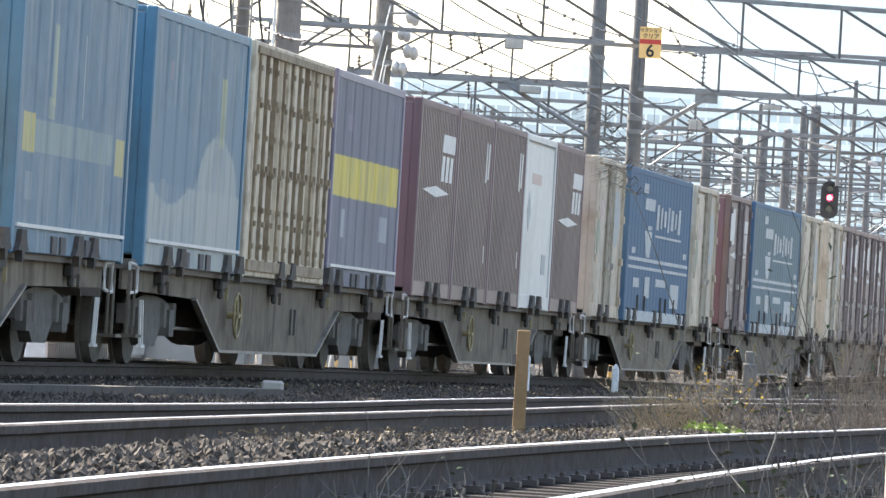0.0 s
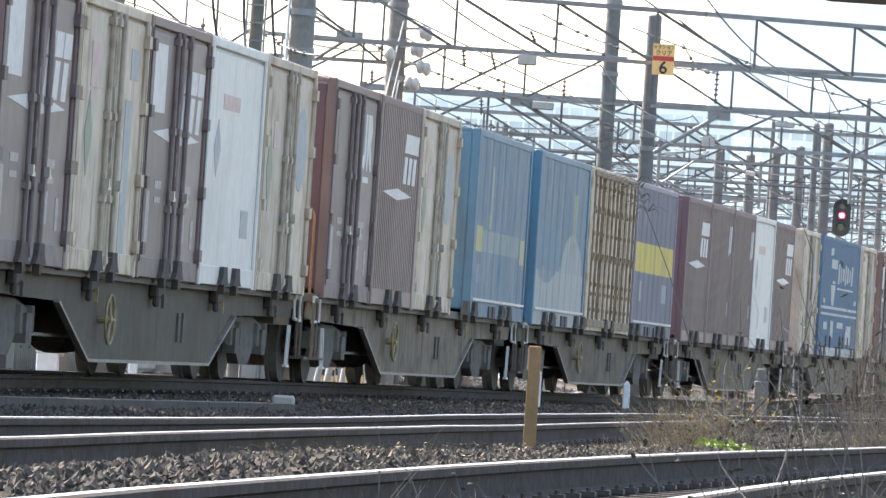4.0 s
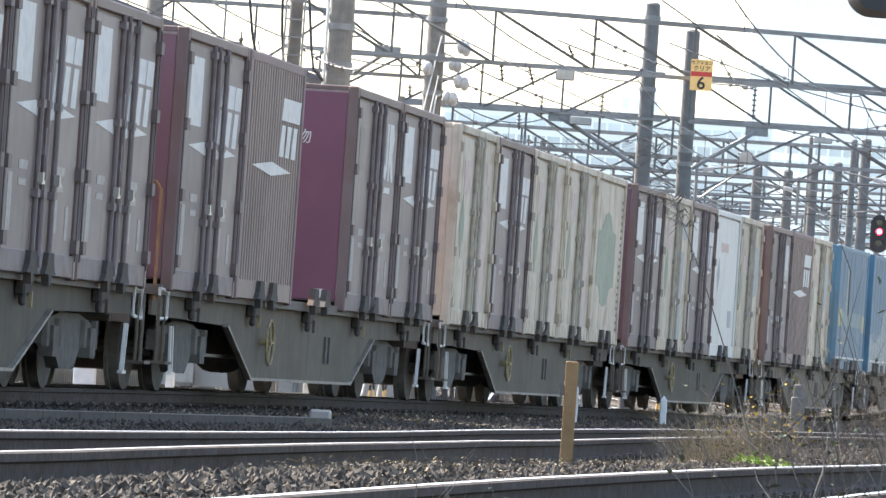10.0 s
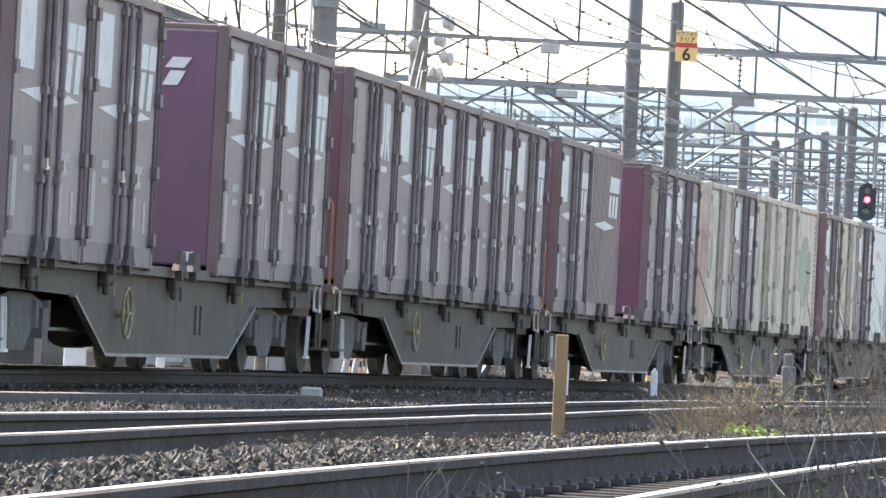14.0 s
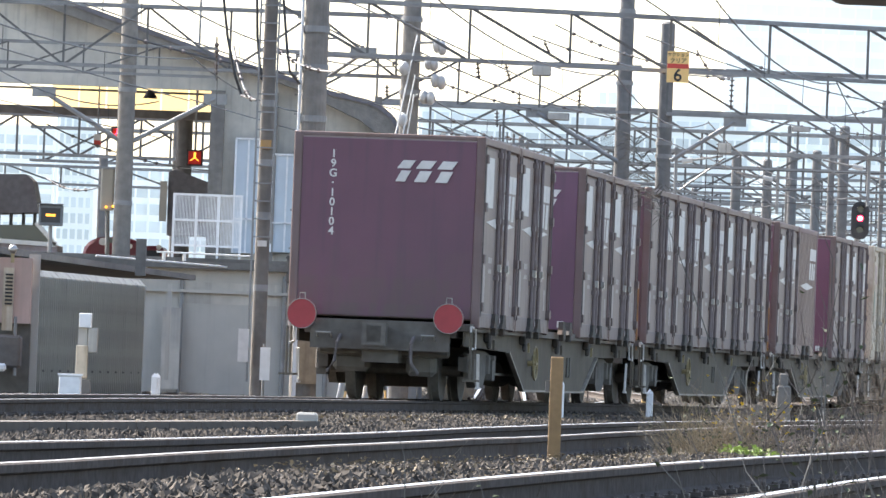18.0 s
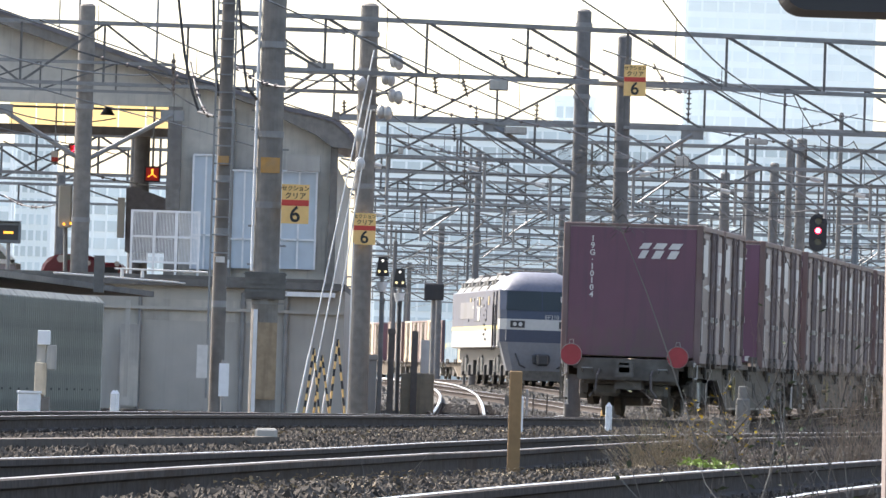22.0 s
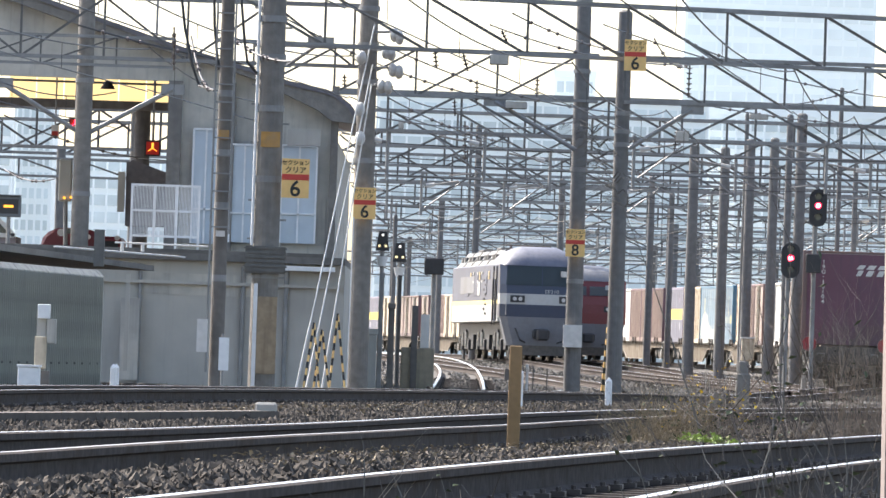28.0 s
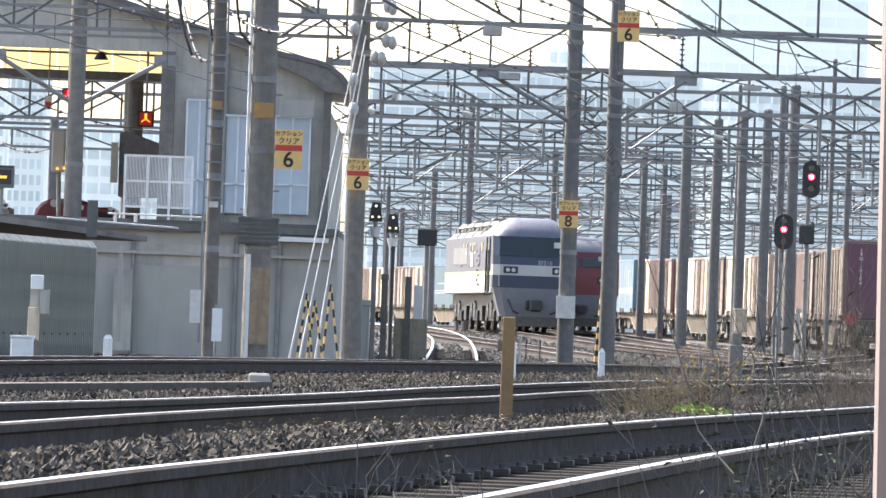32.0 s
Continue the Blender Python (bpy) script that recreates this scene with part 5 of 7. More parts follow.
def cantilever(x, y, z):
    """A drop tube under a beam with a slanting arm, a steady arm and its insulator."""
    t = thing("cantilever_arm", Matrix.Translation((x, y, z)), "grey steel drop tube with a slanting arm for the contact wire", "bracket", "cantilever arms")
    s = -1 if int(x * 10) % 2 else 1
    bm = bmesh.new()
    add_tube(bm, (0, 0, 0.1), (0, 0, -1.25), 0.045, seg=8)
    add_box(bm, (0, 0, 0.03), (0.12, 0.6, 0.05))
    part("drop_tube", bm, "galvanised", t)
    bm = bmesh.new()
    add_tube(bm, (0, 0, -0.3), (s * 1.2, 0, -0.1), 0.028, seg=6)
    part("arm", bm, "galvanised", t)
    bm = bmesh.new()
    add_tube(bm, (0, 0, -1.1), (s * 1.25, 0, -0.15), 0.024, seg=6)
    part("stay", bm, "galvanised", t)
    bm = bmesh.new()
    add_tube(bm, (s * 0.15, 0, -0.28), (s * 0.42, 0, -0.23), 0.065, seg=8)
    part("insulator", bm, "porcelain", t)
    bm = bmesh.new()
    add_tube(bm, (0, 0, -1.0), (s * 0.9, 0, -1.12), 0.018, seg=6)
    part("steady_arm", bm, "galvanised", t)


for yy, lift in ((172, 0.0), (188, 0.1), (216, 0.0), (232, 0.2), (251, 0.1), (272, 0.3), (296, 0.2), (322, 0.4), (352, 0.3)):
    for k in range(4):
        x_ = (-0.008 + 0.021 * k + 0.009 * math.sin(yy * 1.7 + k)) * yy
        cantilever(max(x_, -2.3), yy, 6.25 + lift)
    z_ = 5.45 + lift
    for dz in (0.0, 0.5):
        pts = wire_run((-0.012 * yy, yy + 0.4, z_ + dz), (0.075 * yy, yy + 0.4, z_ + dz), 0.12, 0.014, 10, "thin cross-span wire between the poles")
        for p in (pts[0], pts[5], pts[-1]):
            bm = bmesh.new()
            add_tube(bm, p, (p.x, yy + 0.22, 6.25 + lift), 0.014, seg=6)
            part("hanger_rod", bm, "wire", bpy.data.objects[wire_name[0]])
# feeders and loose cables across the view, with their clamps
for p, q, sag in (((-3.56, 104.00, 5.36), (-2.54, 101.00, 4.87), 0.1), ((-4.17, 104.00, 5.34), (-3.67, 101.00, 4.40), 0.25), ((-1.54, 127.00, 6.43), (3.55, 149.00, 6.06), 0.25), ((-3.28, 127.00, 6.80), (0.76, 149.00, 6.28), 0.2), ((-1.29, 127.00, 5.36), (1.50, 172.00, 6.02), 0.15),
                  ((2.82, 130.00, 7.05), (11.19, 172.00, 7.53), 0.2), ((3.80, 130.00, 7.19), (6.79, 149.00, 7.25), 0.2), ((1.01, 126.00, 7.00), (3.75, 149.00, 7.39), 0.1), ((0.59, 126.00, 6.77), (5.57, 150.00, 7.25), 0.25), ((6.45, 149.00, 6.22), (10.34, 172.00, 7.72), 0.1),
                  ((-9.48, 140.00, 5.22), (-6.86, 160.00, 4.94), 0.2), ((-10.78, 160.00, 4.60), (-8.96, 150.00, 4.17), 0.15), ((-1.71, 127.00, 5.02), (3.81, 172.00, 6.83), 0.3), ((5.21, 149.00, 7.19), (3.82, 130.00, 6.81), 0.25), ((5.43, 149.00, 6.31), (11.22, 172.00, 6.80), 0.1),
                  ((-6.74, 118.00, 6.12), (-3.62, 118.00, 5.51), 0.05), ((-4.44, 104.00, 5.46), (-5.02, 118.00, 5.38), 0.02)):
    pts = wire_run(p, q, sag, 0.016)
    for i in (2, 4, 5, 8, 9, 11):
        t = thing("wire_clamp", Matrix.Translation(pts[i]), "small dark clamp on an overhead wire", "clamp", "clamps on the wires")
        bm = bmesh.new()
        bmesh.ops.create_icosphere(bm, subdivisions=1, radius=0.045)
        part("clamp_body", bm, "insulator_dark", t)
# thick hanging cables beside the ladder pole
for pts_ in ([(-4.46, 103.00, 7.03), (-4.23, 103.00, 5.42), (-4.10, 103.00, 4.86), (-3.98, 103.00, 4.53), (-3.67, 101.00, 4.39)], [(-3.50, 103.00, 7.06), (-3.30, 103.00, 5.23), (-3.25, 103.00, 4.93), (-3.11, 104.00, 4.78)], [(-3.77, 101.00, 6.92), (-3.70, 101.00, 5.38), (-3.65, 101.00, 4.96), (-3.61, 101.00, 4.70)]):
    t = thing("hanging_cable", Matrix(), "thick black cable hanging beside the pole", "cable", "cables on the poles")
    part("sheath", tube_along(pts_, 0.022, 8), "lamp_black", t)
# guy wires with striped guards
for p, q, guard in (((-1.60, 126.60, 6.73), (-2.79, 124.00, -0.20), 0.16), ((-1.61, 126.60, 5.97), (-2.61, 124.40, -0.19), 0.16), ((-1.62, 126.60, 5.60), (-2.33, 125.00, -0.19), 0.22), ((-1.87, 126.50, 3.06), (-1.89, 126.00, -0.17), 0.0)):
    t = thing("guy_wire", Matrix(), "white stay wire bracing the pole with a striped guard", "stay", "stay wires of the pole")
    bm = bmesh.new()
    add_tube(bm, p, q, 0.014, seg=6)
    part("stay_strand", bm, "guy_wire", t)
    if guard:
        d = Vector(p) - Vector(q)
        lo, hi = Vector(q) + Vector((0.13, 0, 0)), Vector(q) + d * guard * 1.1 + Vector((0.07, 0, 0))
        for i in range(10):
            bm = bmesh.new()
            add_tube(bm, lo.lerp(hi, i / 10), lo.lerp(hi, (i + 1) / 10), 0.024, seg=8)
            part("guard_stripe", bm, "sign_black" if i % 2 else "sign_yellow", t)
        foot = Vector(q) + Vector((0.42, 0.1, 0))
        for i in range(9):
            bm = bmesh.new()
            add_tube(bm, foot.lerp(hi, i / 9), foot.lerp(hi, (i + 1) / 9), 0.022, seg=8)
            part("guard_stripe", bm, "sign_black" if i % 2 else "sign_yellow", t)
        bm = bmesh.new()
        add_tube(bm, q, Vector(q) + d * guard, 0.024, seg=8)
        part("white_sleeve", bm, "guy_wire", t)


# ---- signs ----
def section_sign(c, w, number):
    """A yellow board with a red band between words and a number, facing the camera."""
    h = w * 1.42
    t = thing("section_sign", Matrix.Translation(c), "yellow board with red band and black number on a pole", "sign", "section signs on the poles")
    part("board", boxes(((0, 0, 0), (w, 0.02, h))), "sign_yellow", t)
    part("red_band", boxes(((0, -0.013, h * 0.03), (w * 0.98, 0.006, h * 0.15))), "sign_red", t)
    turn = Matrix.Rotation(math.pi / 2, 4, "X")
    for body, size, z in (("セクション", w * 0.2, h * 0.39), ("クリア", w * 0.26, h * 0.2), (number, h * 0.56, -h * 0.28)):
        o = new("lettering", text_mesh(body, size, "sign_black", 0.003, size * 0.016))
        o.parent, o.matrix_basis = t, Matrix.Translation((0, -0.013, z)) @ turn
    part("bracket", boxes(((0, 0.06, 0), (w * 0.3, 0.1, 0.05))), "galvanised", t)


section_sign((-2.46, 103.70, 3.17), 0.43, "6")
section_sign((-1.67, 126.60, 3.33), 0.42, "6")
section_sign((3.36, 126.20, 6.30), 0.415, "6")
section_sign((2.76, 148.60, 3.10), 0.43, "8")


# ---- signals ----
def colour_signal(c, lit, mast=True, w=0.5, h=0.95):
    t = thing("signal", Matrix.Translation(c), "black oval colour-light signal showing red" if lit else "black oval colour-light signal", "signal", "signals of the yard")
    bm = bmesh.new()
    o = [(w / 2 * math.cos(a), (h / 2 - w / 2) + w / 2 * math.sin(a)) for a in np.linspace(0, math.pi, 13)] + [(-w / 2 * math.cos(a), -(h / 2 - w / 2) - w / 2 * math.sin(a)) for a in np.linspace(0, math.pi, 13)]
    add_prism(bm, o, 0.08, Matrix(((1, 0, 0, 0), (0, 0, -1, 0), (0, 1, 0, 0), (0, 0, 0, 1))))
    part("backplate", bm, "lamp_black", t)
    for k, z in enumerate((0.06, -0.24, 0.3)):
        bm = bmesh.new()
        add_tube(bm, (0, -0.08, z), (0, -0.09, z), 0.085, seg=20)
        lens = part("lens", bm, "red_light" if lit and k == 0 else "glass_dark", t, "glowing red lamp" if lit and k == 0 else "")
        if lit and k == 0:
            bm = bmesh.new()
            add_tube(bm, (0, -0.091, z), (0, -0.096, z), 0.055, seg=20)
            part("bulb", bm, "red_light_core", lens)
        bm = bmesh.new()
        arc = [[bm.verts.new((0.1 * math.cos(math.pi * i / 10), y_, z + 0.1 * math.sin(math.pi * i / 10))) for i in range(11)] for y_ in (-0.08, -0.26)]
        for i in range(10):
            bm.faces.new((arc[0][i], arc[0][i + 1], arc[1][i + 1], arc[1][i]))
        bmesh.ops.solidify(bm, geom=bm.faces[:], thickness=0.012)
        part("hood", bm, "lamp_black", t)
    if mast:
        z = ground_z(c[0], c[1]) - c[2]
        bm = bmesh.new()
        add_tube(bm, (-0.05, 0.12, z), (-0.05, 0.12, h / 2), 0.06, seg=12)
        part("mast", bm, "galvanised", t)
    return t


colour_signal((9.64, 176.00, 4.72), True, w=0.47, h=1.0)
colour_signal((8.96, 176.00, 3.31), True, w=0.5, h=0.95)
t = thing("relay_box", Matrix.Translation((9.56, 175.80, 3.25)), "dark steel relay box on the signal mast", "box")
part("case", boxes(((0, 0, 0), (0.4, 0.2, 0.5))), "lamp_black", t, bevel=0.02)
part("bracket", boxes(((0, 0.1, -0.3), (0.1, 0.1, 0.15))), "galvanised", t)


# ---- tracks beyond the main line ----
YARD_LINES = [smooth_curve([(120, 0.2), (145, 0.25), (165, 0.33), (190, 0.37), (200, 0.35), (210, 0.25), (220, 0.0), (231, -0.55), (242, -1.6), (255, -3.6), (275, -8.0)]),
              smooth_curve([(150, 9.2), (165, 8.9), (185, 7.7), (205, 5.9), (231, 3.2), (260, 0.9), (320, -6.0), (400, -16)]),
              smooth_curve([(150, 8.2), (170, 9.3), (190, 9.2), (220, 7.6), (246, 5.0), (280, 1.5), (340, -5.0), (420, -15)]),
              smooth_curve([(140, 2.6), (155, 3.4), (170, 3.6), (190, 2.6), (215, 0.2), (250, -4.5), (320, -15)])]
# head sides made bright metal as well, standing in for sun glare
build_track("yard track bending away to the depot over worn sleepers", YARD_LINES[0], 128, 270, 1.0, (130, 190), (5, 6, 7, 8, 9))
build_track("yard track on which the blue electric locomotive stands", YARD_LINES[1], 160, 380, 1.5, (160, 205))
build_track("yard track on which the red locomotive stands", YARD_LINES[2], 170, 380, 1.5)
build_track("yard track between the depot line and the locomotives", YARD_LINES[3], 142, 300, 1.5)


# ---- the depot shed and its deck ----
def plate_xz(bm, outline, y, thick=0.25):
    add_prism(bm, outline, thick, Matrix(((1, 0, 0, 0), (0, 0, -1, y + thick), (0, 1, 0, 0), (0, 0, 0, 1))))


def build_shed():
    s = thing("depot_shed", Matrix(), "weathered grey depot shed with a wide opening and pitched roof", "shed")
    y = 144.0
    lo = ground_z(-4, 144) - 0.1
    rake = [(-13.06, 9.1), (-8.37, 7.62), (-5.9, 6.83), (-4.21, 6.38), (-3.62, 6.19), (-2.86, 6.05), (-2.62, 5.97), (-2.32, 5.74), (-2.13, 5.42)]
    under = [(-13.06, 8.9), (-8.37, 7.4), (-5.17, 6.55), (-4.28, 6.28), (-3.68, 6.0), (-2.97, 5.68), (-2.66, 5.45)]
    xj, xr = -5.92, -2.55
    zo = 6.22
    bm = bmesh.new()
    plate_xz(bm, [(rake[0][0], zo), (xj, zo), (xj, lo), (xr, lo), (xr, 5.4), *under[::-1]], y)
    part("gable_wall", bm, "wall_grey", s, "grey rendered gable wall with stains")
    bm = bmesh.new()
    plate_xz(bm, [*under, *rake[::-1]], y - 0.45, 0.3)
    part("fascia", bm, "concrete_pole", s, "grey curved roof edge board")
    for a, b in zip(rake, rake[1:]):
        d = Vector((b[0] - a[0], 0, b[1] - a[1])).normalized()
        up = Vector((-d.z, 0, d.x)) * 0.1
        bm = bmesh.new()
        vs = [bm.verts.new((p[0] + u.x, yy, p[1] + u.z)) for yy in (y - 0.5, y + 22) for p, u in ((a, Vector()), (b, Vector()), (b, up), (a, up))]
        for f in ((0, 1, 2, 3), (7, 6, 5, 4), (0, 4, 5, 1), (1, 5, 6, 2), (2, 6, 7, 3), (3, 7, 4, 0)):
            bm.faces.new([vs[i] for i in f])
        part("roof_slope", bm, "roof_dark", s, "dark roof sheeting bent down at the eave")
    bm = boxes(((xr - 0.14, y + 11.3, (lo + 5.4) / 2 - 0.1), (0.2, 22, 5.1 - lo)))
    part("side_wall", bm, "wall_grey", s)
    # corrugated cladding on the right part of the gable
    for i in range(int((xr - xj) / 0.3)):
        part("cladding_rib", boxes(((xj + 0.15 + i * 0.3, y - 0.015, (lo + 4.0) / 2 + 0.9), (0.05, 0.03, 2.2))), "wall_grey", s)
    for px_, w in ((xj - 0.14, 0.30), (xr - 0.05, 0.16), (xj + 1.1, 0.12)):
        part("column", boxes(((px_, y - 0.12, (lo + zo) / 2), (w, 0.2, zo - lo))), "concrete_pole", s)
    # clerestory behind the opening, daylight through it put in as glow; crane beam under it
    z0, z1 = 6.29, 6.86
    x0, x1 = -10.74, -6.79
    n = 6
    for i in range(n):
        a, b = x0 + (x1 - x0) * i / n, x0 + (x1 - x0) * (i + 1) / n
        part("clerestory_pane", boxes((((a + b) / 2, 160, (z0 + z1) / 2), (b - a - 0.03, 0.05, z1 - z0))), "pane_glow", s, "yellow clerestory pane, its daylight put in as glow")
    part("crane_beam", boxes((((x0 + x1) / 2 - 1, 159.5, z0 - 0.08), (x1 - x0 + 3, 0.3, 0.2)), (((x0 + x1) / 2 - 1, 159.6, z1 - 0.12), (x1 - x0 + 3, 0.1, 0.05))), "rust_brown", s)
    bm = bmesh.new()
    add_tube(bm, (-7.85, 150.00, 6.23), (-7.85, 150.00, 6.42), 0.17, 0.05, seg=16)
    part("pendant_lamp", bm, "lamp_black", s, "dark conical pendant lamp")
    # light blue sheets hung on the wall
    for x_a, x_b, z_a, z_b in ((-5.63, -5.08, 2.73, 5.20), (-4.81, -4.22, 2.78, 4.89), (-3.71, -2.96, 2.80, 4.91)):
        sheet = part("blue_sheet", boxes((((x_a + x_b) / 2, 143.85, (z_a + z_b) / 2), (x_b - x_a, 0.05, z_b - z_a))), "tarp_blue", s, "pale blue translucent sheet")
        for f in (0.0, 0.5, 1.0):
            part("sheet_batten", boxes(((x_a + (x_b - x_a) * f, 143.8, (z_a + z_b) / 2), (0.04, 0.05, z_b - z_a))), "fence_white", sheet)
        for f in (0.3, 1.0):
            part("sheet_batten", boxes((((x_a + x_b) / 2, 143.8, z_a + (z_b - z_a) * f), (x_b - x_a, 0.05, 0.04))), "fence_white", sheet)
    # vent box high on the wall
    part("vent_box", boxes(((-3.24, 143.00, 5.06), (0.7, 0.3, 0.35))), "wall_low", s)


build_shed()


def build_deck():
    d = thing("loading_deck", Matrix(), "low grey concrete building with a flat deck", "building")
    y = 131.0
    x0, x1 = -8.06, -2.07
    top = 2.20
    lo = ground_z(-3, 131) - 0.1
    part("front_wall", boxes((((x0 + x1) / 2, y + 0.15, (lo + top) / 2), (x1 - x0, 0.3, top - lo))), "wall_low", d, "smooth pale grey concrete wall")
    part("end_wall", boxes(((x1 - 0.15, y + 6.3, (lo + top) / 2), (0.3, 12, top - lo))), "wall_low", d)
    part("deck_slab", boxes((((x0 + x1) / 2 - 4, y + 6.5, top + 0.06), (x1 - x0 + 8, 13.4, 0.14))), "slab_dark", d, "dark deck slab")
    part("ledge", boxes((((x0 + x1) / 2, y - 0.06, top - 0.45), (x1 - x0, 0.1, 0.06))), "wall_low", d)
    part("white_ledge", boxes(((-2.76, 130.80, 2.10), (1.0, 0.2, 0.09))), "fence_white", d)
    part("upper_band", boxes(((-4.95, y - 0.004, 1.72), (2.1, 0.02, 0.42))), "wall_grey", d, "stained beige band along the wall top")
    for a, w in ((-6.08, 0.04), (-4.06, 0.05), (-3.21, 0.05)):
        bm = bmesh.new()
        add_tube(bm, (a, y - 0.05, lo), (a, y - 0.05, top - 0.1), w, seg=10)
        part("downpipe", bm, "galvanised", d)
    part("doorway", boxes(((-6.25, 130.70, 0.61), (0.36, 0.06, 1.6))), "wall_grey", d, "pale grey steel door")
    # white pipe rail along the edge
    a, b = Vector((-7.71, 129.50, 2.35)), Vector((-4.86, 131.00, 2.23))
    bm = bmesh.new()
    add_tube(bm, a, b, 0.02, seg=8)
    part("pipe_rail", bm, "guy_wire", d)
    a2, b2 = Vector((-6.76, 134.00, 2.54)), Vector((-4.89, 134.00, 2.52))
    bm = bmesh.new()
    add_tube(bm, a2, b2, 0.018, seg=8)
    part("pipe_rail", bm, "guy_wire", d)
    for f in (0.08, 0.3):
        p = a2.lerp(b2, f)
        bm = bmesh.new()
        add_tube(bm, (p.x, p.y, top + 0.1), p, 0.035, seg=8)
        part("rail_post", bm, "guy_wire", d)
    part("dark_parapet", boxes((((x0 + x1) / 2 - 1.5, y + 4, top + 0.17), (x1 - x0 + 2, 0.2, 0.18))), "slab_dark", d)


build_deck()

# grey corrugated store with a rounded corner, under a dark roof slab
store = thing("corrugated_store", Matrix(), "dull grey corrugated store with a rounded corner beside the track", "shed")
a, b = Vector((-6.93, 101.00, 1.9)), Vector((-5.71, 110.00, 1.7))
lo_z, hi_z = ground_z(-7, 104) - 0.1, b.z
d_ = (b - a)
d_.z = 0
d_.normalize()
nrm = Vector((-d_.y, d_.x, 0))
bm = bmesh.new()
ring = [a] + [b + d_ * 0.22 * math.sin(k * math.pi / 12) + nrm * 0.22 * (1 - math.cos(k * math.pi / 12)) for k in range(7)] + [b + d_ * 0.22 + nrm * 4, a + nrm * 4]
for z_lo, z_hi, inset in ((lo_z, hi_z - 0.1, 0.0),):
    vlo = [bm.verts.new((p.x, p.y, z_lo)) for p in ring]
    vhi = [bm.verts.new((p.x, p.y, z_hi)) for p in ring]
    cap = [bm.verts.new((p.x + nrm.x * 0.1, p.y + nrm.y * 0.1, hi_z)) for p in ring]
    m_ = len(ring)
    for k in range(m_):
        bm.faces.new((vlo[k], vlo[(k + 1) % m_], vhi[(k + 1) % m_], vhi[k]))
        bm.faces.new((vhi[k], vhi[(k + 1) % m_], cap[(k + 1) % m_], cap[k]))
    bm.faces.new(cap)
part("shell", bm, "sheet_grey", store, smooth=False)
length_ = (b - a).length
for k in range(int(length_ / 0.16)):
    p = a + d_ * (0.1 + k * 0.16)
    part("rib", boxes(((0, 0, (lo_z + hi_z) / 2 - 0.06), (0.05, 0.012, hi_z - lo_z - 0.12))), "sheet_grey", store, m=Matrix.Translation((p.x, p.y, 0)))
part("edge_post", boxes(((a.x, a.y - 0.03, (lo_z + hi_z) / 2 + 0.1), (0.17, 0.1, hi_z - lo_z + 0.25))), "wall_low", store, "pale steel edge post")
for k in range(14):
    p = a.lerp(b, (k + 0.3) / 14)
    part("bolt", boxes(((p.x + 0.02, p.y - 0.03, lo_z + 0.5), (0.03, 0.03, 0.03))), "slab_dark", store)
# plant room beside the store
t = thing("plant_cabin", Matrix(), "dull pink rendered plant cabin with a louvre over dark machinery", "cabin")
p0, p1 = Vector((-7.76, 100.70, 0.87)), Vector((-6.95, 100.70, 1.86))
part("upper_wall", boxes((((p0.x + p1.x) / 2, 100.75, (p0.z + p1.z) / 2), (p1.x - p0.x, 0.2, p1.z - p0.z))), "cabin_pink", t)
part("lower_wall", boxes((((p0.x + p1.x) / 2, 100.88, (p0.z + lo_z) / 2), (p1.x - p0.x, 0.2, p0.z - lo_z))), "wagon_dark", t)
strip = part("louvre_frame", boxes(((-7.29, 100.60, 1.23), (0.16, 0.04, 0.95))), "cream", t, "pale louvre strip")
for k in range(9):
    q_ = Vector((-7.28, 100.56, 1.60)) - Vector((0, 0, 0.055 * k))
    part("slot", boxes((q_, (0.11, 0.03, 0.028))), "sign_black", strip)
part("machine", boxes(((-7.29, 100.30, 0.44), (0.5, 0.5, 0.5))), "steel_dark", t, bevel=0.04)
bm = bmesh.new()
add_tube(bm, (-7.11, 100.10, 0.08), (-7.13, 100.10, 0.97), 0.025, seg=8)
part("standpipe", bm, "galvanised", t)
part("white_drum", boxes(((-7.33, 99.90, 0.20), (0.2, 0.2, 0.12))), "fence_white", t, bevel=0.03)
lamp = thing("round_lamp", Matrix.Translation((-7.23, 100.40, 1.98)), "round glass lamp with a brass rim on the canopy edge", "lamp")
bm = bmesh.new()
bmesh.ops.create_uvsphere(bm, u_segments=14, v_segments=10, radius=0.07)
part("globe", bm, "chrome", lamp, smooth=True)
part("stem", boxes(((0, 0, -0.12), (0.05, 0.05, 0.16))), "brake_paint", lamp)
canopy = thing("roof_canopy", Matrix(), "dark flat roof slab over the store with a worn edge", "roof")
bm = bmesh.new()
p, q = Vector((-7.49, 100.40, 1.87)), Vector((-5.51, 124.00, 1.83))
nn = Vector((-(q - p).y, (q - p).x, 0)).normalized() * 5
vs = [bm.verts.new(v + Vector((0, 0, 0.05))) for v in (p, q, q + nn, p + nn)] + [bm.verts.new(v + Vector((0, 0, 0.15))) for v in (p, q, q + nn, p + nn)]
for f in ((3, 2, 1, 0), (4, 5, 6, 7), (0, 1, 5, 4), (1, 2, 6, 5), (2, 3, 7, 6), (3, 0, 4, 7)):
    bm.faces.new([vs[i] for i in f])
part("slab", bm, "slab_dark", canopy)
part("support", boxes(((q.x - 0.6, q.y + 2.6, q.z / 2), (0.08, 0.08, q.z))), "wall_low", canopy)
part("chimney_post", boxes(((-5.91, 112.00, 2.10), (0.17, 0.17, 0.62))), "slab_dark", canopy)

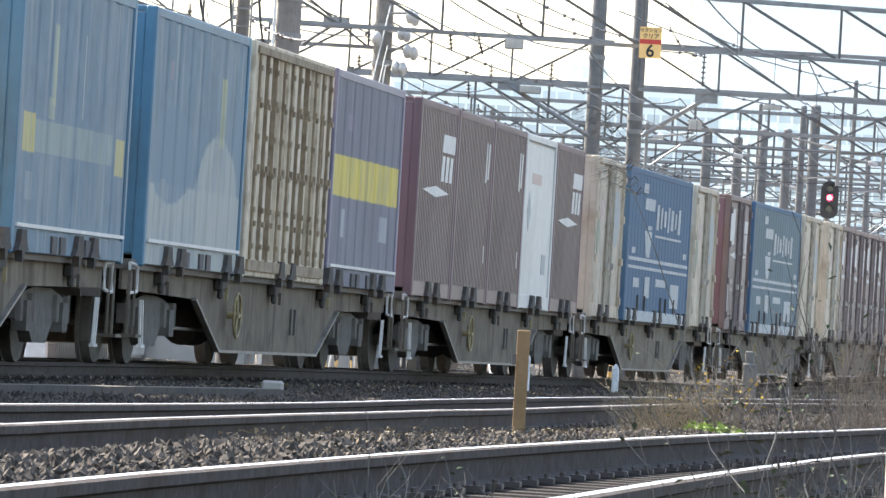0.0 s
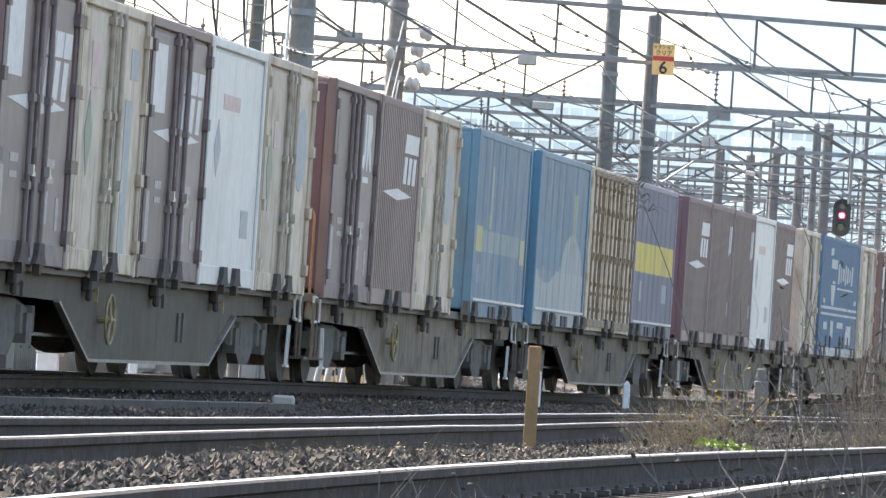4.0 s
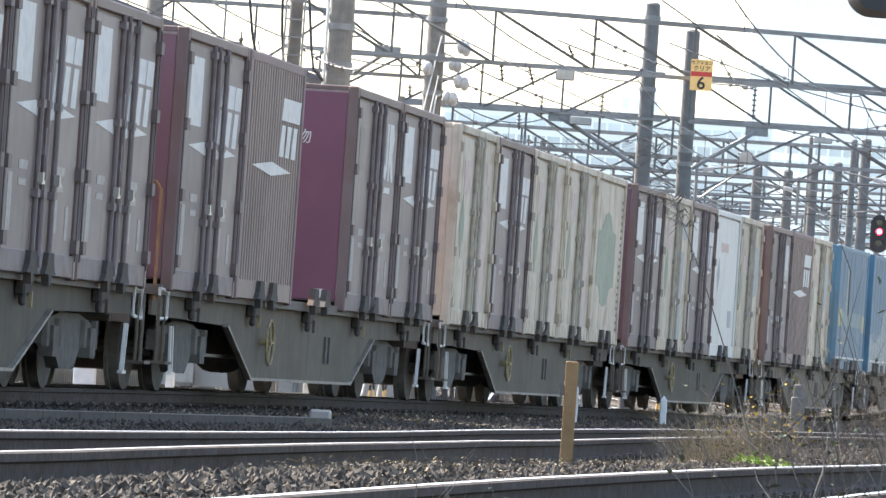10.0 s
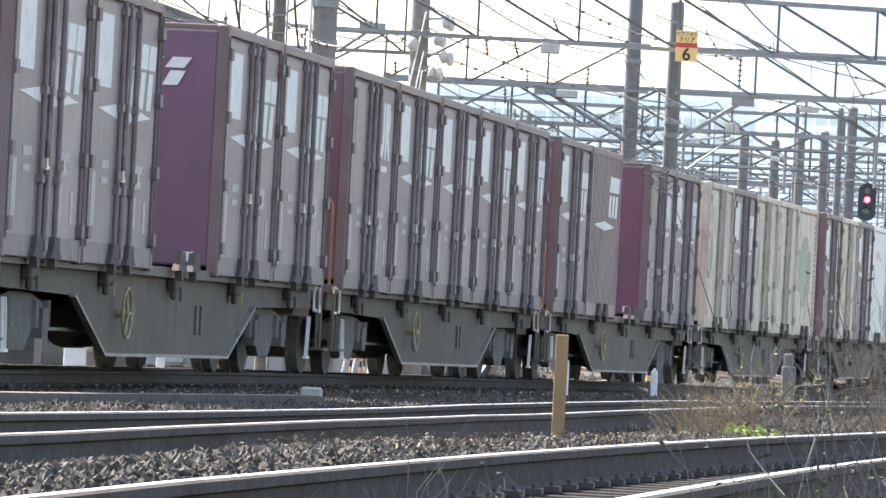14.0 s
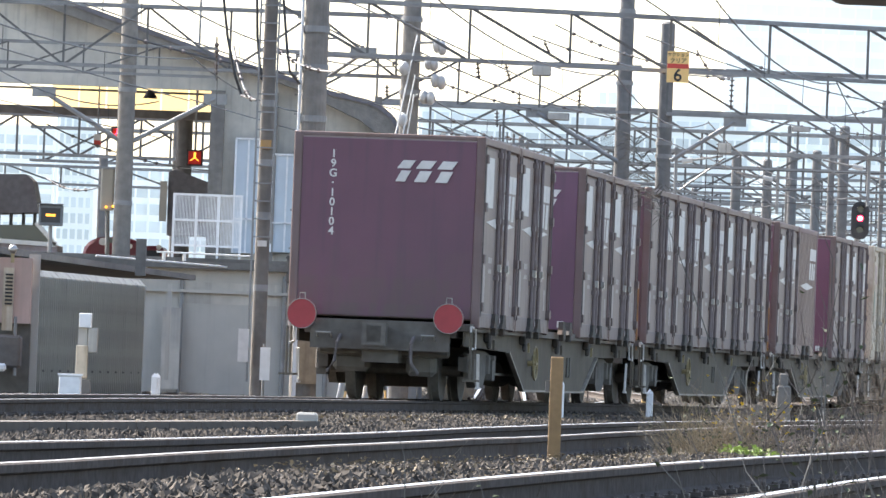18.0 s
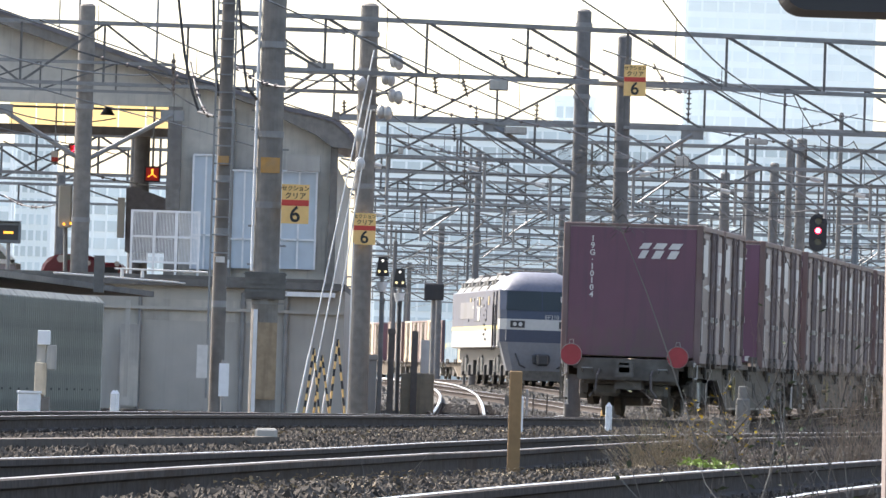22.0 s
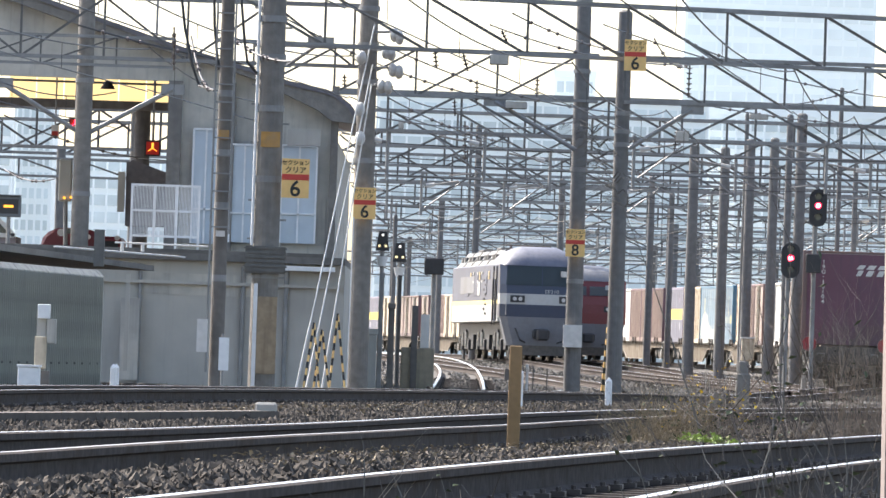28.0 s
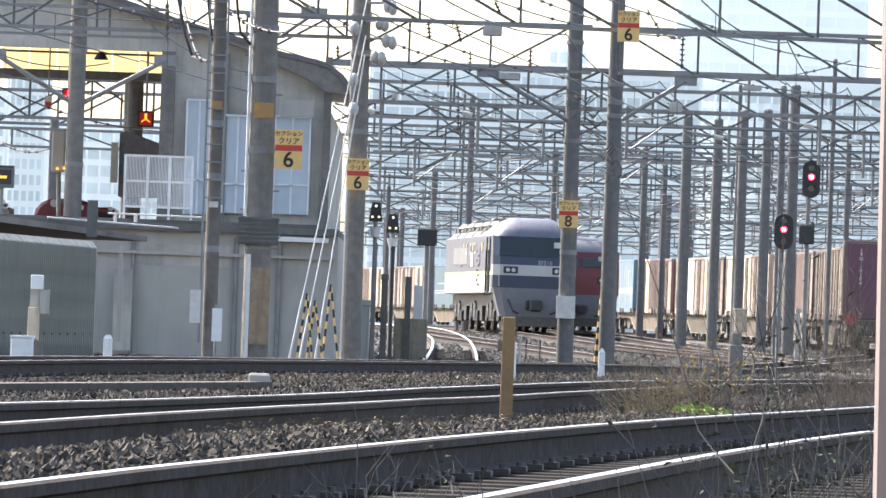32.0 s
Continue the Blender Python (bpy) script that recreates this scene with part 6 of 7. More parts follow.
# white mesh fence panels standing on the deck
fence = thing("mesh_fence", Matrix(), "white steel mesh fence panels standing on the deck", "fence")
fx0, fx1, fz0, fz1 = -6.59, -5.21, 2.72, 3.81
for k in range(4):
    xx = fx0 + (fx1 - fx0) * k / 3
    part("fence_post", boxes(((xx, 137, (fz0 + fz1) / 2 - 0.2), (0.05, 0.05, fz1 - fz0 + 0.4))), "fence_white", fence)
for f in (0.02, 0.5, 0.98):
    part("fence_rail", boxes((((fx0 + fx1) / 2, 137, fz0 + (fz1 - fz0) * f), (fx1 - fx0, 0.04, 0.045))), "fence_white", fence)
for k in range(46):
    part("mesh_wire", boxes(((fx0 + (fx1 - fx0) * (k + 0.5) / 46, 137.02, (fz0 + fz1) / 2), (0.014, 0.01, fz1 - fz0))), "fence_white", fence)

# dark hood, speaker and lit indicators inside the opening
t = thing("dark_hood", Matrix(), "dark steel hood on the deck behind the fence", "hood")
bm = bmesh.new()
plate_xz(bm, [(-7.31, 3.15), (-6.40, 3.18), (-6.40, 4.36), (-7.17, 4.62), (-7.32, 4.56)], 149, 2.0)
part("shell", bm, "roof_dark", t)
part("frame", boxes(((-7.41, 148.90, 3.90), (0.16, 0.1, 0.9))), "wall_low", t)
t = thing("loudspeaker_mast", Matrix(), "grey loudspeaker cabinet on a mast with two small amber lamps", "loudspeaker")
part("cabinet", boxes(((-8.73, 150.00, 4.14), (0.3, 0.3, 0.95))), "wall_low", t, bevel=0.03)
for p in ((-8.73, 149.80, 3.74), (-8.58, 149.80, 3.76)):
    bm = bmesh.new()
    add_tube(bm, p, (p[0], p[1] - 0.03, p[2]), 0.032, seg=10)
    part("amber_lamp", bm, "amber_light", t)
bm = bmesh.new()
add_tube(bm, (-8.68, 150.00, 2.68), (-8.71, 150.00, 3.69), 0.05, seg=8)
part("mast", bm, "galvanised", t)
for c, s_, k in (((-6.84, 151.00, 4.96), 0.24, 1.0), ((-8.61, 151.00, 5.46), 0.19, 0.6)):
    t = thing("route_indicator", Matrix.Translation(c), "black square indicator showing a glowing inverted letter Y", "indicator", "route indicators")
    part("case", boxes(((0, 0.05, 0), (s_ * 1.5, 0.1, s_ * 1.5))), "lamp_black", t)
    part("field", boxes(((0, -0.008, 0), (s_ * 1.2, 0.012, s_ * 1.2))), "red_dim", t)
    for a_ in (90, 215, 325):
        bm = bmesh.new()
        add_bar(bm, (0, -0.02, 0), (0.5 * s_ * math.cos(radians(a_)), -0.02, 0.5 * s_ * math.sin(radians(a_))), 0.05, 0.02)
        part("lamp_bar", bm, "amber_light" if k == 1.0 else "red_light", t)
    bm = bmesh.new()
    add_tube(bm, (0, 0.1, 0), (0, 0.1, 4.5), 0.03, seg=6)
    part("hanger", bm, "galvanised", t)
t = thing("notice_board", Matrix.Translation((-9.06, 151.00, 5.27)), "small white and red notice board hung in the opening", "sign")
part("board", boxes(((0, 0, 0), (0.17, 0.02, 0.28))), "white_paint", t)
part("red_field", boxes(((0, -0.013, -0.05), (0.15, 0.006, 0.1))), "sign_red", t)
bm = bmesh.new()
add_tube(bm, (0, 0.02, 0.1), (0, 0.02, 5), 0.02, seg=6)
part("hanger", bm, "galvanised", t)
t = thing("lit_display", Matrix.Translation((-9.18, 138.00, 3.27)), "dark display box with an amber light bar", "display")
part("case", boxes(((0, 0, 0), (0.5, 0.2, 0.44))), "display_grey", t, bevel=0.02)
part("visor", boxes(((0, -0.14, 0.23), (0.52, 0.12, 0.02))), "display_grey", t)
part("screen", boxes(((0, -0.103, 0.0), (0.4, 0.01, 0.3))), "lamp_black", t)
part("light_bar", boxes(((0, -0.115, 0.0), (0.2, 0.02, 0.05))), "amber_light", t)
bm = bmesh.new()
add_tube(bm, (0, 0, -2.6), (0, 0, -0.2), 0.04, seg=8)
part("mast", bm, "galvanised", t)
# red railcar and a white cab behind the deck
car = thing("red_railcar", Matrix(), "red rail vehicle with a round headlamp", "railcar")
c0 = Vector((-8.93, 156.00, 2.87))
bm = bmesh.new()
dome = [(-9.68, 2.52), (-9.68, 2.86), (-9.6, 3.02), (-9.44, 3.14), (-9.2, 3.2), (-8.7, 3.2), (-8.42, 3.15), (-8.3, 3.04), (-8.27, 2.52)]
plate_xz(bm, dome, 157.2, 2.4)
part("hood", bm, "railcar_red", car, bevel=0.08)
part("engine_cover", boxes(((-8.0, 157.2, 2.78), (0.56, 2.2, 0.46))), "railcar_red", car, bevel=0.07)
part("grille", boxes(((-8.0, 156.08, 2.8), (0.4, 0.03, 0.2))), "lamp_black", car)
for lx in (-8.5, -7.82):
    bm = bmesh.new()
    add_tube(bm, (lx, 156.05, 2.98), (lx, 155.92, 2.98), 0.06, seg=12)
    part("side_lamp", bm, "white_paint", car)
part("windscreen", boxes(((-8.82, 155.95, 3.1), (0.5, 0.03, 0.12))), "glass_dark", car)
bm = bmesh.new()
add_tube(bm, (-9.13, 155.90, 3.06), (-9.13, 155.80, 3.06), 0.09, seg=16)
part("headlamp", bm, "guy_wire", car)
part("bumper", boxes(((-8.59, 155.90, 2.62), (1.9, 0.2, 0.22))), "lamp_black", car)
part("underframe", boxes(((c0.x + 0.3, c0.y + 1.5, c0.z - 0.7), (1.7, 2.9, 1.1))), "lamp_black", car)
cab = thing("shunter_cab", Matrix(), "grey shunting vehicle with a white window line and a dark roof", "vehicle")


def slab(name, pts, y, thick, mat, lab=""):
    bm = bmesh.new()
    plate_xz(bm, pts, y, thick)
    part(name, bm, mat, cab, lab)


slab("cab_body", [(-11.64, 2.37 - 0.6), (-9.93, 2.44 - 0.6), (-9.94, 2.87), (-11.66, 2.93)], 152, 2.0, "cab_grey")
slab("windscreen", [(-11.66, 2.94), (-10.04, 2.91), (-10.44, 3.32), (-11.68, 3.28)], 152.1, 1.6, "glass_dark")
for p_, q_ in (((-11.66, 151.90, 2.94), (-9.96, 151.90, 2.88)), ((-10.44, 151.90, 3.37), (-9.96, 151.90, 2.88))):
    bm = bmesh.new()
    add_bar(bm, p_, q_, 0.08, 0.1)
    part("white_line", bm, "fence_white", cab)
for f in (0, 22, 44, 64):
    part("roof_post", boxes(((-11.33 + f * 0.0129, 152.4, 3.43), (0.06, 0.3, 0.3))), "lamp_black", cab)
slab("roof_box", [(-11.69, 3.53), (-10.40, 3.61), (-10.56, 4.33), (-10.72, 4.47), (-11.72, 4.44)], 152.1, 1.6, "roof_dark", "dark green-grey roof box")
part("chassis", boxes(((-10.92, 153, 1.87 - 0.3), (1.7, 1.8, 0.9))), "lamp_black", cab)


# ---- small things by the tracks ----
def sits(x, y, up=0.0):
    return Matrix.Translation((x, y, ground_z(x, y) + up))


t = thing("relay_post", sits(-5.61, 92), "pale post with stacked relay boxes beside a white cabinet", "relay post")
part("post", boxes(((0, 0, 0.55), (0.12, 0.12, 1.1))), "wall_low", t)
part("head_box", boxes(((0.03, -0.05, 1.12), (0.17, 0.16, 0.2))), "fence_white", t, bevel=0.01)
part("side_box", boxes(((0.14, -0.02, 0.85), (0.13, 0.16, 0.34))), "wall_grey", t, bevel=0.01)
part("lower_box", boxes(((0.0, -0.09, 0.55), (0.16, 0.12, 0.45))), "cream_dirty", t, bevel=0.01)
part("foot", boxes(((0.03, 0.0, 0.15), (0.2, 0.2, 0.3))), "rust_brown", t)
t = thing("white_cabinet", sits(-5.70, 91), "small white steel cabinet on the ballast", "cabinet")
part("case", boxes(((0, 0, 0.18), (0.3, 0.25, 0.34))), "fence_white", t, bevel=0.015)
part("lid", boxes(((0, 0, 0.365), (0.33, 0.28, 0.03))), "fence_white", t)


def marker(x, y, w, h, label, mat="fence_white", cap=True):
    t = thing("marker_post", sits(x, y), label, "marker post", "marker posts")
    bm = boxes(((0, 0, h / 2), (w, w, h)))
    part("shaft", bm, mat, t, bevel=w * 0.12)
    if cap:
        bm = bmesh.new()
        bmesh.ops.create_cone(bm, cap_ends=True, segments=4, radius1=w * 0.7, radius2=w * 0.1, depth=w * 0.6, matrix=Matrix.Translation((0, 0, h + w * 0.28)) @ Matrix.Rotation(math.pi / 4, 4, "Z"))
        part("cap", bm, mat, t)


marker(-4.65, 93, 0.085, 0.38, "short white concrete marker post")
marker(-4.66, 94, 0.085, 0.38, "short white concrete marker post with rust stain")
marker(2.43, 100, 0.1, 0.42, "short white concrete marker post by the main line")
marker(0.98, 88, 0.06, 0.5, "slim white marker post behind the timber post")
t = thing("white_plate_post", sits(-3.14, 93), "white rectangular plate on a thin steel stick", "sign")
bm = bmesh.new()
add_tube(bm, (0, 0, 0), (0, 0, 0.9), 0.018, seg=8)
part("stick", bm, "galvanised", t)
part("plate", boxes(((0.02, -0.03, 0.62), (0.14, 0.015, 0.46))), "fence_white", t)
# timber post between the near lines
t = thing("timber_post", sits(0.44, 43, -0.05), "square yellow-brown timber post standing in the ballast", "post")
part("shaft", boxes(((0, 0, 0.4), (0.082, 0.082, 0.8))), "post_wood", t, bevel=0.006)
part("bracket", boxes(((-0.055, 0.0, 0.61), (0.03, 0.05, 0.07))), "rust_brown", t, "rusty bracket")
# concrete cable trough
t = thing("cable_trough", Matrix(), "low concrete cable trough beside the line with a pale end block", "trough")
a, b = Vector((-4.42, 60 - 10.2, 0)), Vector((-1.67, 62, 0))
for k in range(12):
    p, q = a.lerp(b, k / 12), a.lerp(b, (k + 0.985) / 12)
    bm = bmesh.new()
    add_bar(bm, (p.x, p.y, ground_z(p.x, p.y) + 0.03), (q.x, q.y, ground_z(q.x, q.y) + 0.03), 0.24, 0.15)
    part("trough_cover", bm, "trough_brown", t)
part("end_block", boxes(((b.x, b.y, ground_z(b.x, b.y) + 0.13), (0.2, 0.3, 0.1))), "wall_low", t, "pale concrete end block", bevel=0.02)
# concrete name post near the bushes
t = thing("concrete_marker", sits(4.26, 96), "grey concrete marker block with a smaller head", "marker")
part("block", boxes(((0, 0, 0.3), (0.2, 0.16, 0.6))), "concrete_pole", t, bevel=0.02)
part("head", boxes(((-0.01, 0, 0.68), (0.13, 0.1, 0.2))), "concrete_pole", t, bevel=0.02)
t = thing("triangle_marker", sits(4.22, 104), "small pale concrete marker with a pointed top", "marker")
bm = bmesh.new()
add_prism(bm, [(-0.16, 0), (0.16, 0), (0.05, 0.3), (-0.05, 0.3)], 0.15, Matrix(((1, 0, 0, 0), (0, 0, -1, 0), (0, 1, 0, 0), (0, 0, 0, 1))))
part("block", bm, "concrete_pole", t)
# cabinets beyond the main line
t = thing("switch_cabinet", sits(-0.63, 140), "tall olive-brown switch cabinet by the yard track", "cabinet")
part("case", boxes(((0, 0, 0.5), (0.7, 0.5, 1.05))), "cabinet", t, bevel=0.02)
part("door_leaf", boxes(((0.0, -0.26, 0.5), (0.6, 0.02, 0.9))), "cabinet", t)
part("post", boxes(((-0.08, -0.3, 0.95), (0.13, 0.12, 1.9))), "steel_dark", t, "dark steel post")
part("panel", boxes(((0.14, -0.2, 1.35), (0.18, 0.03, 0.75))), "pale", t, "pale blue-grey panel")
for px_, w, h, yy, mat in ((-1.29, 0.14, 1.9, 150, "rust_brown"), (-1.55, 0.10, 2.6, 152, "galvanised"), (-1.20, 0.08, 2.6, 160, "steel_dark"), (-1.66, 0.2, 1.3, 146, "wall_low"), (9.73, 0.12, 1.4, 182, "wall_low"),
                            (2.37, 0.03, 0.5, 158, "steel_dark"), (2.04, 0.03, 0.5, 158, "steel_dark"), (1.87, 0.06, 0.6, 156, "white_paint")):
    t = thing("equipment_post", sits(px_, yy), "weathered equipment post beside the yard tracks", "post", "equipment posts")
    part("shaft", boxes(((0, 0, h / 2), (w, w, h))), mat, t, bevel=0.01)
    part("top_box", boxes(((0, -0.02, h + 0.06), (w * 1.25, w * 1.2, 0.13))), mat, t, bevel=0.01)
t = thing("meter_box", sits(8.00, 178), "cream steel meter box on a slim post", "box")
part("post", boxes(((0, 0.05, 0.5), (0.06, 0.06, 1.1))), "galvanised", t)
part("case", boxes(((0, -0.02, 1.15), (0.34, 0.2, 0.6))), "cream_dirty", t, bevel=0.02)
part("lid", boxes(((0, -0.02, 1.47), (0.38, 0.24, 0.04))), "white_paint", t)
t = thing("striped_guard", sits(3.52, 150.5), "yellow and black striped stay guard leaning on the pole", "guard")
for i in range(14):
    bm = bmesh.new()
    add_tube(bm, (0.008 * i, 0, i * 0.13 - 0.05), (0.008 * (i + 1), 0, (i + 1) * 0.13 - 0.05), 0.06, seg=10)
    part("guard_stripe", bm, "sign_black" if i % 2 else "sign_yellow", t)
bm = bmesh.new()
add_tube(bm, (0.1, 0, 1.7), (0.26, -0.8, 5.5), 0.012, seg=6)
part("stay_strand", bm, "guy_wire", t)
for c in ((-1.70, 165.0, 3.15), (-1.29, 168.0, 2.93)):
    t = thing("dwarf_signal", Matrix.Translation(c), "dark three-lamp shunting signal with lit lamps on a slim mast", "signal", "dwarf signals")
    bm = bmesh.new()
    add_prism(bm, [(-0.17, -0.12), (0.17, -0.12), (0.1, 0.36), (-0.1, 0.36)], 0.1, Matrix(((1, 0, 0, 0), (0, 0, -1, 0.05), (0, 1, 0, 0), (0, 0, 0, 1))))
    part("lamp_case", bm, "lamp_black", t)
    for x, z in ((0.0, 0.27), (-0.08, 0.0), (0.08, 0.0)):
        bm = bmesh.new()
        add_tube(bm, (x, -0.05, z), (x, -0.07, z), 0.033, seg=12)
        part("lamp", bm, "lamp_white" if z else "lamp_warm", t, "small glowing lamp")
    bm = bmesh.new()
    add_tube(bm, (0, 0, -0.5), (0, 0, -0.26), 0.08, 0.15, seg=12)
    part("bowl", bm, "fence_white", t, "pale bowl under the lamps")
    bm = bmesh.new()
    add_tube(bm, (0, 0.05, ground_z(c[0], c[1]) - c[2]), (0, 0.05, 0), 0.05, seg=8)
    part("mast", bm, "galvanised", t)
t = thing("rear_facing_signal", Matrix.Translation((-0.42, 170.00, 2.75)), "dark square signal back on a mast", "signal")
part("case", boxes(((0, 0, 0), (0.5, 0.2, 0.42))), "lamp_black", t, bevel=0.02)
bm = bmesh.new()
add_tube(bm, (0, 0.1, -2.2), (0, 0.1, 0), 0.06, seg=8)
part("mast", bm, "galvanised", t)


# ---- locomotives ----
def loco(name, label, m, side_top, side_low, nose, band, length=17.4, texts=()):
    e = thing(name, m, label, "locomotive")
    W, h0, h1 = 2.9, 1.3, 3.32
    # body of two colours, nose at -y
    part("lower_body", boxes(((0, length / 2 + 0.35, (h0 + 2.0) / 2), (W, length - 0.9, 0.7))), side_low, e, bevel=0.03)
    part("upper_body", boxes(((0, length / 2 + 0.35, 2.68), (W, length - 0.9, 1.3))), side_top, e, bevel=0.03)
    part("waist_stripe", boxes(((0, length / 2 + 0.35, 2.0), (W + 0.02, length - 1.0, 0.14))), band, e)
    # nose: slightly raked front in bands
    def ring(z0, z1, y0, y1, mat, nm, w=W, lab="", low=1.0):
        bm = bmesh.new()
        o = [(-w / 2, 0.9), (-w / 2, 0.22), (-w / 2 + 0.22, 0.0), (w / 2 - 0.22, 0.0), (w / 2, 0.22), (w / 2, 0.9)]
        lo_ = [bm.verts.new((x * low, y + y0 if y < 0.9 else 0.9, z0)) for x, y in o]
        hi_ = [bm.verts.new((x, y + y1 if y < 0.9 else 0.9, z1)) for x, y in o]
        for k in range(len(o) - 1):
            bm.faces.new((lo_[k], lo_[k + 1], hi_[k + 1], hi_[k]))
        bm.faces.new(hi_)
        bm.faces.new(lo_[::-1])
        return part(nm, bm, mat, e, lab)
    ring(0.5, 1.5, 0.06, 0.0, "loco_grey", "skirt", W - 0.05, "grey tapered front skirt", 0.8)
    ring(1.5, 1.93, 0.0, 0.0, nose, "nose_lower")
    front = ring(1.93, 2.3, 0.0, 0.02, "loco_white" if band != "loco_white" else nose, "nose_band")
    ring(2.3, 2.62, 0.02, 0.06, nose, "nose_upper")
    ring(2.62, 3.3, 0.06, 0.24, nose, "windscreen_surround")
    for s in (-1, 1):
        bm = bmesh.new()
        wide = ((0.015, 0.03, 2.6), (1.26, 0.03, 2.6), (1.2, 0.2, 3.26), (0.015, 0.2, 3.26))
        small = ((0.06, 0.035, 2.68), (1.1, 0.035, 2.68), (1.06, 0.14, 3.06), (0.06, 0.14, 3.06))
        vs = [bm.verts.new((s * x, y, z)) for x, y, z in (wide if nose == "loco_blue" else small)]
        bm.faces.new(vs)
        bmesh.ops.solidify(bm, geom=bm.faces[:], thickness=0.03)
        part("windscreen", bm, "glass_dark" if nose == "loco_blue" else "glass_grey", e, "dark windscreen pane")
        bm = boxes(((s * 0.85, -0.012, 2.12), (0.5, 0.02, 0.24)))
        hl = part("headlamp_case", bm, "lamp_black", e)
        for k in (-1, 1):
            bm = bmesh.new()
            add_tube(bm, (s * 0.85 + k * 0.1, -0.02, 2.12), (s * 0.85 + k * 0.1, -0.035, 2.12), 0.07, seg=12)
            part("headlamp", bm, "pale", hl)
        bm = bmesh.new()
        add_tube(bm, (s * 1.25, -0.05, 1.55), (s * 1.25, -0.05, 1.95), 0.015, seg=6)
        part("grab_rail", bm, "chrome", e)
    # rounded roof
    bm = bmesh.new()
    prof = [(-1.44, 3.3), (-1.36, 3.52), (-1.12, 3.76), (-0.6, 3.96), (0.6, 3.96), (1.12, 3.76), (1.36, 3.52), (1.44, 3.3)]
    rows = []
    for y, f in ((0.2, 0.0), (0.34, 0.35), (0.6, 0.68), (1.0, 0.9), (1.6, 1.0), (3.0, 1.0)):
        rows.append([bm.verts.new((x * (0.9 + 0.1 * f), y, 3.28 + (z - 3.28) * f)) for x, z in prof])
    for r0, r1 in zip(rows, rows[1:]):
        for k in range(len(prof) - 1):
            bm.faces.new((r0[k], r0[k + 1], r1[k + 1], r1[k]))
    part("cab_roof", bm, "roof_lilac" if nose == "loco_blue" else "loco_grey", e, smooth=True)
    part("roof", boxes(((0, length / 2 + 1.5, 3.56), (1.9, length - 4, 0.5))), "slab_dark", e, bevel=0.05)
    for sx in (-1, 1):
        for k in range(5):
            y0 = 3.1 + k * 2.75
            bm = bmesh.new()
            vs = [bm.verts.new(v) for v in ((sx * 1.43, y0, 3.3), (sx * 1.43, y0 + 2.3, 3.3), (sx * 0.98, y0 + 2.3, 3.86), (sx * 0.98, y0, 3.86))]
            bm.faces.new(vs)
            bmesh.ops.solidify(bm, geom=bm.faces[:], thickness=0.05)
            cover = part("roof_shoulder", bm, "loco_white" if nose == "loco_blue" else "loco_grey", e, "pale sloping roof cover panel")
            for u in (0.65, 1.6):
                part("roof_louvre", boxes(((sx * 1.2, y0 + u, 3.6), (0.16, 0.5, 0.18))), "slab_dark", cover)
    for k in range(4):
        part("roof_equipment", boxes(((-0.35 if k % 2 else 0.3, 3.6 + k * 3.2, 3.9), (1.0, 1.5, 0.16))), "slab_dark", e, bevel=0.04)
    bm = bmesh.new()
    for a_, b_ in (((-0.5, 5.0, 3.75), (-0.5, 6.4, 4.0)), ((0.5, 5.0, 3.75), (0.5, 6.4, 4.0)), ((-0.5, 6.4, 4.0), (-0.6, 5.0, 4.02)), ((0.5, 6.4, 4.0), (0.6, 5.0, 4.02)), ((-0.8, 5.0, 4.04), (0.8, 5.0, 4.04))):
        add_tube(bm, a_, b_, 0.025, seg=6)
    part("pantograph", bm, "steel_dark", e)
    # side windows, louvres, door and handrail
    for k in range(3):
        part("side_window", boxes(((-W / 2 - 0.005, 4.0 + k * 3.2, 2.95), (0.03, 0.5, 0.3))), "glass_dark", e)
        part("louvre", boxes(((-W / 2 - 0.005, 5.4 + k * 3.2, 2.6), (0.03, 1.5, 0.7))), side_top, e)
    part("wide_louvre", boxes(((-W / 2 - 0.012, 11.5, 2.65), (0.03, 5.0, 0.6))), "loco_grey", e)
    for y in (1.25, 2.25):
        part("door_edge", boxes(((-W / 2 - 0.02, y, 2.3), (0.04, 0.09, 1.9))), "lamp_black", e)
    for k in range(8):
        part("vent_slot", boxes(((-W / 2 - 0.02, 5.0 + (k % 2) * 0.5, 1.6 + k * 0.17), (0.03, 0.34, 0.08))), "lamp_black", e)
    for k in range(6):
        part("small_pane", boxes(((-W / 2 - 0.02, 6.3 + (k % 3) * 1.5, 2.75 + 0.3 * (k // 3)), (0.03, 0.3, 0.09))), "loco_white", e)
    part("placard", boxes(((-W / 2 - 0.008, 7.4, 2.5), (0.03, 0.8, 0.5))), "loco_white", e)
    part("cab_door", boxes(((-W / 2 - 0.008, 1.7, 2.2), (0.03, 0.6, 1.75))), nose, e)
    for y in (1.3, 2.1):
        bm = bmesh.new()
        add_tube(bm, (-W / 2 - 0.06, y, 1.2), (-W / 2 - 0.06, y, 2.8), 0.018, seg=6)
        part("grab_rail", bm, "lamp_black", e)
    # running gear
    part("underframe", boxes(((0, length / 2 + 0.3, 1.08), (2.3, length - 1.2, 0.42))), "lamp_black", e)
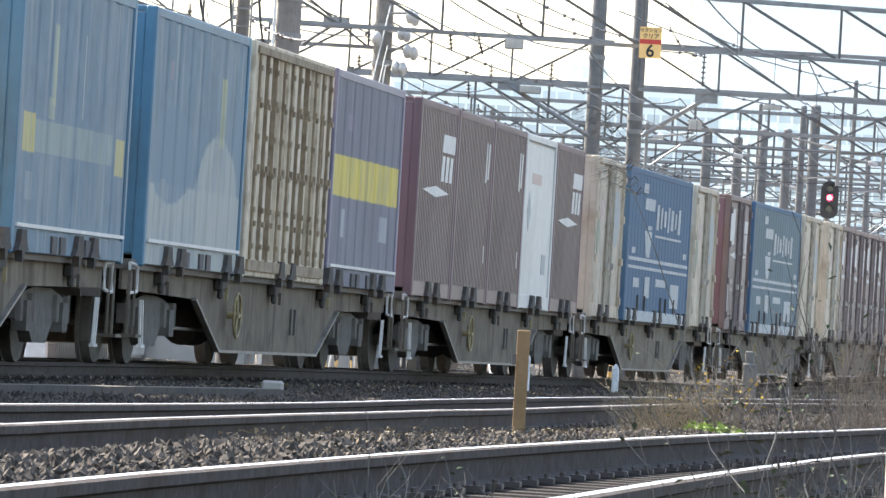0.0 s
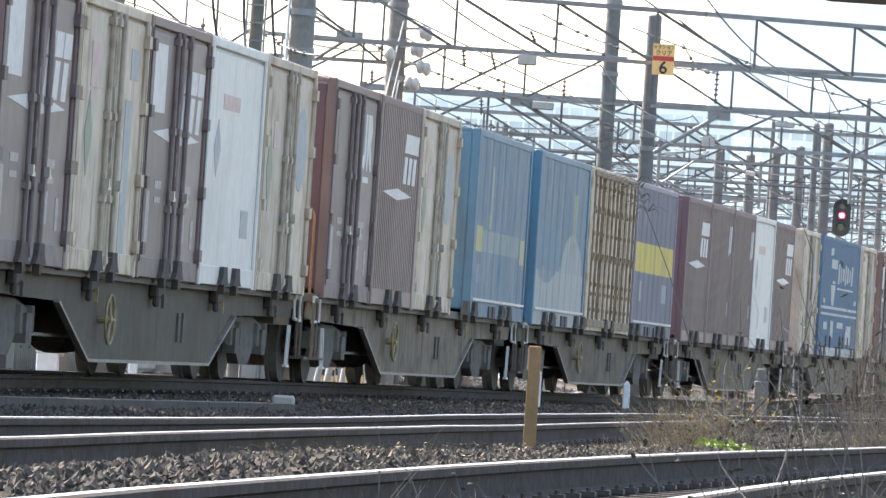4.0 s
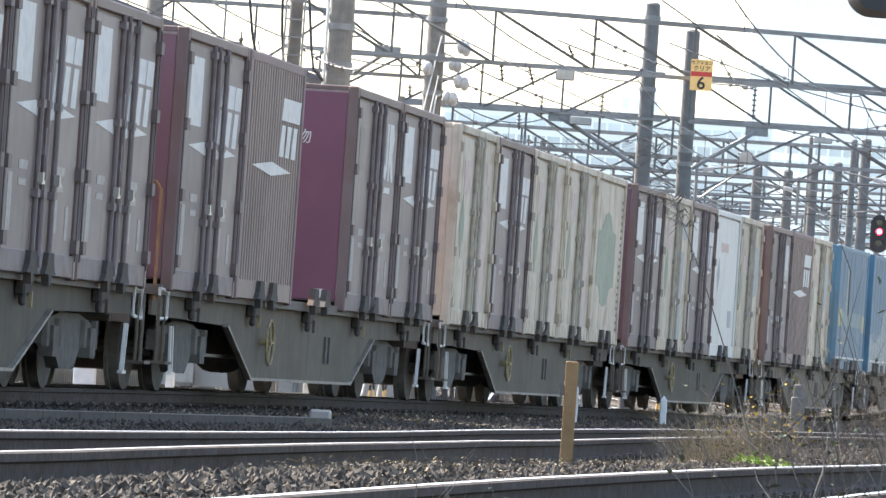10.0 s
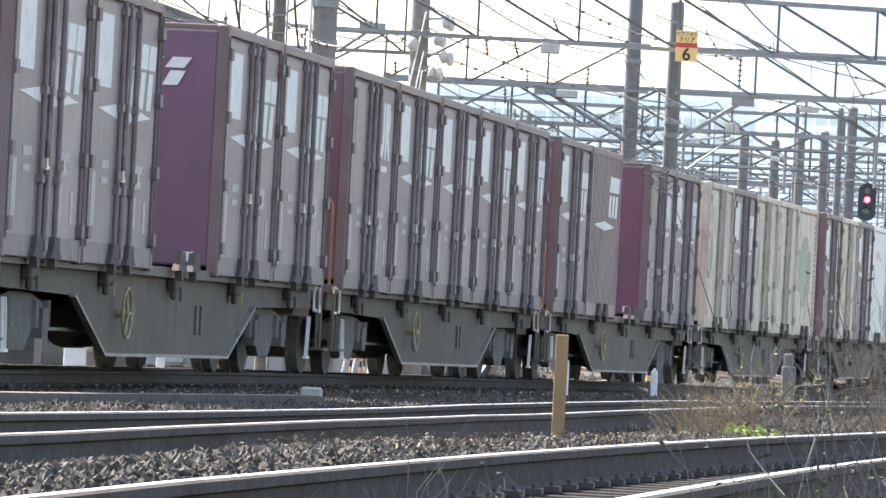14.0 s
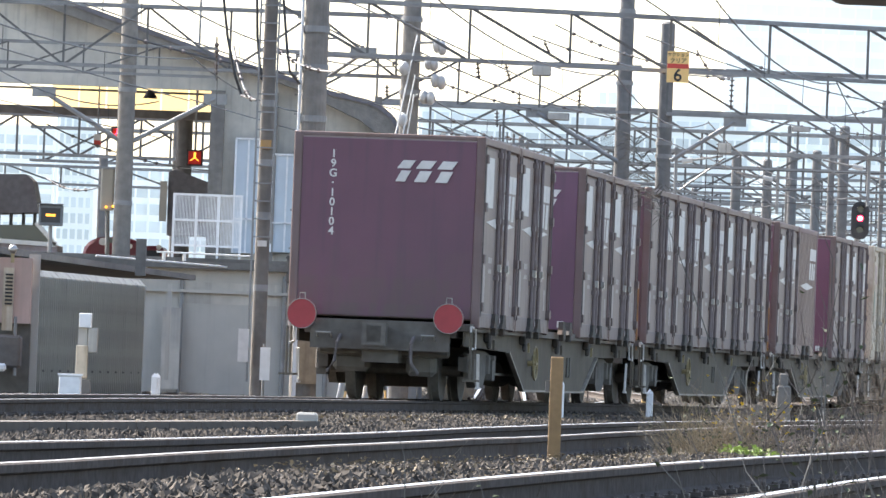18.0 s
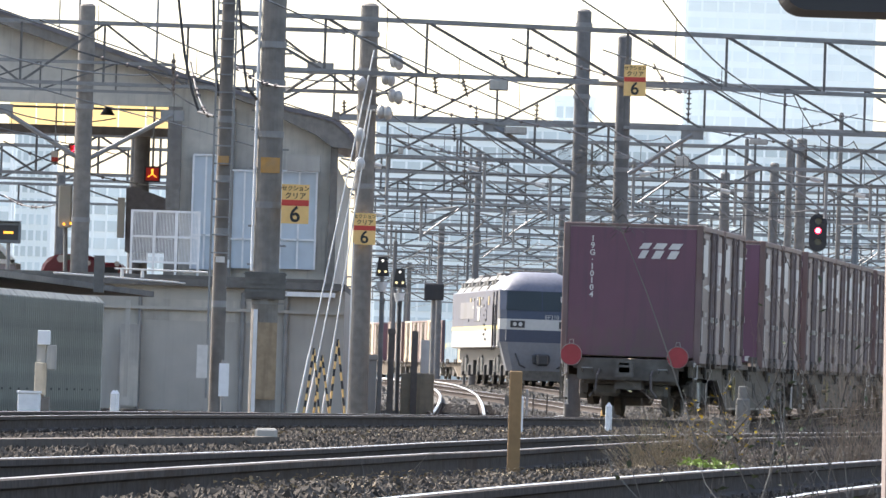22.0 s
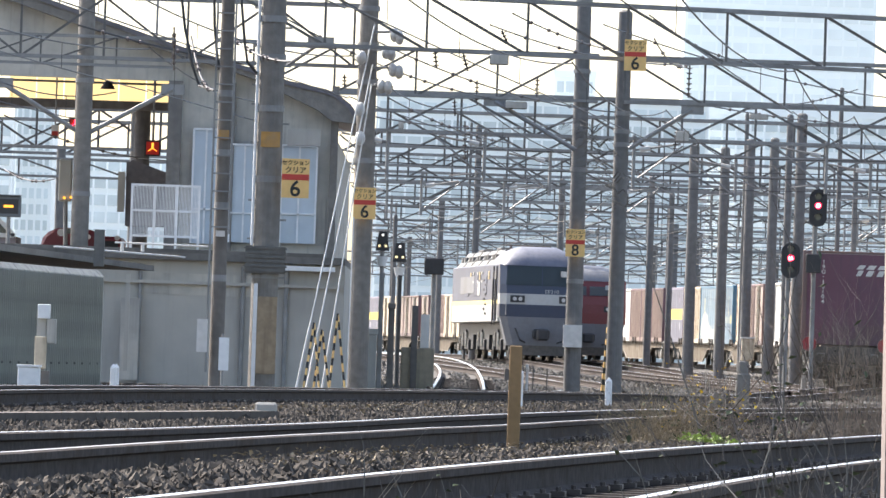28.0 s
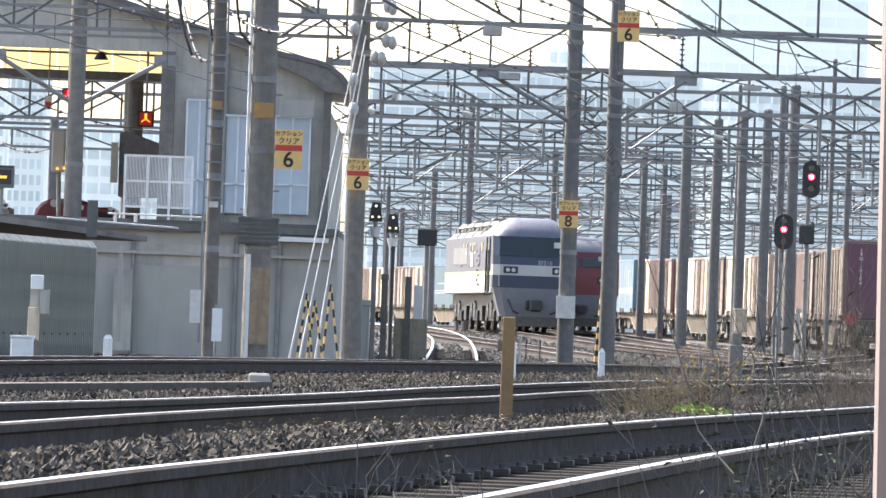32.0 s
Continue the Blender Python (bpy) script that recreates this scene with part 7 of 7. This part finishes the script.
    for y in (3.0, 8.7, 14.4):
        bg_ = new("bogie")
        bg_.parent, bg_.matrix_basis = e, Matrix.Translation((0, y, 0))
        for s in (-1, 1):
            part("bogie_frame", boxes(((s * 1.05, 0, 0.64), (0.16, 4.4, 0.62)), ((s * 1.12, -1.2, 0.5), (0.2, 0.36, 0.4)), ((s * 1.12, 1.2, 0.5), (0.2, 0.36, 0.4)), ((s * 1.14, 0, 0.75), (0.14, 0.5, 0.6))), "lamp_black", bg_, bevel=0.02)
            for yy in (-0.6, 0.6):
                bm = bmesh.new()
                add_tube(bm, (s * 1.2, yy, 0.45), (s * 1.2, yy, 0.95), 0.045, seg=8)
                part("damper", bm, "lock_grey", bg_)
        for yy in (-1.2, 1.2):
            bm = bmesh.new()
            for s in (-1, 1):
                add_tube(bm, (s * 0.5, yy, 0.56), (s * 0.64, yy, 0.56), 0.56, seg=20)
            add_tube(bm, (-0.6, yy, 0.56), (0.6, yy, 0.56), 0.09, seg=10)
            part("wheelset", bm, "lamp_black", bg_)
    part("coupler", boxes(((0, -0.3, 0.9), (0.3, 0.7, 0.3)), ((0, -0.55, 0.9), (0.42, 0.25, 0.4)), ((0, -0.05, 0.92), (0.6, 0.12, 0.34))), "lamp_black", e, bevel=0.06)
    part("pilot", boxes(((0, 0.1, 0.35), (2.2, 0.12, 0.34))), "gear_black", e)
    for s in (-1, 1):
        bm = bmesh.new()
        add_tube(bm, (s * 0.9, -0.02, 1.1), (s * 0.75, -0.18, 0.7), 0.03, seg=6)
        add_tube(bm, (s * 0.75, -0.18, 0.7), (s * 0.55, -0.1, 0.62), 0.03, seg=6)
        part("brake_hose", bm, "lamp_black", e)
    for body, size, x, z in texts:
        o = new("lettering", text_mesh(body, size, "loco_white"))
        o.parent, o.matrix_basis = e, Matrix.Translation((x, 0.022, z)) @ Matrix.Rotation(math.pi / 2, 4, "X")
    part("notice", boxes(((0.75, 0.08, 3.02), (0.22, 0.02, 0.2))), "pale", e, "pale notice behind the windscreen")
    return e


def stand(x, y, heading):
    return Matrix.Translation((x, y, float(level(x, y)))) @ Matrix.Rotation(radians(heading), 4, "Z")


loco("blue_locomotive", "blue and white electric locomotive standing on the yard track", stand(3.2, 231, 5.5), "loco_light", "loco_white", "loco_blue", "loco_yellow", texts=(("EF210", 0.2, 0.35, 2.38),))
loco("red_locomotive", "red electric locomotive standing behind the blue one", stand(5.15, 248, 5.0) @ Matrix.Diagonal((1, 1, 0.89, 1)), "loco_red", "loco_red", "loco_red", "loco_white")


# ---- far office blocks ----
def office(x0, x1, y, h, floors, bays, label, glass="tower_glass"):
    o = thing("office_block", Matrix.Translation((0, y, 0)), label, "building", "far office blocks")
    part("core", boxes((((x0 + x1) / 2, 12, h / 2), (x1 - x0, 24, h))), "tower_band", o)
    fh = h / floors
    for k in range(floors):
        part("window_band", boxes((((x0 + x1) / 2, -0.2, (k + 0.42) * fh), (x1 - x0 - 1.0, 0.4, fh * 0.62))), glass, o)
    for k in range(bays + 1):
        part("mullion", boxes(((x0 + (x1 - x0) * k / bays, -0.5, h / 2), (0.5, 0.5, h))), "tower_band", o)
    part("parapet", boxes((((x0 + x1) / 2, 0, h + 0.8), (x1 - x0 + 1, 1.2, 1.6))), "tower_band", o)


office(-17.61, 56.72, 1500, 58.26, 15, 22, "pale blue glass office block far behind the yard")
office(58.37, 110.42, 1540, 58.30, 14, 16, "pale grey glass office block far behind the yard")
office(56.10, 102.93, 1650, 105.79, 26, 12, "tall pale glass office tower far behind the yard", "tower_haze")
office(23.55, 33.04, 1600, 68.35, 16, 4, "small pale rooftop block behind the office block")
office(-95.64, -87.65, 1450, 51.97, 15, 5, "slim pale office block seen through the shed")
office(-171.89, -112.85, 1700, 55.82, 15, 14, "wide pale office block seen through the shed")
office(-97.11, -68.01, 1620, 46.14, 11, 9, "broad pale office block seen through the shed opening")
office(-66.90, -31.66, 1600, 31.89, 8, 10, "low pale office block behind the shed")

# ---- next to the camera ----
t = thing("fence_post", Matrix.Translation((0.2993, 4.0, 0)) @ Matrix.Rotation(radians(-0.8), 4, "Y"), "beige steel post close beside the viewpoint", "post")
part("shaft", boxes(((0, 0, 0.4), (0.06, 0.06, 1.6))), "post_beige", t, bevel=0.012)
t = thing("signal_hood", Matrix.Translation((0.3, 6.0, 0.83)), "dark rounded lamp housing hanging close above the viewpoint", "lamp")
bm = bmesh.new()
arc = [(0.024 * math.cos(a), 0.024 * math.sin(a)) for a in np.linspace(0, math.pi / 2, 9)]
add_prism(bm, [*[(0.011 - x, 0.035 - z) for x, z in arc], *[(0.17 + z, 0.035 - x) for x, z in arc], *[(0.17 + x, 0.08 + z) for x, z in arc], *[(0.011 - z, 0.08 + x) for x, z in arc]], 0.12, Matrix(((1, 0, 0, 0), (0, 0, -1, 0.06), (0, 1, 0, 0), (0, 0, 0, 1))))
part("housing", bm, "lamp_black", t)
bm = bmesh.new()
add_tube(bm, (0.06, 0.02, 0.05), (0.06, 0.02, 0.8), 0.015, seg=8)
add_tube(bm, (0.06, 0.02, 0.8), (0.7, 0.02, 0.8), 0.015, seg=8)
add_tube(bm, (0.7, 0.02, 0.8), (0.7, 0.02, -1.2), 0.02, seg=8)
part("bracket", bm, "lamp_black", t)


# ---- plants ----
def blade_mesh(name, blades, mat):
    """Thin tapering stems: each a list of points and a base width."""
    verts, faces = [], []
    for pts, w in blades:
        n = len(pts)
        base = len(verts)
        for i, p in enumerate(pts):
            ww = w * (1 - 0.8 * i / (n - 1))
            for k in range(3):
                a = k * 2.094
                verts.append((p[0] + ww * math.cos(a), p[1] + ww * math.sin(a), p[2]))
        for i in range(n - 1):
            for k in range(3):
                a, b = base + i * 3 + k, base + i * 3 + (k + 1) % 3
                faces.append((a, b, b + 3, a + 3))
    me = bpy.data.meshes.new(name)
    me.from_pydata(verts, [], faces)
    me.materials.append(M[mat])
    return me


def leaf_mesh(name, leaves, mat):
    verts, faces = [], []
    for c, d, s in leaves:
        d = Vector(d).normalized()
        side = d.cross(Vector((0.3, 0.2, 1))).normalized() * s * 0.35
        b = len(verts)
        c = Vector(c)
        up = Vector((0, 0, s * 0.12))
        verts += [tuple(c), tuple(c + d * s * 0.5 + side + up), tuple(c + d * s), tuple(c + d * s * 0.5 - side + up), tuple(c + d * s * 0.5 - up * 0.6)]
        faces += [(b, b + 4, b + 1), (b + 4, b + 2, b + 1), (b, b + 3, b + 4), (b + 4, b + 3, b + 2)]
    me = bpy.data.meshes.new(name)
    me.from_pydata(verts, [], faces)
    me.materials.append(M[mat])
    return me


def stems(rng, n, rad, h, lean, w, forks=2, seg=6):
    out, tips = [], []
    for _ in range(n):
        a, r = rng.uniform(0, 6.283), rad * math.sqrt(rng.random())
        p = Vector((r * math.cos(a), r * math.sin(a), -0.03))
        d = Vector((rng.gauss(0, lean), rng.gauss(0, lean), 1)).normalized()
        hh = h * rng.uniform(0.5, 1.0)
        pts = [p.copy()]
        for i in range(seg):
            d = (d + Vector((rng.gauss(0, 0.12), rng.gauss(0, 0.12), -0.03))).normalized()
            p = p + d * hh / seg
            pts.append(p.copy())
            if i > 1 and rng.random() < 0.25 * forks:
                d2 = (d + Vector((rng.gauss(0, 0.6), rng.gauss(0, 0.6), 0.1))).normalized()
                q = [p.copy()]
                for _k in range(3):
                    q.append(q[-1] + (d2 + Vector((rng.gauss(0, 0.15), rng.gauss(0, 0.15), 0))) * hh * 0.1)
                out.append((q, w * 0.6))
                tips.append(q[-1])
        out.append((pts, w))
        tips.append(pts[-1])
    return out, tips


def bush(name, label, x, y, rad, h, n, seed, mat="straw", leaf=None, leaves=0, petals=0, lean=0.35, w=0.004, leaf_size=0.03):
    rng = random.Random(seed)
    t = thing(name, sits(x, y, 0.8 * float(heap(x, y))), label, "plant", "weeds by the track")
    st, tips = stems(rng, n, rad, h, lean, w)
    o = new("brushwood", blade_mesh("brushwood", st, mat))
    o.parent = t
    if leaves:
        ls = []
        for _ in range(leaves):
            c = rng.choice(tips) * rng.uniform(0.4, 1.0) + Vector((rng.gauss(0, 0.02), rng.gauss(0, 0.02), 0))
            ls.append((c, (rng.gauss(0, 1), rng.gauss(0, 1), rng.gauss(0.2, 0.5)), leaf_size * rng.uniform(0.6, 1.4)))
        o = new("foliage", leaf_mesh("foliage", ls, leaf))
        o.parent = t
    if petals:
        ls = [(rng.choice(tips) + Vector((rng.gauss(0, 0.01), rng.gauss(0, 0.01), 0)), (rng.gauss(0, 1), rng.gauss(0, 1), 0.5), 0.035) for _ in range(petals)]
        o = new("blossom", leaf_mesh("blossom", ls, "petal"))
        o.parent = t
    return t


bush("dry_bush", "dry straw-coloured bush beside the line", 1.66, 51.5, 0.28, 0.62, 280, 1, "straw", "leaf_dull", 120, 4, 0.75, 0.003)
bush("flowering_bush", "dry bush topped with yellow flower heads", 2.06, 52, 0.24, 0.66, 190, 31, "twig", "leaf_dull", 160, 90, 0.6, 0.003)
bush("green_weed", "low fresh green weed in the ballast", 1.81, 47, 0.17, 0.17, 60, 2, "leaf", "leaf", 620, 0, 0.8, 0.003, 0.045)
bush("green_weed", "low fresh green weed in the ballast beside the rail", 2.03, 47.5, 0.12, 0.13, 36, 3, "leaf_dull", "leaf", 260, 0, 0.8, 0.003, 0.045)
bush("dry_bush", "tangle of thin grey-brown dry stems", 2.55, 54, 0.35, 0.7, 90, 4, "twig", "leaf_dull", 60, 0, 0.7, 0.003)
bush("dry_bush", "tall thin bare brown stems beside the line", 3.05, 55, 0.35, 1.1, 44, 5, "twig", "leaf_dull", 60, 0, 0.45, 0.003)
bush("dry_bush", "dense dry brown shrub beside the line", 3.42, 54, 0.34, 1.45, 230, 6, "twig", "leaf_dull", 160, 0, 0.4, 0.003)
bush("dry_grass", "tuft of dry straw grass", 1.3, 50, 0.4, 0.22, 80, 7, "straw", None, 0, 0, 0.8, 0.0025)
bush("dry_grass", "tuft of dry straw grass by the rail", 2.3, 46, 0.4, 0.2, 70, 8, "straw", "leaf_dull", 60, 0, 0.8, 0.0025)
bush("dry_grass", "pale dry grass tuft", 2.75, 47, 0.4, 0.25, 60, 9, "straw", "leaf_dull", 40, 0, 0.8, 0.0025)
for i, (px_, yy, h) in enumerate(((1.95, 53.0, 0.75), (2.12, 53.0, 0.9), (2.3, 53.5, 0.7), (2.85, 54.5, 0.8), (1.78, 52.5, 0.7))):
    bush("dead_branch", "pale bare forked twig standing among the weeds", px_, yy, 0.05, h, 3, 60 + i, "dead_twig", None, 0, 0, 0.3, 0.006)
# thin weeds in front of the near line
for i, (px_, yy, n, h, rad) in enumerate(((0.23, 9.5, 5, 0.42, 0.03), (0.36, 9.0, 7, 0.5, 0.04), (0.52, 11.0, 10, 0.36, 0.10), (0.53, 10.0, 9, 0.42, 0.08), (0.72, 12.0, 12, 0.36, 0.14),
                                          (-0.09, 10.0, 9, 0.36, 0.06), (-0.01, 10.5, 9, 0.34, 0.08), (0.72, 11.0, 9, 0.4, 0.1), (-0.16, 12.0, 5, 0.2, 0.08), (0.32, 10.0, 6, 0.3, 0.08), (0.51, 9.0, 8, 0.42, 0.06), (0.62, 10.0, 9, 0.4, 0.08), (0.43, 8.5, 7, 0.4, 0.05), (-0.05, 9.5, 7, 0.33, 0.05))):
    bush("thin_weed", "thin grey-green weed stems close to the viewpoint", px_, yy, rad * 1.3, h * 1.15, int(n * 1.7), 20 + i, "weed_grey", "leaf_dull", n * 8, 0, 0.1, 0.0026, 0.013)

for i, (px_, yy, n, h, rad) in enumerate(((0.46, 10.5, 4, 0.6, 0.05), (0.55, 10.2, 6, 0.66, 0.06), (0.62, 10.4, 8, 0.75, 0.06), (0.37, 10.6, 3, 0.55, 0.04), (0.68, 11.0, 9, 0.78, 0.07))):
    bush("thin_weed", "tall brown weed stems with small leaves close to the viewpoint", px_, yy, rad, h, n, 120 + i, "weed_brown", "leaf_dull", n * 8, 0, 0.07, 0.0024, 0.014)
for i, (px_, yy, h) in enumerate(((-0.17, 9.0, 0.5), (-0.115, 9.2, 0.46), (-0.05, 9.0, 0.44))):
    bush("thin_weed", "pale dry weed stem close to the viewpoint", px_, yy, 0.02, h, 4, 80 + i, "dead_twig", "weed_grey", 14, 0, 0.08, 0.0014, 0.012)


def reed():
    t = thing("plume_reed", Matrix(), "tall bent reed with a feathery dry plume", "plant")
    pts = [Vector(p) for p in ((1.96, 50.0, -0.15), (1.81, 50.0, 0.29), (1.63, 50.0, 0.79), (1.47, 50.0, 1.21), (1.29, 50.0, 1.62), (1.15, 50.0, 1.93), (1.0, 50.0, 2.27))]
    o = new("stem", blade_mesh("stem", [(pts, 0.009)], "weed_grey"))
    o.parent = t
    rng = random.Random(3)
    fr = []
    for k in range(120):
        p = pts[4].lerp(pts[6], rng.random()) + Vector((rng.gauss(0, 0.01), rng.gauss(0, 0.02), 0.02))
        d = Vector((-rng.uniform(0.1, 0.36) if rng.random() < 0.75 else rng.uniform(0.05, 0.2), rng.gauss(0, 0.05), rng.uniform(-0.06, 0.07)))
        fr.append(([p, p + d * 0.5 + Vector((0, 0, 0.03)), p + d * 0.9 - Vector((0, 0, 0.01))], 0.008))
    o = new("plume", blade_mesh("plume", fr, "weed_grey"))
    o.parent = t


reed()


# ---- loose ballast ----
def build_stones():
    rng = np.random.default_rng(11)
    xs, ys, ss = [], [], []
    for y0, y1, dens, s0, s1 in ((12, 22, 800, 0.01, 0.022), (22, 34, 560, 0.013, 0.026), (34, 52, 350, 0.018, 0.034), (52, 90, 130, 0.027, 0.05), (90, 125, 50, 0.035, 0.06), (125, 175, 22, 0.035, 0.065), (175, 250, 7, 0.04, 0.075)):
        half = 0.075 * y1 + 0.2
        n = int((y1 - y0) * 2 * half * dens)
        y = rng.uniform(y0, y1, n)
        x = rng.uniform(-1, 1, n) * (0.075 * y + 0.15)
        xs.append(x)
        ys.append(y)
        ss.append(rng.uniform(s0, s1, n))
    y = rng.uniform(17, 70, 20000)
    xs.append((near_x(y) + middle_x(y)) / 2 + rng.normal(0, 0.38, 20000))
    ys.append(y)
    ss.append(rng.uniform(0.4, 0.95, 20000) * np.interp(y, [17, 50], [0.02, 0.036]))
    x, y, s = np.concatenate(xs), np.concatenate(ys), np.concatenate(ss)
    keep = np.ones(len(x), bool)
    for fx in (near_x, middle_x, main_x, *YARD_LINES):
        d = x - fx(y)
        for off in (-0.566, 0.566):
            keep &= (np.abs(d - off) > 0.09) if fx in (near_x, middle_x, main_x) else (np.abs(d - off) > 0.3) | (y < 126)
    x, y, s = x[keep], y[keep], s[keep]
    n = len(x)
    knob = np.array([(1, 0.15, 0), (0.1, 1, 0.2), (-1, -0.1, 0.1), (0, -1, -0.15), (0.15, 0.1, 1), (0, 0, -1)], float)
    tris = np.array([(0, 1, 4), (1, 2, 4), (2, 3, 4), (3, 0, 4), (1, 0, 5), (2, 1, 5), (3, 2, 5), (0, 3, 5)])
    v = knob[None] * (1.0 + rng.uniform(-0.3, 0.3, (n, 6, 1))) * s[:, None, None] * rng.uniform(0.7, 1.25, (n, 1, 3))
    a = rng.uniform(0, 6.283, n)
    b = rng.uniform(-0.6, 0.6, n)
    ca, sa, cb, sb = np.cos(a), np.sin(a), np.cos(b), np.sin(b)
    vx, vy, vz = v[..., 0], v[..., 1], v[..., 2]
    vy, vz = vy * cb[:, None] - vz * sb[:, None], vy * sb[:, None] + vz * cb[:, None]
    vx, vy = vx * ca[:, None] - vy * sa[:, None], vx * sa[:, None] + vy * ca[:, None]
    z = level(x, y) - 0.2 + s * 0.2
    mid = (near_x(y) + middle_x(y)) / 2
    z = z + 0.03 * np.exp(-((x - mid) / 0.45) ** 2) * rng.uniform(0, 1, n) + np.maximum(heap(x, y), 0)
    inside = np.minimum(np.minimum(np.abs(x - near_x(y)), np.abs(x - middle_x(y))), np.abs(x - main_x(y))) < 0.8
    far = (y > 125) & ~inside
    for pick, mat, lab in ((~inside & ~far, "stone", "loose grey-brown ballast stones beside the tracks"), (far, "stone_yard", "pale grey ballast stones of the yard"), (inside, "stone_oily", "dark oily ballast stones between the rails")):
        k = int(pick.sum())
        V = np.stack([vx[pick] + x[pick][:, None], vy[pick] + y[pick][:, None], vz[pick] + z[pick][:, None]], -1).reshape(-1, 3)
        Fc = (tris[None] + 6 * np.arange(k)[:, None, None]).reshape(-1, 3)
        me = bpy.data.meshes.new("ballast_stones")
        me.from_pydata(V.tolist(), [], Fc.tolist())
        me.materials.append(M[mat])
        tagged(new("ballast_stones", me), lab, "ballast", kind="stuff")


build_stones()


def build_litter():
    rng = random.Random(8)
    ls = []
    for _ in range(2000):
        y = 24 + 36 * rng.random()
        m = float(near_x(y) + middle_x(y)) / 2
        x = m + rng.gauss(0.05, 0.22)
        ls.append(((x, y, ground_z(x, y) + max(0.0, float(heap(x, y))) + 0.045 + 0.03 * rng.random()), (rng.gauss(0, 1), rng.gauss(0, 1), rng.gauss(0, 0.4)), rng.uniform(0.01, 0.028)))
    for _ in range(1500):
        y = 60 + 40 * rng.random()
        x = float(main_x(y)) + 1.6 + abs(rng.gauss(0, 0.8))
        ls.append(((x, y, ground_z(x, y) + 0.04), (rng.gauss(0, 1), rng.gauss(0, 1), rng.gauss(0, 0.4)), rng.uniform(0.03, 0.07)))
    tagged(new("leaf_litter", leaf_mesh("leaf_litter", ls, "straw")), "dry pale leaf litter lying on the ballast", "leaf litter", kind="stuff")


build_litter()


# ---- what moves ----
# distance of the train's rear along the line, by seconds, over a steady pace
PACE = 8.15
LEAD = [(0, 105.3), (3, 105.0), (6, 104.4), (8, 104.2), (10, 104.3), (13, 104.5), (16, 104.2), (18, 104.9), (20, 106.2), (22, 107.1), (24, 108.0), (26, 109.4), (29, 111.6), (31, 113.0), (32, 113.6)]
lead = smooth_curve(LEAD)


def motions():
    for entry in TRAIN:
        ob, ahead, up, is_wagon = entry[:4]
        centre = ahead if is_wagon else entry[4]
        rows = []
        for j in range(17):
            t = j * 2.0
            s = float(lead(t)) + t * PACE + centre
            m = pose_between(main_at(s - 7.1), main_at(s + 7.1))
            rows.append((t, m if is_wagon else m @ Matrix.Translation((0, ahead - centre, up))))
        walk(ob, rows)


motions()
